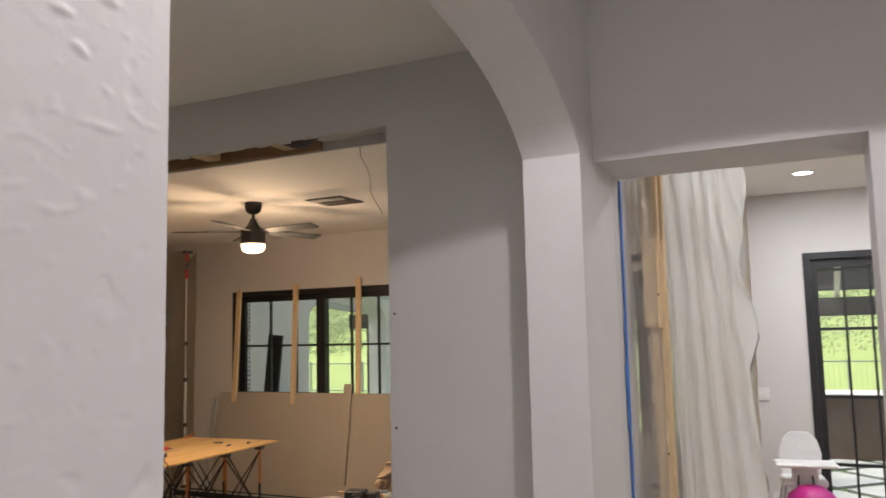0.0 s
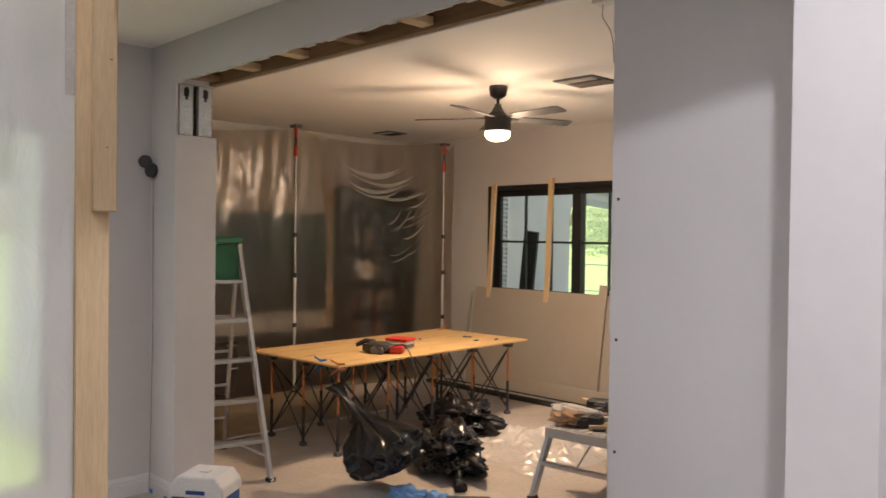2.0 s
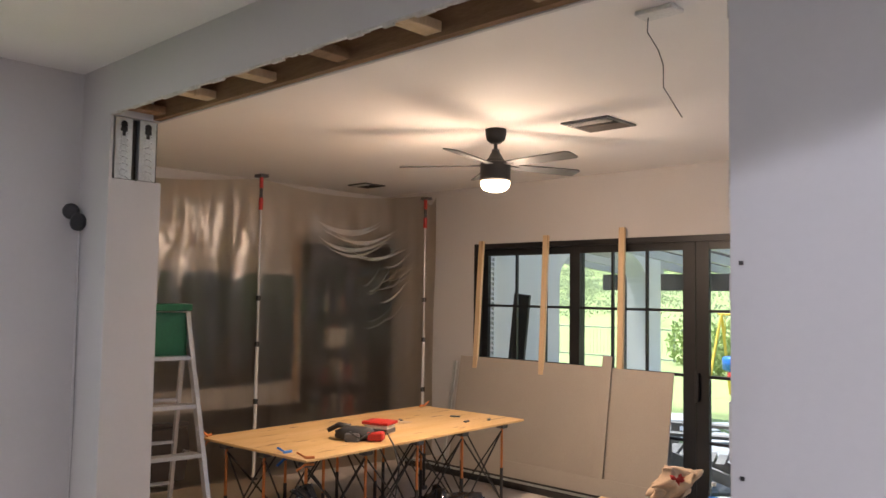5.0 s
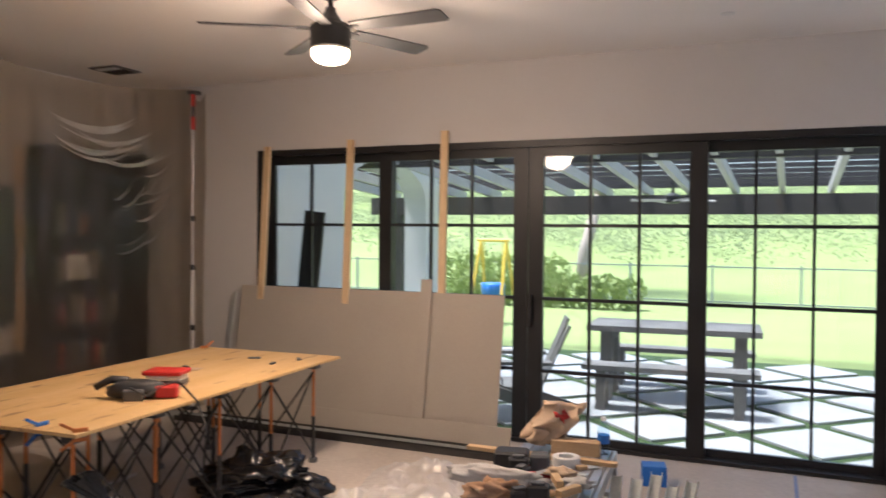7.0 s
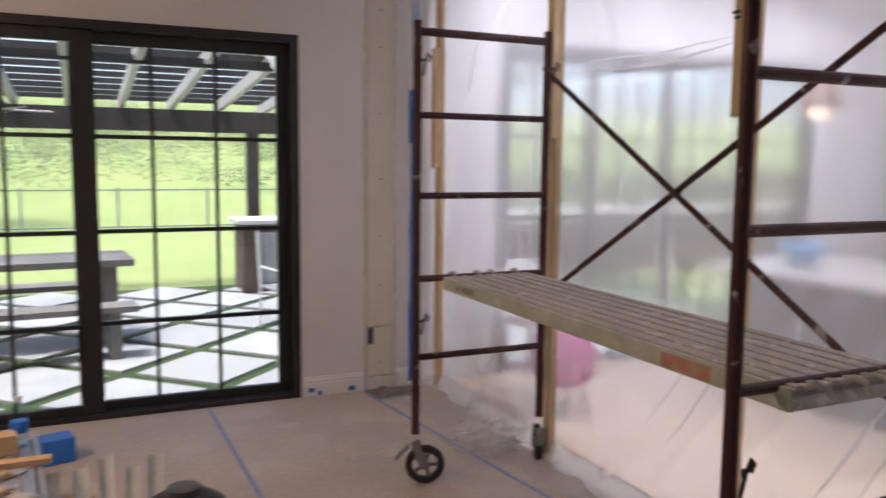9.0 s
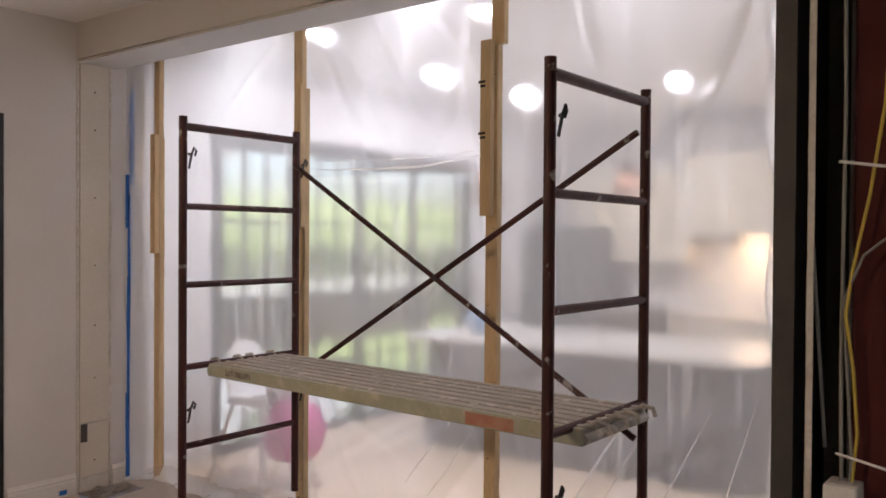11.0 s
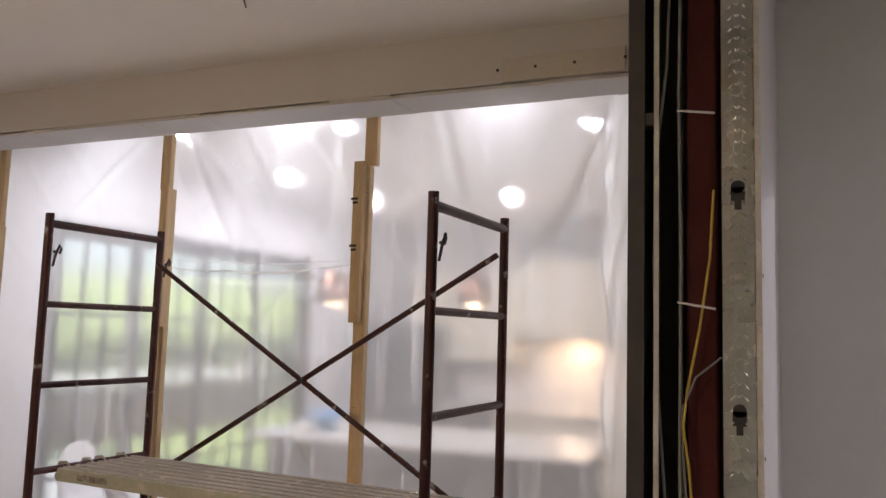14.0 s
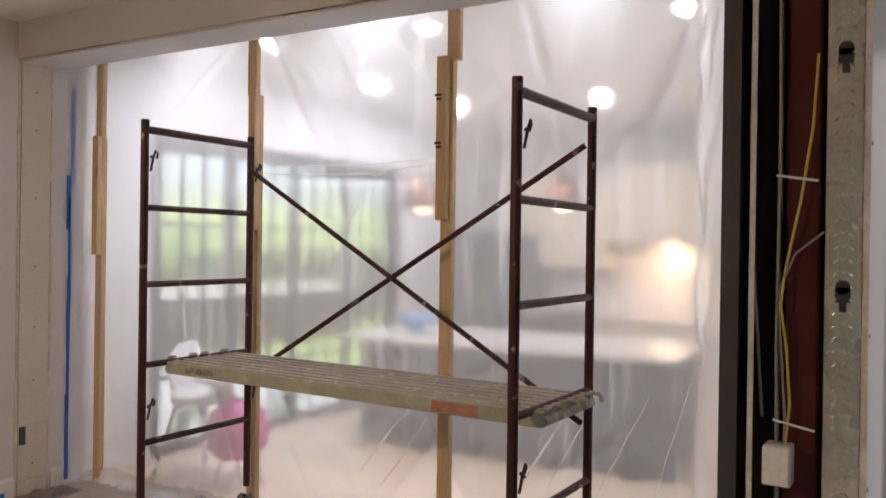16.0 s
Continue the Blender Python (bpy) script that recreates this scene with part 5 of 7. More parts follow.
# two spring poles and the dust sheet between them
P1, P2 = (-6.20, 7.78), (-5.85, 9.80)
for (x, y), top in ((P1, 3.06), (P2, 3.0)):
    p = thing("spring_pole", pose(x, y, 0), "telescopic white barrier pole with a red jack", "pole", "barrier poles")
    part("base", lathe([(0.05, 0), (0.05, 0.012), (0.015, 0.03)], 16), BLACKPL, p)
    part("lower_tube", bar((0, 0, 0.02), (0, 0, 1.35), 0.017), WHITEPL, p)
    part("upper_tube", bar((0, 0, 1.35), (0, 0, top - 0.36), 0.013), ALU, p)
    for z in (0.75, 1.32, 1.78):
        part("clip", bar((0, 0, z), (0, 0, z + 0.05), 0.024), BLACKPL, p)
    part("jack", bar((0, 0, top - 0.36), (0, 0, top - 0.24), 0.022), REDPL, p, "red jack")
    part("spring", bar((0, 0, top - 0.24), (0, 0, top - 0.14), 0.016), BLACKPL, p)
    part("head", bar((0, 0, top - 0.14), (0, 0, top - 0.03), 0.02), REDPL, p, "red head")
    part("plate", boxes((-0.06, 0.06, -0.045, 0.045, top - 0.03, top)), GREYPL, p)


def tvsheet(u, v):
    pts = [(-6.5, 5.5), P1, P2, (-5.83, 9.98)]
    ds_ = [0.0, 0.52, 0.97, 1.0]
    for k in range(3):
        if u <= ds_[k + 1] + 1e-9:
            f = (u - ds_[k]) / (ds_[k + 1] - ds_[k])
            x, y = pts[k][0] + (pts[k + 1][0] - pts[k][0]) * f, pts[k][1] + (pts[k + 1][1] - pts[k][1]) * f
            sag = math.sin(math.pi * f)
            break
    z = v * (3.02 - 0.10 * sag)
    fold = 0.03 * n3(y * 2.3, z * 0.5, 3) + 0.018 * n3(y * 7, z * 1.5, 8) + 0.03 * sag * math.sin((1 - v) * 16) * max(0, v - 0.6)
    if u > 0.52:
        # swags hung from both poles, deepest two thirds of the way along
        g = (u - 0.52) / 0.45
        dip = 0.30 * (1 - ((g - 0.62) / 0.62) ** 2)
        fold += 0.030 * (0.6 + n3(g * 5, v * 7, 2)) * math.sin((v + 0.55 * dip) * 44 + 2 * n3(g * 3, v * 4, 5)) * math.exp(-((g - 0.68) / 0.22) ** 2) * math.exp(-((v - 0.72) / 0.16) ** 2)
        fold += 0.012 * (0.5 + n3(g * 6, v * 5, 9)) * math.sin((v * 0.9 - g * 0.6) * 60 + 3 * n3(g * 4, v * 3, 6)) * math.exp(-((g - 0.85) / 0.14) ** 2) * math.exp(-((v - 0.55) / 0.2) ** 2)
    else:
        fold += 0.005 * n3(y * 16, z * 7, 14) * math.exp(-((v - 0.80) / 0.08) ** 2)
    return (x - 0.03 + fold, y, max(0.004, z))


dsx = thing("dust_sheet", pose(0, 0, 0), "clear plastic dust sheet hung from two barrier poles", "plastic sheet")
part("sheet", sheet(260, 160, tvsheet), TV_FILM, dsx, smooth=True)
part("foot", sheet(60, 30, lambda u, v: (-6.30 + 1.54 * u + 0.05 * n3(v * 6, u, 3), 5.46 + 2.6 * v + 0.06 * n3(u * 4, v * 3, 8), 0.005 + 0.022 * abs(n3(u * 8, v * 12, 4)) + 0.05 * max(0, 0.08 - u))), TV_FILM, dsx, smooth=True)
part("hem", tube(bmesh.new(), [(-4.77 + 0.05 * n3(k / 20 * 6, 1, 3), 5.5 + 2.5 * k / 20, 0.016) for k in range(21)], [0.012 + 0.005 * n3(k, 2, 2) for k in range(21)], 8), CLOTH, dsx, "pale rolled hem", smooth=True)
DRAPE = film_plastic("pale_fold_film", clear=0.5, blur=0.5, haze=0.30, gloss=0.16, rough=0.3, tint=(0.95, 0.92, 0.86), sheen=0.22, back=0.25)
# pale hazy strips laid over the sheet stand in for highlights on its folds
rng = random.Random(31)
for k in range(22):
    if k < 9:
        u0, u1, v0 = rng.uniform(0.66, 0.76), rng.uniform(0.84, 0.93), 0.90 - 0.014 * k
        dip, slant, wd = rng.uniform(0.03, 0.06), 0.02, rng.uniform(0.004, 0.016)
    else:
        u0 = rng.uniform(0.78, 0.86)
        u1, v0 = u0 + rng.uniform(0.05, 0.10), rng.uniform(0.48, 0.74)
        dip, slant, wd = 0.012, rng.uniform(0.05, 0.12), rng.uniform(0.003, 0.013)

    def drape(a, b):
        p = tvsheet(u0 + (u1 - u0) * a, v0 - dip * 4 * a * (1 - a) + slant * a * a + b * wd * math.sin(math.pi * a))
        return (p[0] + 0.012 + 0.012 * b * math.sin(math.pi * a), p[1] - 0.004, p[2])

    part("fold", sheet(16, 2, drape), DRAPE, dsx, smooth=True)

# ---- cut opening: exposed framing ----
hf = thing("header_framing", pose(0, 0, 0), "exposed brown lumber framing inside the cut header", "framing")
part("top_plate", boxes((OPL, -0.66, S0 + 0.02, S1 - 0.02, OPZ + 0.13, OPZ + 0.168)), OLDWOOD, hf)
part("side_plate", boxes((OPL, -0.66, S1 - 0.056, S1 - 0.019, OPZ + 0.005, OPZ + 0.13)), OLDWOOD, hf)
part("side_plate", boxes((OPL, -0.66, S0 + 0.019, S0 + 0.045, OPZ + 0.03, OPZ + 0.13)), OLDWOOD, hf)
for k in range(6):
    x = OPL + 0.06 + k * 0.52
    part("block", boxes((x, x + 0.085, S0 + 0.047, S1 - 0.058, OPZ + 0.02, OPZ + 0.06)), PINE if k % 3 else OLDWOOD, hf, bevel=0.003)
we = thing("wrapped_pipe_end", pose(-0.70, S0 + 0.12, OPZ + 0.02), "dark wrapped end of a beam in the header", "beam end")
part("wrap", blob(bmesh.new(), (0, 0, 0.03), (0.10, 0.10, 0.055), 31, 0.4, 3), CAVITY, we, smooth=True)
ez = struct("trim_ragged_edge", bmesh.new(), CUT, "torn drywall edge round the cut opening", category="trim")
bm = bmesh.new()
random.seed(9)
x = OPL
while x < OPR - 0.05:
    w = random.uniform(0.03, 0.11)
    box(bm, x, min(x + w, OPR), S0 - 0.001, S0 + 0.014, OPZ - random.uniform(0.002, 0.012), OPZ + 0.004)
    x += w
z = 0.0
while z < OPZ - 0.05:
    w = random.uniform(0.05, 0.2)
    d = random.uniform(0.001, 0.007)
    box(bm, OPR - d, OPR + 0.002, S0 + 0.0005, S0 + 0.015, z, min(z + w, OPZ))
    box(bm, OPR - d * 0.7, OPR + 0.002, S1 - 0.015, S1 - 0.0005, z, min(z + w, OPZ))
    z += w
bm.to_mesh(ez.data)
bm.free()


def steel_stud(m, height, width, label, holes=(), deep=0.04, mat=None):
    """A C-stud whose web faces -x: width along y, with dimples and keyholes."""
    mat = mat or STEEL
    o = thing("steel_stud", m, label, "steel stud", "exposed steel studs")
    part("web", boxes((0, 0.0015, 0, width, 0, height)), mat, o)
    part("flange", boxes((0.0015, deep, 0, 0.0015, 0, height)), mat, o)
    part("flange", boxes((0.0015, deep, width - 0.0015, width, 0, height)), mat, o)
    bm = bmesh.new()
    n = int(height / 0.034)
    for i in range(n):
        for q in (0.2, 0.5, 0.8):
            if any(abs(i * 0.034 + 0.017 - h) < 0.06 for h in holes) and q == 0.5:
                continue
            c = Vector((-0.0002, width * q, i * 0.034 + (0.017 if q == 0.5 else 0.008)))
            for sg in ((-1, 1) if q == 0.5 else ((1,) if q < 0.5 else (-1,))):
                k = 0.55 if q == 0.5 else 1.0
                a, b = c + Vector((0, 0, -0.004)), c + Vector((0, sg * 0.015 * k, 0.009 * k))
                o3 = (a + b) / 2 + Vector((-0.0065, 0, 0.001))
                ring = [bm.verts.new(p) for p in (a, a.lerp(b, 0.5) + Vector((0, 0, -0.0045)), b, a.lerp(b, 0.5) + Vector((0, 0, 0.0045)))]
                top = bm.verts.new(o3)
                for e in range(4):
                    bm.faces.new((ring[e], ring[(e + 1) % 4], top))
    tagged(part("dimple_pattern", bm, ZINC if mat is STEEL else mat, o), kind="stuff")
    part("flute", boxes((-0.0012, 0.0, width * 0.34, width * 0.38, 0, height)), mat, o, bevel=0.0005)
    part("flute", boxes((-0.0012, 0.0, width * 0.62, width * 0.66, 0, height)), mat, o, bevel=0.0005)
    for h in holes:
        bm = lathe([(0.019, -0.001), (0.019, 0.001)], 20)
        bmesh.ops.transform(bm, matrix=pose(-0.0006, width / 2, h + 0.02, 0, 90, 0), verts=bm.verts)
        box(bm, -0.0016, 0.0004, width / 2 - 0.0188, width / 2 + 0.0188, h - 0.02, h + 0.02)
        box(bm, -0.0016, 0.0004, width / 2 - 0.009, width / 2 + 0.009, h - 0.045, h - 0.02)
        part("keyhole", bm, BLACKPL, o, "dark punched keyhole")
    return o


steel_stud(pose(OPR, S0 + 0.018, 0), CEIL, 0.086, "dimpled galvanised stud in the open wall end", (0.31, 0.93, 1.555, 2.18, 2.80), 0.04, STUDZINC)
sa_ = thing("steel_angle", pose(OPR, 5.372, 0), "dark steel edge with an added leg sealing out light", "steel angle")
part("leg", boxes((0, 0.005, 0, 0.05, 0, CEIL)), DARKSTEEL, sa_, bevel=0.001)
# added long leg, keeps kitchen light from leaking into the cavity
part("leg", boxes((0.005, 0.477, 0.044, 0.05, 0, CEIL)), DARKSTEEL, sa_)
part("bracket", boxes((0.006, 0.06, -0.03, 0.043, 2.40, 2.44)), DARKSTEEL, sa_, bevel=0.002)
for y in (S0 + 0.128, S1 - 0.03):
    o = steel_stud(pose(OPL - 0.012, y, 2.47, 0, 0, 180), OPZ - 2.475, 0.095, "cut steel stud showing in the opening corner", (0.28,))
# added boards, coloured dark to stand for the shade in the open wall ends
struct("wall_cavity_back", boxes((OPL - 0.098, OPL - 0.06, S0 + 0.017, S1 - 0.001, 2.466, OPZ - 0.001), (0.36, 0.38, S0 + 0.02, 5.421, 0, CEIL)), CAVITY, "added board coloured as the shade inside the open wall end")
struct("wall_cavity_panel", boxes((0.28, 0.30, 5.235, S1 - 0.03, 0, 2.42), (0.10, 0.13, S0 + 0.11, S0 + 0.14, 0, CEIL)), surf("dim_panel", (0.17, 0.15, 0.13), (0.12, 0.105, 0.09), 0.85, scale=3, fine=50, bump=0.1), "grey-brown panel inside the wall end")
rc = thing("red_steel_column", pose(-0.035, 5.215, 0), "red primed square steel column in the wall", "column")
part("column", boxes((-0.03, 0.07, -0.042, 0.045, 0, CEIL)), REDSTEEL, rc, bevel=0.006)
YEL = surf("yellow_cable_jacket", (0.62, 0.47, 0.08), None, 0.5, scale=6, fine=60, bump=0.03)
GREYCAB = surf("grey_cable_jacket", (0.27, 0.27, 0.255), None, 0.5, scale=6, fine=60, bump=0.03)
cab = thing("electric_cables", pose(-0.09, 5.22, 0), "yellow and white electric cables hanging in the wall", "cables")
part("yellow_cable", tube(bmesh.new(), [(0, -0.04, 2.2), (-0.01, -0.03, 2.0), (0, 0.0, 1.8), (0.0, 0.035, 1.62), (-0.01, 0.045, 1.52), (0, 0.03, 1.4), (0.0, 0.02, 1.25), (0, 0.03, 1.14)], 0.0038, 8), YEL, cab)
part("white_cable", tube(bmesh.new(), [(-0.01, -0.06, 1.72), (-0.01, 0.01, 1.66), (0, 0.05, 1.56), (0, 0.045, 1.42), (-0.005, 0.03, 1.2), (0, 0.035, 1.13)], 0.0032, 8), GREYCAB, cab)
part("white_cable", tube(bmesh.new(), [(0.0, 0.05, CEIL), (0.01, 0.06, 2.5), (0, 0.052, 2.0), (0.01, 0.058, 1.4), (0.0, 0.05, 1.0), (0, 0.06, 0.2)], 0.0045, 8), GREYCAB, cab)
part("grey_cable", tube(bmesh.new(), [(0.05, 0.085, CEIL), (0.04, 0.10, 2.6), (0.05, 0.13, 2.35), (0.05, 0.14, 2.0), (0.06, 0.135, 1.7), (0.05, 0.11, 1.35), (0.05, 0.10, 1.2)], 0.0045, 8), GREYCAB, cab)
for z in (2.42, 1.86, 1.20):
    part("cable_tie", bar((-0.045, 0.055, z + 0.012), (-0.05, -0.05, z - 0.006), 0.0035, 6), WHITEPL, cab)
jb = thing("junction_box", pose(-0.10, 5.265, 1.03), "small grey electric junction box with cables", "junction box")
part("box", boxes((-0.03, 0.04, -0.035, 0.035, 0, 0.11)), CLOTH, jb, bevel=0.003)
part("cover", boxes((-0.034, -0.03, -0.03, 0.036, 0.004, 0.106)), WHITEPL, jb, bevel=0.001)

# drywall patches on beam and wall
bp_ = thing("drywall_patch", pose(beam_x(5.88), 5.88, BZ + 0.022, 0, 0, math.degrees(math.atan2(BEAM_S[0] - BEAM_N[0], NORTH - S1))), "screwed drywall patch strip on the beam", "drywall patch", "drywall patches")
part("strip", boxes((-0.013, -0.001, -0.26, 0.27, 0, 0.105)), DRYWALL, bp_, bevel=0.001)
for y in (-0.26, -0.05, 0.12, 0.29):
    part("screw", boxes((-0.0145, -0.012, y - 0.006, y + 0.006, 0.05, 0.062)), DARKSTEEL, bp_)
pp_ = thing("drywall_patch", pose(0.573, NORTH, 0), "bare drywall strip where a wall was removed", "drywall patch", "drywall patches")
part("strip", boxes((-0.10, 0.10, -0.012, -0.001, 0.46, BZ)), DRYWALL, pp_, bevel=0.001)
part("strip", boxes((-0.10, 0.10, -0.0125, -0.001, 0.10, 0.452)), DRYWALL, pp_, bevel=0.001)
part("strip", boxes((-0.10, 0.10, -0.0125, -0.001, 0.0, 0.092)), CUT, pp_, bevel=0.001)
part("outlet_hole", boxes((-0.095, -0.05, -0.0145, -0.012, 0.33, 0.45)), DARKSTEEL, pp_)
for z in (0.2, 0.75, 1.1, 1.5, 1.95, 2.4, 2.65):
    part("screw", boxes((-0.005, 0.005, -0.0145, -0.012, z - 0.005, z + 0.005)), DARKSTEEL, pp_)
for x in (-0.112, 0.112):
    bm = bmesh.new()
    z = 0.0
    while z < BZ - 0.02:
        w = random.uniform(0.04, 0.18)
        box(bm, x - random.uniform(0.004, 0.010), x + random.uniform(0.004, 0.010), -0.006, -0.0005, z, min(z + w, BZ))
        z += w
    part("torn_edge", bm, CUT, pp_)


def baseboard(name, a, b, y_out):
    """A moulded skirting from a to b along a wall; y_out is the way off the wall."""
    a, b, o = Vector(a), Vector(b), Vector(y_out)
    prof = [(0.0, 0.0), (0.016, 0.0), (0.016, 0.085), (0.012, 0.098), (0.014, 0.106), (0.007, 0.122), (0.005, 0.132), (0.0, 0.134)]
    bm = bmesh.new()
    ra, rb = [bm.verts.new(a + o * d + Vector((0, 0, z))) for d, z in prof], [bm.verts.new(b + o * d + Vector((0, 0, z))) for d, z in prof]
    for k in range(len(prof)):
        bm.faces.new((ra[k], ra[(k + 1) % len(prof)], rb[(k + 1) % len(prof)], rb[k]))
    bm.faces.new(ra)
    bm.faces.new(rb[::-1])
    return struct(name, bm, TRIM, "white moulded baseboard along the wall foot", category="baseboard")


baseboard("baseboard_1", (0.02, NORTH, 0), (0.45, NORTH, 0), (0, -1, 0))
baseboard("baseboard_2", (0.70, NORTH, 0), (KL, NORTH, 0), (0, -1, 0))
baseboard("baseboard_3", (HALLW, S0, 0), (OPL, S0, 0), (0, -1, 0))
baseboard("baseboard_4", (HALLW, 4.42, 0), (HALLW, S0, 0), (1, 0, 0))
baseboard("baseboard_5", (WEST, 5.39, 0), (WEST, NORTH, 0), (1, 0, 0))
for x, y, z, sx, sy in ((-3.82, 5.03, 0.01, 0.03, 0.004), (-3.60, 5.03, 0.01, 0.03, 0.004), (0.07, 9.982, 0.03, 0.035, 0.003), (0.36, 9.982, 0.015, 0.04, 0.003), (0.13, 9.982, 0.005, 0.02, 0.003)):
    t = thing("tape_scrap", pose(x, y, z), "scrap of blue masking tape on the baseboard", "tape", "tape scraps")
    part("tape", boxes((-sx * 0.6, sx * 0.6, -sy, sy, 0, 0.03)), BLUE_TAPE, t)

# ---- kitchen opening: studs, dust barrier, tape ----
FX = 1.0
FT = CEIL - 0.006


def barrier_stud(y, joint, side, label):
    o = thing("barrier_stud", pose(0.97, y, 0), label, "stud", "barrier studs")
    part("lower_stud", boxes((-0.02, 0.02, -0.034, 0.034, 0.0, joint)), PINE, o, bevel=0.003)
    part("upper_stud", boxes((-0.018, 0.018, -0.036 + side * 0.03, 0.036 + side * 0.03, joint + 0.002, CEIL - 0.004)), PINE, o, bevel=0.003)
    part("splice", boxes((-0.058, -0.021, -0.03 - side * 0.012, 0.03 - side * 0.012, joint - 0.80, joint + 0.02)), PINE, o, bevel=0.003)
    for k in range(7):
        z = 0.3 + k * 0.36
        part("knot", lathe([(0.007, 0), (0.007, 0.002)], 8, at=(-0.0225, -0.02 + 0.03 * (k % 2), z)), OLDWOOD, o)
    return o


barrier_stud(9.86, 2.38, 0.4, "pine barrier stud spliced near the patio wall")
es = thing("barrier_stud", pose(0.99, 5.40, 0), "pine barrier stud beside the kitchen opening", "stud", "barrier studs")
part("lower_stud", boxes((-0.025, 0.045, -0.019, 0.019, 0.0, CEIL - 0.004)), PINE, es, bevel=0.003)
part("splice", boxes((-0.042, 0.030, -0.058, -0.020, 1.86, CEIL - 0.006)), PINE, es, bevel=0.003)
for k in range(8):
    part("screw", lathe([(0.005, 0), (0.005, 0.002)], 8), DARKSTEEL, es).matrix_basis = pose(0.0 + 0.02 * (k % 2), -0.0205 if k < 5 else -0.0595, 0.35 + 0.33 * k, 90, 0, 0)
barrier_stud(8.36, 2.55, 1, "pine barrier stud with a spliced upper piece")
s2_ = barrier_stud(7.015, 2.60, -1, "stamped pine barrier stud spliced at mid height")
for o, yy in ((s2_, 0.0),):
    for k, z in enumerate((2.42, 2.40, 2.18, 2.16)):
        part("stamp_bar", boxes((-0.0595, -0.0575, yy + 0.01, yy + 0.05 - 0.01 * (k % 2), z, z + 0.012)), BLACKPL, o)


rng = random.Random(21)
CREASES = [(7.75, 2.03, 1.0, 0.03, 0.02, 0.022)]
for i in range(26):
    a = rng.choice((0.5, 0.9, 1.2, 2.1, 2.5)) + rng.uniform(-0.2, 0.2)
    CREASES.append((rng.uniform(5.5, 9.7), rng.choice((rng.uniform(0, 1.0), rng.uniform(1.9, 2.8))), math.cos(a), math.sin(a), rng.uniform(0.018, 0.035), rng.uniform(0.008, 0.02)))


def barrier(u, v):
    y = 5.36 + 4.5 * u
    z = FT * v
    k = math.sin(math.pi * min(1, abs(math.sin(math.pi * (y - 7.03) / 1.33))))
    x = FX + 0.014 * n3(y * 1.6, z * 1.1, 1) + 0.010 * n3(y * 6, z * 2.2 + y * 1.5, 4) + 0.03 * (0.25 - min(0.25, abs(n3(y * 1.5 + z * 1.6, z * 1.3 - y * 0.9, 9)))) * k + 0.02 * (0.2 - min(0.2, abs(n3(y * 2.6 - z * 2.2, z * 0.7 + y * 0.5, 15))))
    for cy, cz, dy, dz, wd, hh in CREASES:
        d = (y - cy) * dz - (z - cz) * dy
        x -= hh * math.exp(-(d / wd) ** 2) * max(0, 1 - abs((y - cy) * dy + (z - cz) * dz) / 0.9)
    if v < 0.05:
        x -= (0.05 - v) * 2.6 * (0.4 + 0.8 * abs(n3(y * 3, 0, 2)))
    return (x, y, max(0.004 + 0.02 * abs(n3(y * 9, v * 60, 3)), z))


FOLD = film_plastic("doubled_film_fold", clear=0.3, blur=0.3, haze=0.8, gloss=0.1, rough=0.5, tint=(1, 1, 1), back=0.9)
db = thing("dust_barrier", pose(0, 0, 0), "milky clear plastic dust barrier across the kitchen opening", "plastic barrier")
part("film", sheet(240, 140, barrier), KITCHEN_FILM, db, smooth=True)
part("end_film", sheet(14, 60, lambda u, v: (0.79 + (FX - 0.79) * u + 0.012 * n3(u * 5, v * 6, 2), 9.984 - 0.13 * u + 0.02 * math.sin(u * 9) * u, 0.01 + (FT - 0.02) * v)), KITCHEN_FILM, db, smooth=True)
STRETCHES = [(8.36, 2.10, 7.05, 2.10, 0.05, 0.006), (8.3, 2.14, 7.1, 2.12, 0.025, 0.003),
             (6.66, 0.42, 6.34, 0.94, 0.0, 0.007), (6.24, 0.50, 5.98, 1.02, 0.01, 0.004), (6.50, 0.46, 6.20, 1.00, -0.01, 0.003), (6.00, 0.40, 5.80, 1.10, 0.01, 0.004),
             (7.58, 0.42, 7.18, 0.92, 0.0, 0.004), (7.44, 0.36, 7.10, 0.84, 0.01, 0.003)]
for y0, z0, y1, z1, sag, r_ in STRETCHES:
    pts = []
    for k in range(15):
        f = k / 14
        y, z = y0 + (y1 - y0) * f, z0 + (z1 - z0) * f - sag * math.sin(math.pi * f) + 0.012 * n3(f * 5, y0, z0)
        p = barrier((y - 5.36) / 4.5, z / FT)
        pts.append((p[0] - 0.003, y, z, r_ * 2.2 * (0.2 + 0.8 * math.sin(math.pi * f))))
    part("fold", sheet(14, 1, lambda u, v: (pts[round(u * 14)][0] - v * pts[round(u * 14)][3], pts[round(u * 14)][1], pts[round(u * 14)][2] + v * pts[round(u * 14)][3])), FOLD, db)
tp = thing("blue_tape_strip", pose(0.80, NORTH - 0.026, 0), "long strip of blue masking tape sealing the plastic", "tape")
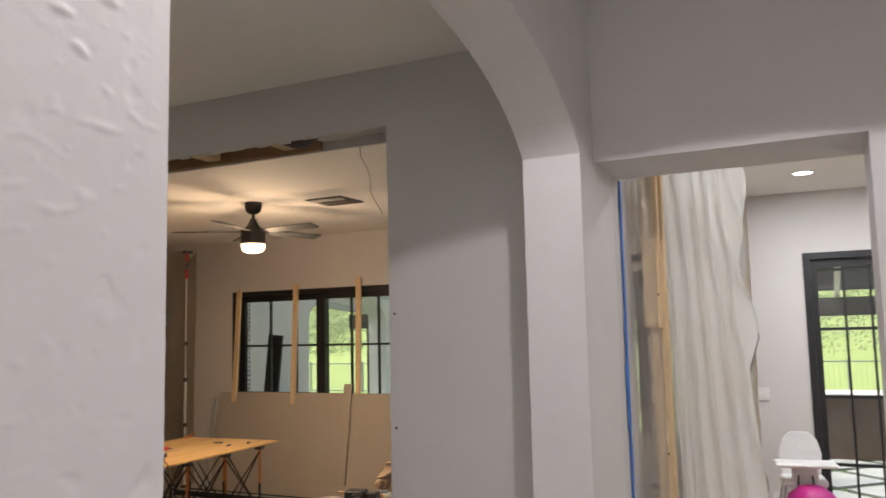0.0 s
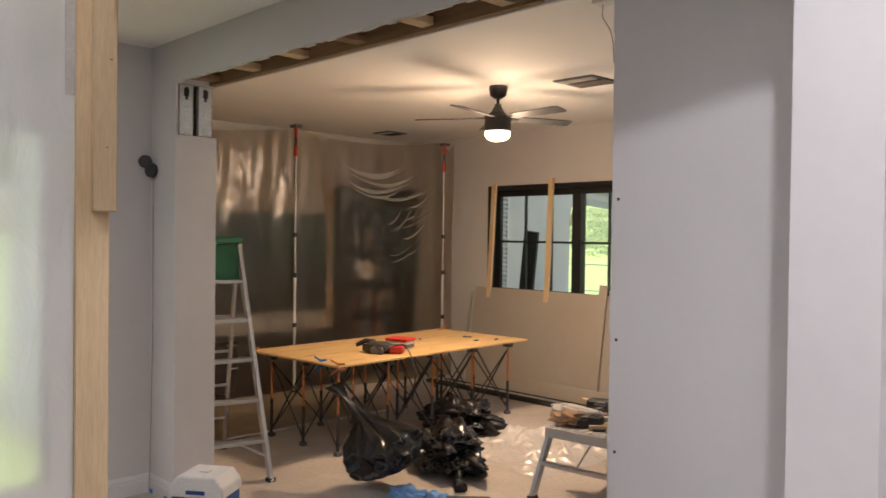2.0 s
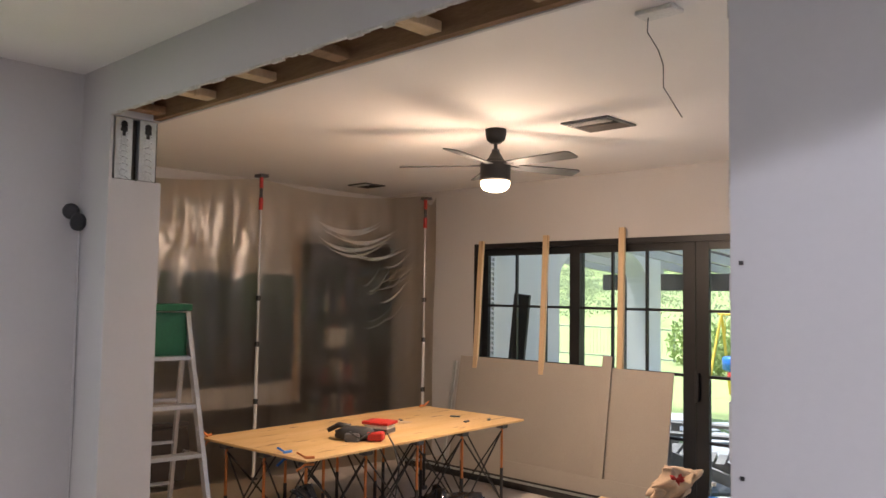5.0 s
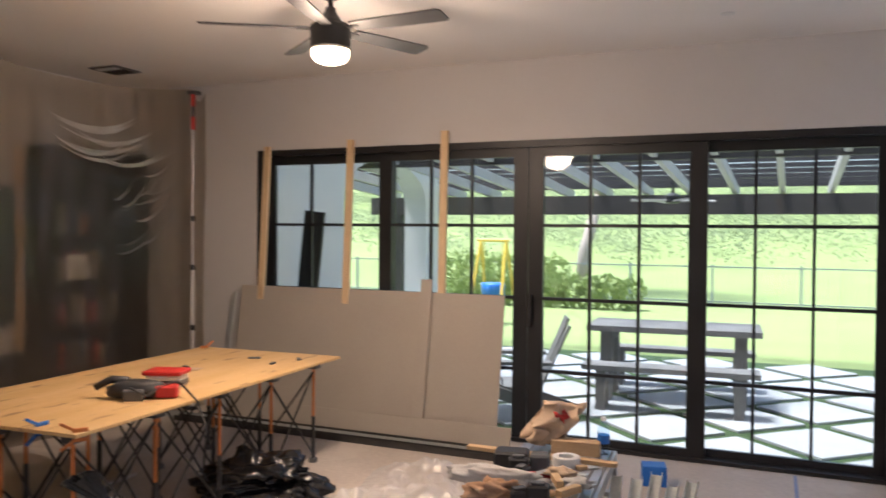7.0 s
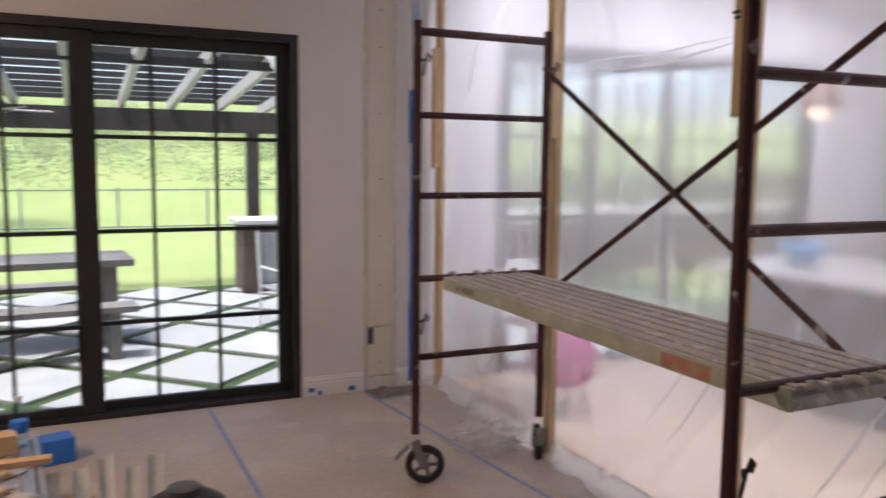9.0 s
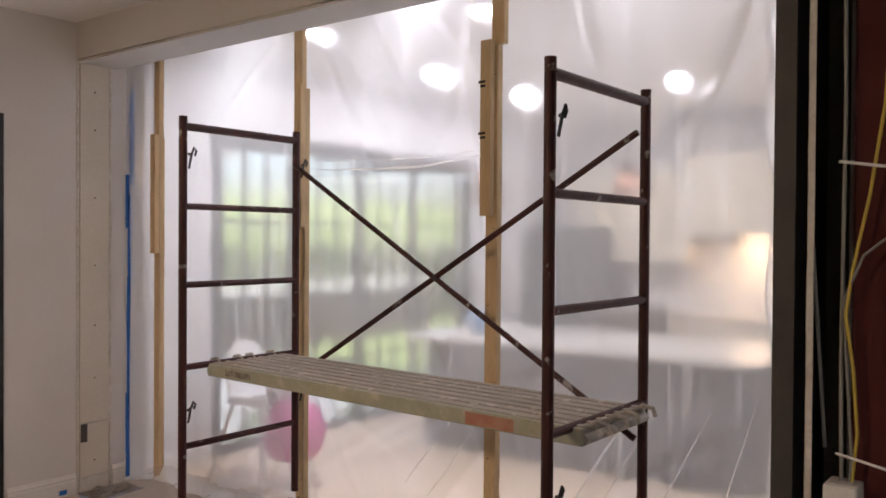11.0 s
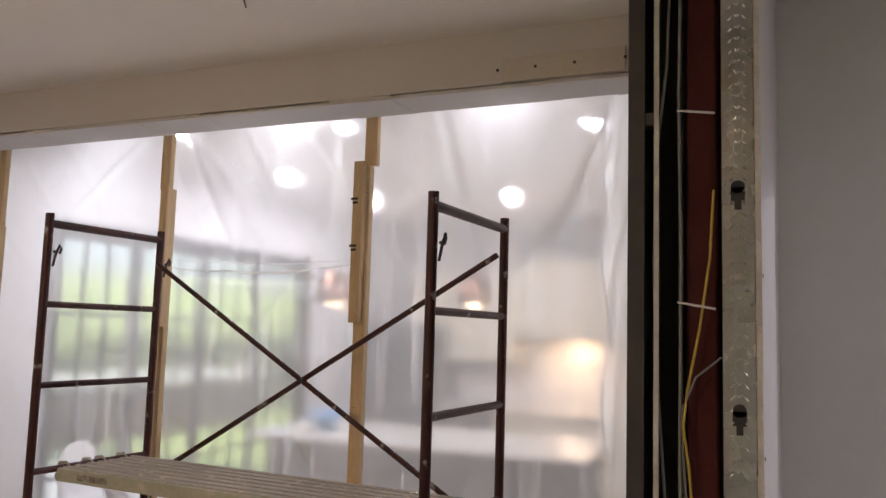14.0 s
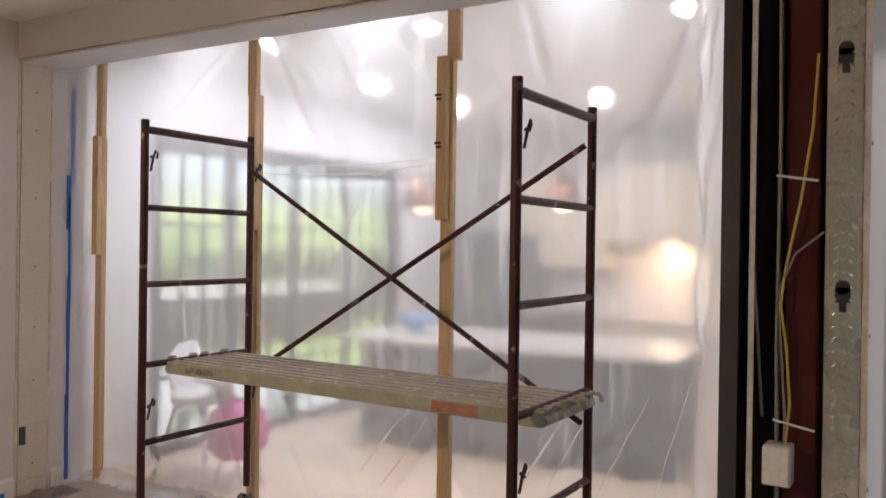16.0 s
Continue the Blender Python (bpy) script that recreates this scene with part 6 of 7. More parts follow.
for z0, z1, x0, w in ((0.04, 0.62, 0.0, 0.028), (0.60, 1.42, 0.006, 0.026), (1.40, 1.98, 0.012, 0.028), (1.75, 2.12, -0.004, 0.026), (2.05, 2.72, 0.028, 0.026)):
    n_ = 6
    bm = bmesh.new()
    for k in range(n_):
        a, b = z0 + (z1 - z0) * k / n_, z0 + (z1 - z0) * (k + 1) / n_
        dx, ex = 0.006 * n3(a * 4, x0, 3), 0.006 * n3(b * 4, x0, 3)
        if k == 0:
            low = [bm.verts.new((x0 + dx + c, d, a)) for c, d in ((-w / 2, -0.004), (w / 2, -0.004), (w / 2, 0.001), (-w / 2, 0.001))]
            bm.faces.new(low)
        high = [bm.verts.new((x0 + ex + c, d, b)) for c, d in ((-w / 2, -0.004), (w / 2, -0.004), (w / 2, 0.001), (-w / 2, 0.001))]
        for e in range(4):
            bm.faces.new((low[e], low[(e + 1) % 4], high[(e + 1) % 4], high[e]))
        low = high
    bm.faces.new(low)
    part("tape", bm, BLUE_TAPE, tp)
fs = thing("floor_film", pose(0, 0, 0), "loose crumpled plastic gathered along the floor", "plastic sheet")


def skirtfilm(u, v):
    y = 6.0 + 3.9 * u
    x = FX - 0.02 - (0.16 + 0.32 * max(0, n3(u * 5, 1, 1)) + 0.30 * u * u) * v
    return (x, y, 0.006 + 0.09 * max(0, n3(x * 8, y * 6, 1)) * math.sin(math.pi * v) + 0.03 * abs(n3(x * 20, y * 16, 6)) + 0.10 * (1 - v) ** 3)


part("film", sheet(120, 20, skirtfilm), FLOOR_FILM, fs, smooth=True)
bc = thing("crumpled_film_ball", pose(0.75, 8.6, 0), "crumpled ball of clear plastic beside a castor", "plastic sheet")
part("film", blob(bmesh.new(), (0, 0, 0.07), (0.16, 0.14, 0.08), 14, 0.8, 4, 2.6), FLOOR_FILM, bc, smooth=True)


def flap(u, v):
    p = Vector((FX + 0.04, 5.44, 0)).lerp(Vector((1.315, 5.86, 0)), u)
    z = 0.02 + (CEIL - 0.03) * v
    fan_out = (u - 0.30 * (1 - v)) / (0.55 + 0.6 * (1 - v))
    w = 0.030 * math.sin(fan_out * 24 + 1.6 * n3(u * 3, v * 2, 1)) * (0.3 + 0.7 * u) + 0.025 * n3(u * 7 - v * 5, v * 2, 5) + 0.012 * n3(fan_out * 22, v * 3, 9)
    d = v - 0.80 + 0.55 * (1 - u)          # swags pulled back from the free edge
    sag = 0.022 * math.sin(d * 26) * math.exp(-((v - 0.66) / 0.16) ** 2) * u * u + 0.015 * n3(u * 2.5, v * 4.5, 8) * u
    return (p.x + w * 0.96 + sag, p.y - w * 0.26, z)


cf = thing("plastic_flap", pose(0, 0, 0), "draped milky plastic curtain on the kitchen side", "plastic curtain")
part("film", sheet(110, 70, flap), film_plastic("draped_film", clear=0.35, blur=0.5, haze=0.55, gloss=0.12, rough=0.6, tint=(0.98, 0.98, 0.96), wrinkle=5, depth=0.35), cf, smooth=True)
part("edge_seam", tube(bmesh.new(), [flap(1.0, k / 24) for k in range(25)], 0.003, 5), GREYPL, cf)
t2 = thing("blue_tape_strip", pose(AX1 + 0.004, HY1 - 0.02, 0), "blue masking tape sealing plastic beside the opening", "tape")
for r_ in ((0.0, 0.004, -0.013, 0.013, 0.05, 1.5), (0.001, 0.006, -0.03, 0.006, 1.46, 1.72), (0.001, 0.0055, -0.018, 0.008, 1.70, 1.9), (0.0, 0.004, -0.01, 0.014, 1.9, 2.46)):
    part("tape", boxes(r_), BLUE_TAPE, t2)
fz = thing("barrier_end_film", pose(0, 0, 0), "thin clear plastic closing the gap beside the wall", "plastic sheet")
part("film", sheet(16, 50, lambda u, v: (AX1 + 0.01 + (FX - AX1) * u + 0.01 * n3(u * 6, v * 5, 3), HY1 - 0.01 + 0.20 * u, 0.01 + (FT - 0.02) * v)), film_plastic("thin_clear_film", clear=0.75, blur=0.25, haze=0.14, gloss=0.07, rough=0.3), fz, smooth=True)

# ---- scaffold ----
SC = surf("maroon_scaffold_tube", (0.072, 0.015, 0.015), (0.036, 0.013, 0.014), 0.42, 0.3, scale=9, fine=50, bump=0.12, spots=((0.36, 0.34, 0.32), 14.0, 0.65))
DECKSIDE = surf("dull_green_rail", (0.46, 0.47, 0.38), (0.36, 0.37, 0.29), 0.6, 0.1, scale=7, fine=50, bump=0.1, spots=((0.5, 0.48, 0.42), 10.0, 0.62))
DECK = surf("plaster_dusted_deck", (0.50, 0.47, 0.43), (0.38, 0.36, 0.33), 0.7, 0.15, scale=8, fine=60, bump=0.2, spots=((0.62, 0.59, 0.54), 16.0, 0.6))
CASTOR = surf("dull_cast_metal", (0.30, 0.29, 0.27), (0.20, 0.19, 0.18), 0.5, 0.6, scale=14, fine=60, bump=0.15)
RUBBER = surf("black_rubber", (0.018, 0.018, 0.018), None, 0.7, scale=9, fine=80, bump=0.1)
XA, XB, YN, YF = 0.157, 0.880, 6.213, 8.318
sc = thing("scaffold", pose(XA, YN, 0), "paint-worn maroon rolling scaffold with crossed braces", "scaffold")
W, Lg = XB - XA, YF - YN
for y in (0.0, Lg):
    fr_ = part("end_frame", bar((0, y, 0.26), (0, y, 2.29), 0.0205, 14), SC, sc)
    part("post", bar((W, y, 0.26), (W, y, 2.29), 0.0205, 14), SC, fr_)
    for z in (2.24, 1.845, 1.455, 1.045, 0.65):
        part("rung", bar((0.012, y, z), (W - 0.012, y, z), 0.0165 if z < 2 else 0.02, 12), SC, fr_)
    for x in (0.0, W):
        for z in (2.10, 0.84):
            if x > 0 and y < 1:
                continue
            part("brace_lock", tube(bmesh.new(), [(x + 0.02, y - 0.02, z - 0.07), (x + 0.028, y - 0.03, z), (x + 0.04, y - 0.035, z + 0.035), (x + 0.055, y - 0.03, z + 0.02), (x + 0.05, y - 0.025, z - 0.005)], 0.006, 8), DARKSTEEL, fr_)
            part("lock_pin", bar((x, y - 0.05, z), (x + 0.03, y - 0.02, z), 0.007, 8), DARKSTEEL, fr_)
for a, b in (((W, Lg - 0.02, 2.10), (W, 0.02, 0.90)), ((W, 0.02, 2.12), (W, Lg - 0.02, 0.90))):
    part("cross_brace", bar(Vector(a) - Vector((0.03, 0, 0)), Vector(b) - Vector((0.03, 0, 0)), 0.0135, 12), SC, sc)
part("brace_rivet", bar((W - 0.052, Lg / 2, 1.505), (W - 0.01, Lg / 2, 1.505), 0.012, 10), DARKSTEEL, sc)
for x in (0.0, W):
    for y in (0.0, Lg):
        a = 20 if y < 1 else (-20 if x < 0.1 else 65)
        m = pose(x, y, 0, 0, 0, a)
        bm = tube(bmesh.new(), [(0, 0, 0.20), (0, 0, 0.30)], 0.026, 12)
        c = part("castor_fork", bm, CASTOR, sc)
        for q in (-0.028, 0.028):
            part("fork_side", plank(bmesh.new(), m @ Vector((0.0, q, 0.21)), m @ Vector((0.05, q, 0.09)), 0.006, 0.045, (0, 0, 1)), CASTOR, c)
        part("brake", plank(bmesh.new(), m @ Vector((-0.03, 0, 0.20)), m @ Vector((-0.10, 0, 0.13)), 0.04, 0.012), CASTOR, c)
        rim = lathe([(0.008, -0.022), (0.024, -0.020), (0.024, 0.020), (0.008, 0.022)], 16)
        for k in range(5):
            plank(rim, (0.02 * math.cos(k * 1.2566), 0.02 * math.sin(k * 1.2566), 0), (0.072 * math.cos(k * 1.2566), 0.072 * math.sin(k * 1.2566), 0), 0.018, 0.012)
        tyre = ring_body([(0.066, -0.017), (0.092, -0.017), (0.099, -0.008), (0.099, 0.008), (0.092, 0.017), (0.066, 0.017)], 28)
        mm = m @ pose(0.05, 0, 0.10, 90, 0, 0)
        for b_ in (rim, tyre):
            bmesh.ops.transform(b_, matrix=mm, verts=b_.verts)
        part("tyre", tyre, RUBBER, c)
        part("rim", rim, CASTOR, c)
dk = thing("scaffold_deck", pose(0.305, 6.16, 1.0), "dusty ribbed aluminium plank resting on the scaffold", "scaffold plank")
DW, DLn = 0.48, 2.15
part("side_rail", boxes((-0.008, 0.014, 0, DLn, -0.012, 0.05)), DECKSIDE, dk, bevel=0.004)
part("side_rail", boxes((DW - 0.014, DW + 0.008, 0, DLn, -0.012, 0.05)), DECKSIDE, dk, bevel=0.004)
part("red_label", boxes((-0.0095, -0.0078, 0.28, 0.50, -0.006, 0.04)), surf("faded_red_label", (0.38, 0.13, 0.08), (0.48, 0.30, 0.22), 0.7, scale=18, fine=60, bump=0.0), dk)
part("plain_label", boxes((-0.0095, -0.0078, DLn - 0.35, DLn - 0.15, 0.004, 0.034)), surf("scuffed_label", (0.45, 0.43, 0.38), (0.12, 0.11, 0.09), 0.7, scale=40, fine=90, bump=0.0), dk)
nr = 13
for i in range(nr):
    x0 = 0.014 + (DW - 0.028) * i / nr
    part("deck_rib", boxes((x0 + 0.004, x0 + (DW - 0.028) / nr - 0.004, 0.01, DLn - 0.01, 0.03, 0.054 - 0.004 * (i % 2))), DECK, dk, bevel=0.002)
part("deck_skin", boxes((0.014, DW - 0.014, 0.01, DLn - 0.01, 0.024, 0.036)), DECK, dk)
for y, s_ in ((0.0, -1), (DLn, 1)):
    part("end_bar", bar((-0.0, y, 0.01), (DW, y, 0.01), 0.018, 12), DECK, dk)
    for x in (0.06, 0.20, DW - 0.20, DW - 0.06):
        part("hook", tube(bmesh.new(), [(x, y - s_ * 0.03, 0.03), (x, y + s_ * 0.02, 0.066), (x, y + s_ * 0.06, 0.06), (x, y + s_ * 0.07, 0.03)], 0.009, 8), DECK, dk)

# broken concrete where the removed wall stood
rub = thing("rubble_strip", pose(0.60, 9.86, 0), "dark broken concrete crumbs at the wall foot", "rubble")
rng = random.Random(14)
RUBBLE = surf("broken_concrete", (0.20, 0.175, 0.15), (0.10, 0.085, 0.075), 0.9, scale=12, fine=60, bump=0.5, vary=0.3)
for k in range(34):
    w = rng.uniform(0.012, 0.035)
    chip = blob(bmesh.new(), (0, 0, w * 0.35), (w, w * 0.8, w * 0.4), k, 0.5, 1)
    part("chip", chip, RUBBLE, rub).matrix_basis = pose(rng.uniform(-0.13, 0.17), rng.uniform(-0.10, 0.10), 0.001, 0, 0, rng.uniform(0, 180))
part("bed", sheet(20, 16, lambda u, v: (-0.15 + 0.34 * u + 0.02 * n3(u * 4, v * 4, 1), -0.12 + 0.24 * v + 0.02 * n3(u * 5, v * 5, 6), 0.003 + 0.006 * abs(n3(u * 9, v * 9, 3)))), RUBBLE, rub)

# blue layout lines on the slab
ln = thing("layout_line", pose(0, 0, 0), "blue snapped chalk lines on the floor slab", "chalk line")
for a, b in (((-0.62, 9.95), (-0.55, 6.2)), ((0.44, 9.93), (0.92, 6.0)), ((0.46, 9.72), (0.80, 9.78))):
    part("line", plank(bmesh.new(), (*a, 0.0025), (*b, 0.0025), 0.022, 0.003), CHALK, ln)

# ---- hall ----
hs = thing("barrier_post", pose(-0.845, 3.507, 0, 0, 0, -12), "spliced pine post holding the hall plastic", "stud")
part("post", boxes((-0.03, 0.012, -0.045, 0.045, 0, 2.95)), PINE, hs, bevel=0.003)
part("splice", boxes((0.014, 0.052, -0.006, 0.058, 1.87, CEIL - 0.002)), PINE, hs, bevel=0.003)
for k, z in enumerate((2.56, 2.54, 2.52)):
    part("stamp_bar", boxes((0.0515, 0.0535, 0.005, 0.06 - 0.012 * k, z, z + 0.01)), BLACKPL, hs)
for y, z in ((0.03, 2.05), (0.04, 2.3), (0.02, 2.66), (0.05, 2.86)):
    part("nail", lathe([(0.004, 0), (0.004, 0.002)], 8, at=(0.053, y, z)), DARKSTEEL, hs)



def hallfilm(u, v):
    y = 3.515 - 2.6 * u
    z = 0.01 + (CEIL - 0.02) * v
    return (-0.875 + 0.02 * n3(y * 2.5, z * 0.8, 3) + 0.012 * n3(y * 9, z * 1.4, 6) - 0.02 * max(0, 0.2 - v) * 3 * n3(y * 6, z * 4, 1), y, z)


hfm = thing("hall_barrier", pose(0, 0, 0), "milky plastic dust barrier taped beside the hall post", "plastic barrier")
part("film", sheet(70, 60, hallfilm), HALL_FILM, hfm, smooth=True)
for u0, v0, u1, v1, wd in ((0.01, 0.17, 0.10, 0.04, 0.012), (0.01, 0.165, 0.06, 0.02, 0.008), (0.01, 0.18, 0.13, 0.10, 0.006)):
    part("fold", sheet(10, 1, lambda a, b: tuple(Vector(hallfilm(u0 + (u1 - u0) * a, v0 + (v1 - v0) * a)) + Vector((0.006 + 0.006 * b, wd * (b - 0.5) * math.sin(math.pi * a), 0)))), DRAPE, hfm)
part("tape", boxes((-0.872, -0.868, 3.44, 3.47, 2.2, 3.0)), CLOTH, hfm)
sn = thing("wall_sensor", pose(-3.86, S0, 2.27), "black wall sensor with a thin hanging cord", "sensor")
part("body", lathe([(0.035, -0.02), (0.05, -0.012), (0.05, 0.012), (0.035, 0.02)], 20), BLACKPL, sn, smooth=False).matrix_basis = pose(0.03, -0.03, -0.03, 90, 0, 20)
part("head", lathe([(0.03, -0.02), (0.045, -0.01), (0.045, 0.012), (0.03, 0.02)], 20), BLACKPL, sn).matrix_basis = pose(-0.02, -0.05, 0.03, 90, 0, 60)
part("cord", tube(bmesh.new(), [(0.02, -0.012, -0.05), (0.015, -0.008, -0.6), (0.02, -0.008, -1.2), (0.01, -0.02, -2.25)], 0.0025, 6), GREYCAB, sn)
ck = thing("drinks_cooler", pose(-2.95, 4.98, 0, 0, 0, 35), "small blue and white hard plastic drinks cooler", "cooler")
part("body", boxes((-0.165, 0.165, -0.125, 0.125, 0, 0.24)), surf("cooler_blue", (0.02, 0.10, 0.36), None, 0.4, scale=5, fine=60, bump=0.03), ck, bevel=0.012)
bm = bmesh.new()
rows = [(-0.175, 0.24), (-0.17, 0.30), (-0.12, 0.365), (0.12, 0.365), (0.17, 0.30), (0.175, 0.24)]
fa, fb = [bm.verts.new((x, -0.133, z)) for x, z in rows], [bm.verts.new((x, 0.133, z)) for x, z in rows]
for k in range(len(rows)):
    bm.faces.new((fa[k], fa[(k + 1) % len(rows)], fb[(k + 1) % len(rows)], fb[k]))
bm.faces.new(fa)
bm.faces.new(fb[::-1])
part("lid", bm, WHITEPL, ck, "white peaked lid", bevel=0.008)
part("name_bar", boxes((-0.06, 0.06, -0.1365, -0.133, 0.262, 0.285)), surf("navy_mark", (0.02, 0.06, 0.25), None, 0.5, scale=5, fine=60, bump=0.0), ck)
part("lid_button", boxes((-0.03, 0.03, -0.03, 0.03, 0.364, 0.372)), WHITEPL, ck, bevel=0.003)

# screw heads along the cut wall edge
for z in (0.55, 1.05, 1.45, 1.95):
    q = thing("drywall_screw", pose(OPR + 0.025, S0, z), "dark drywall screw head in the wall edge", "screw", "drywall screws")
    part("head", boxes((-0.005, 0.005, -0.002, 0.0, -0.005, 0.005)), DARKSTEEL, q)

# ---- kitchen ----
CABGREY = surf("dark_island_paint", (0.035, 0.037, 0.042), (0.05, 0.052, 0.056), 0.45, scale=3, fine=60, bump=0.05)
QUARTZ = surf("pale_quartz", (0.56, 0.53, 0.49), (0.50, 0.48, 0.44), 0.25, scale=2, fine=30, bump=0.0)
CREAM = surf("cream_cabinet_paint", (0.70, 0.62, 0.48), (0.64, 0.56, 0.43), 0.45, scale=3, fine=60, bump=0.03)
COPPER = surf("copper_pendant", (0.30, 0.14, 0.085), (0.24, 0.11, 0.07), 0.3, 0.9, scale=5, fine=60, bump=0.03)
isl = thing("kitchen_island", pose(3.37, 7.57, 0, 0, 0, 6), "dark painted kitchen island with pale stone top", "kitchen island")
part("body", boxes((-0.42, 0.5, -1.05, 1.55, 0.08, 0.88)), CABGREY, isl)
part("plinth", boxes((-0.36, 0.45, -1.0, 1.5, 0, 0.08)), BLACKPL, isl)
part("countertop", boxes((-0.56, 0.56, -1.12, 1.64, 0.88, 0.925)), QUARTZ, isl, bevel=0.006)
for k in range(4):
    part("panel", boxes((-0.436, -0.42, -1.0 + k * 0.63, -0.40 + k * 0.63, 0.14, 0.84)), CABGREY, isl, bevel=0.004)
bl_ = thing("blue_bowl", pose(3.10, 8.70, 0.925), "blue glazed bowl on the island top", "bowl")
part("bowl", lathe([(0.05, 0), (0.07, 0.01), (0.15, 0.14), (0.16, 0.155), (0.15, 0.155), (0.06, 0.03)], 24), surf("light_blue_glaze", (0.12, 0.36, 0.66), None, 0.25, scale=5, fine=60, bump=0.0), bl_, smooth=True)
for y in (7.42, 8.74):
    p = thing("pendant_lamp", pose(3.2, y, CEIL), "copper dome pendant lamp over the island", "pendant lamp", "island pendants")
    part("cord", bar((0, 0, 0), (0, 0, -0.82), 0.005, 6), BLACKPL, p)
    part("shade", lathe([(0.16, -1.10), (0.165, -1.09), (0.15, -0.98), (0.10, -0.86), (0.03, -0.82)], 28), COPPER, p, smooth=True)
    part("bulb", lathe([(0.02, -1.12), (0.06, -1.11), (0.06, -1.09)], 16), LIT, p).visible_shadow = False
KFLOOR = surf("tan_wood_floor", (0.72, 0.55, 0.40), (0.64, 0.48, 0.34), 0.4, scale=1.5, fine=30, bump=0.05, stretch=(6, 0.6, 1))
struct("floor_kitchen", boxes((1.14, EAST, HY1, NORTH, 0.0005, 0.012)), KFLOOR, "tan wood floor of the kitchen", category="floor")
dt = thing("dining_table", pose(5.0, 8.95, 0), "dark dining table near the kitchen door", "table")
part("tabletop", boxes((-0.8, 0.8, -0.42, 0.42, 0.71, 0.75)), DARKCAB, dt, bevel=0.006)
for sx in (-0.7, 0.7):
    for sy in (-0.34, 0.34):
        part("leg", boxes((sx - 0.04, sx + 0.04, sy - 0.04, sy + 0.04, 0, 0.71)), DARKCAB, dt)
for sx in (-0.45, 0.1, 0.6):
    dc = thing("dining_chair", pose(5.0 + sx, 8.42, 0), "dark high-backed dining chair at the table", "chair", "dining chairs")
    part("seat", boxes((-0.22, 0.22, -0.05, 0.38, 0.43, 0.48)), DARKCAB, dc, bevel=0.01)
    part("backrest", boxes((-0.22, 0.22, -0.10, -0.05, 0.48, 1.0)), DARKCAB, dc, bevel=0.01)
    for lx in (-0.19, 0.19):
        for ly in (-0.07, 0.34):
            part("leg", boxes((lx - 0.02, lx + 0.02, ly - 0.02, ly + 0.02, 0, 0.43)), DARKCAB, dc)
wc = thing("wall_cabinet_run", pose(EAST, 7.5, 0), "run of pale kitchen cabinets along the wall", "kitchen cabinets")
for k in range(6):
    y = -2.1 + k * 0.7
    part("base_cabinet", boxes((-0.62, -0.02, y, y + 0.695, 0, 0.88)), CREAM, wc)
    if k not in (2, 3):
        part("upper_cabinet", boxes((-0.36, -0.02, y, y + 0.695, 1.45, 2.5)), CREAM, wc)
part("worktop", boxes((-0.65, -0.02, -2.12, 2.12, 0.88, 0.92)), QUARTZ, wc)
# cream panel and lamp added for a warm bright patch of unknown source
part("hood", boxes((-0.5, -0.02, -0.68, 0.68, 1.75, 2.6)), CREAM, wc)
lamp("warm_glow_lamp", "AREA", (EAST - 0.3, 7.5, 1.74), 5, (1.0, 0.72, 0.42), 0.3)
fg = thing("refrigerator", pose(5.9, 9.45, 0), "tall dark refrigerator beside the kitchen cabinets", "refrigerator")
part("body", boxes((-0.45, 0.45, -0.35, 0.45, 0.03, 1.85)), CABGREY, fg, bevel=0.01)
part("door", boxes((-0.44, -0.01, -0.39, -0.355, 0.06, 1.83)), CABGREY, fg, bevel=0.006)
part("door", boxes((0.01, 0.44, -0.39, -0.355, 0.06, 1.83)), CABGREY, fg, bevel=0.006)
hc = thing("high_chair", pose(1.36, 9.25, 0, 0, 0, 8), "white plastic high chair with thin metal legs", "high chair")
for sx in (-1, 1):
    for sy in (-1, 1):
        part("leg", bar((sx * 0.14, sy * 0.12, 0.58), (sx * 0.25, sy * 0.25, 0), 0.012, 8), ALU, hc)
part("seat", boxes((-0.17, 0.17, -0.14, 0.16, 0.56, 0.62)), WHITEPL, hc, bevel=0.015)
bm = bmesh.new()
o_ = [(-0.15, 0.60), (-0.17, 0.78), (-0.14, 0.90), (-0.07, 0.965), (0.07, 0.965), (0.14, 0.90), (0.17, 0.78), (0.15, 0.60)]
fa, fb = [bm.verts.new((x, 0.14 + (z - 0.6) * 0.08, z)) for x, z in o_], [bm.verts.new((x, 0.165 + (z - 0.6) * 0.08, z)) for x, z in o_]
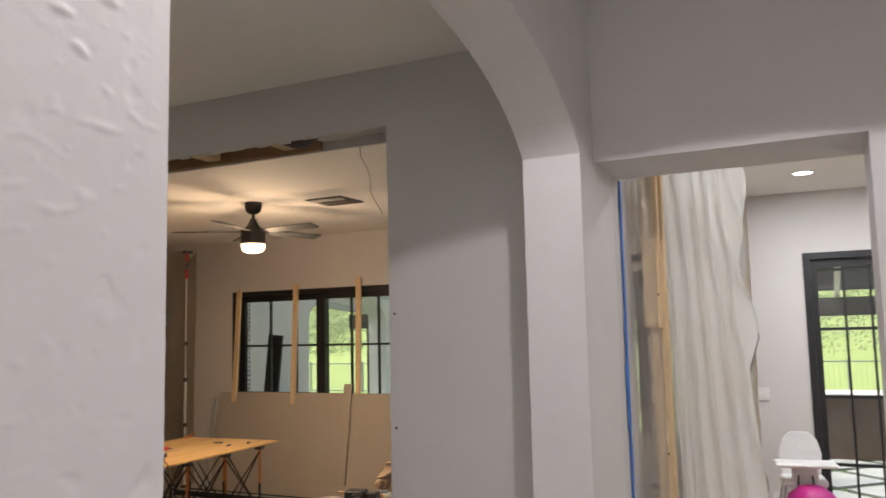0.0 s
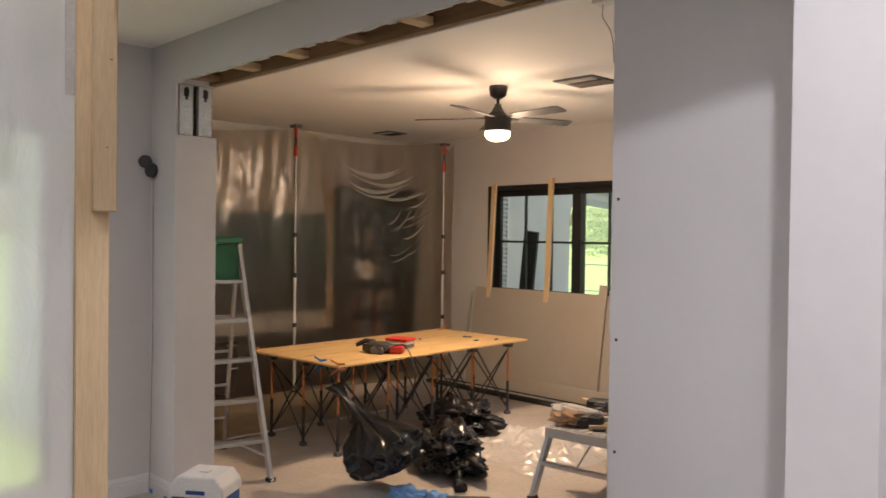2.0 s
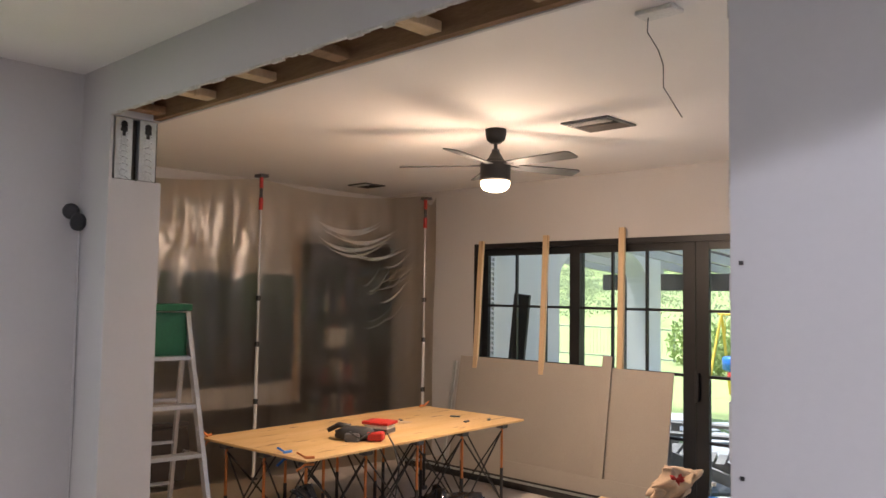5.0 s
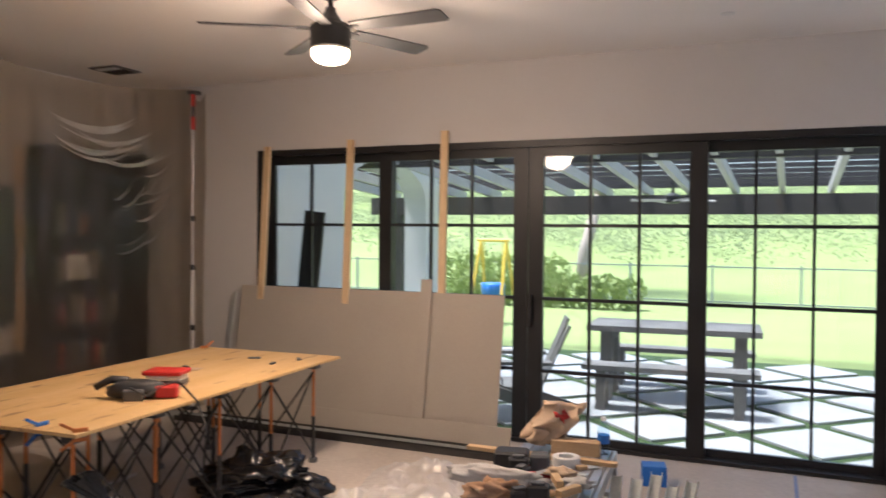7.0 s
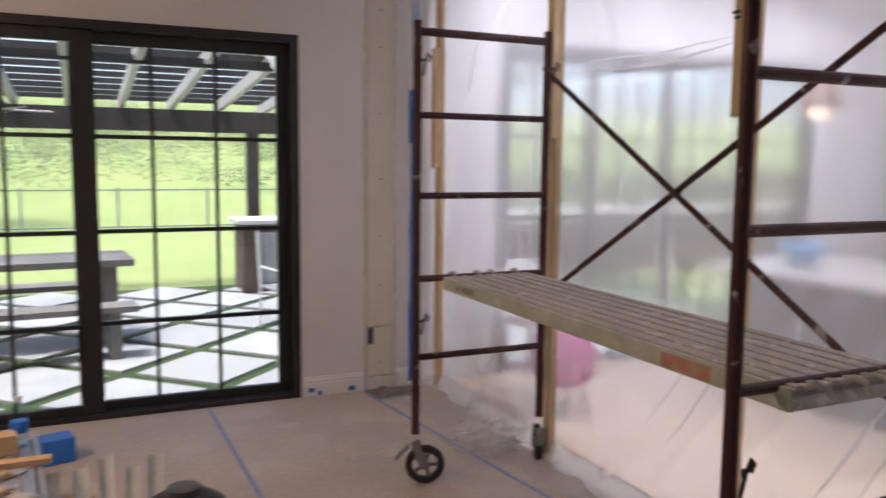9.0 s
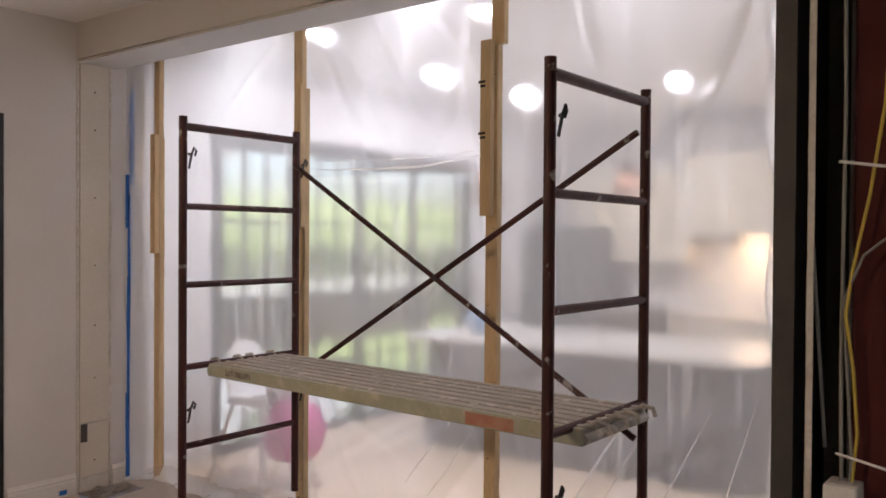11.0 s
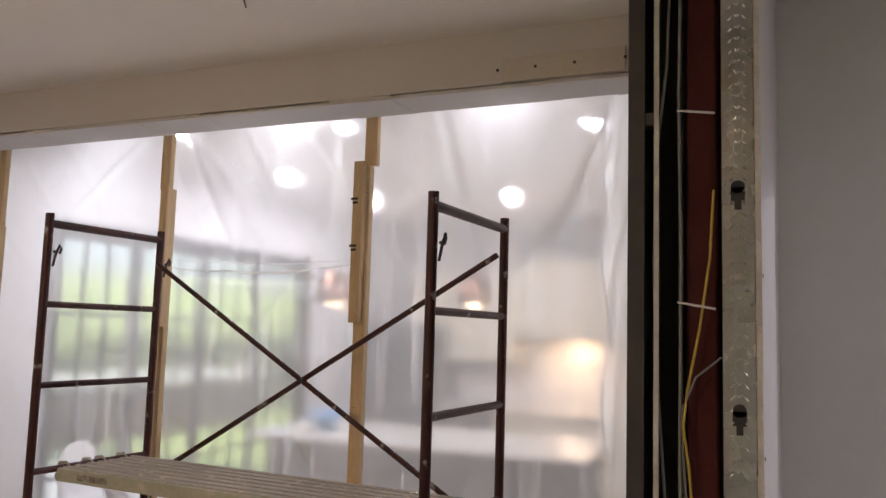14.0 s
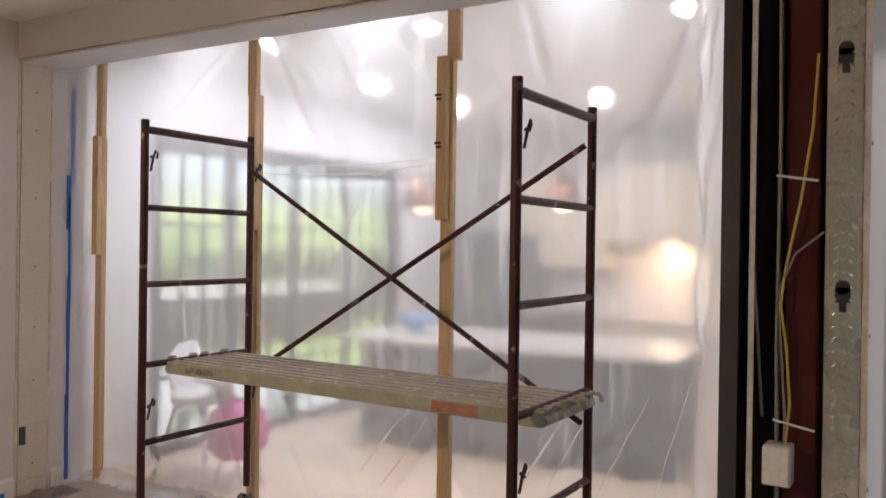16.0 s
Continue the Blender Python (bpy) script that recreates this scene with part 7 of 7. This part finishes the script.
for k in range(len(o_)):
    bm.faces.new((fa[k], fa[(k + 1) % len(o_)], fb[(k + 1) % len(o_)], fb[k]))
bm.faces.new(fa)
bm.faces.new(fb[::-1])
part("backrest", bm, WHITEPL, hc, bevel=0.006)
part("tray", boxes((-0.23, 0.23, -0.32, -0.08, 0.74, 0.775)), WHITEPL, hc, bevel=0.012)
part("front_guard", boxes((-0.10, 0.10, -0.15, -0.12, 0.60, 0.74)), WHITEPL, hc, bevel=0.01)
for sx in (-0.05, 0.05):
    part("strap", tube(bmesh.new(), [(sx, -0.155, 0.66), (sx * 1.3, -0.17, 0.52), (sx * 0.8, -0.165, 0.40)], 0.008, 6), BLACKPL, hc)
mg = thing("child_seat", pose(1.42, 9.0, 0), "bright magenta moulded plastic toddler seat", "child seat")
part("shell", lathe([(0.05, 0.20), (0.15, 0.215), (0.20, 0.29), (0.205, 0.40), (0.17, 0.53), (0.09, 0.595), (0.02, 0.605)], 24), surf("magenta_plastic", (0.52, 0.02, 0.22), None, 0.4, scale=5, fine=60, bump=0.03), mg, smooth=True)
for k in range(4):
    a = math.pi / 4 + k * math.pi / 2
    part("leg", bar((0.09 * math.cos(a), 0.09 * math.sin(a), 0.22), (0.17 * math.cos(a), 0.17 * math.sin(a), 0), 0.012, 8), ALU, mg)
sw = thing("light_switch", pose(1.03, NORTH, 1.23), "white double light switch plate on the wall", "switch")
part("plate", boxes((-0.06, 0.06, -0.008, 0, -0.06, 0.06)), WHITEPL, sw, bevel=0.002)
for x in (-0.025, 0.025):
    part("rocker", boxes((x - 0.016, x + 0.016, -0.012, -0.008, -0.033, 0.033)), WHITEPL, sw, bevel=0.002)
for x, y, z in ((AX1 + 0.002, 4.98, 1.0), (1.1, NORTH - 0.002, 0.3)):
    ol = thing("wall_outlet", pose(x, y, z), "white wall outlet plate beside the plastic", "outlet", "wall outlets")
    part("plate", boxes((-0.004, 0.006, -0.035, 0.035, -0.058, 0.058)) if x < 1 else boxes((-0.035, 0.035, -0.006, 0.002, -0.058, 0.058)), WHITEPL, ol, bevel=0.002)
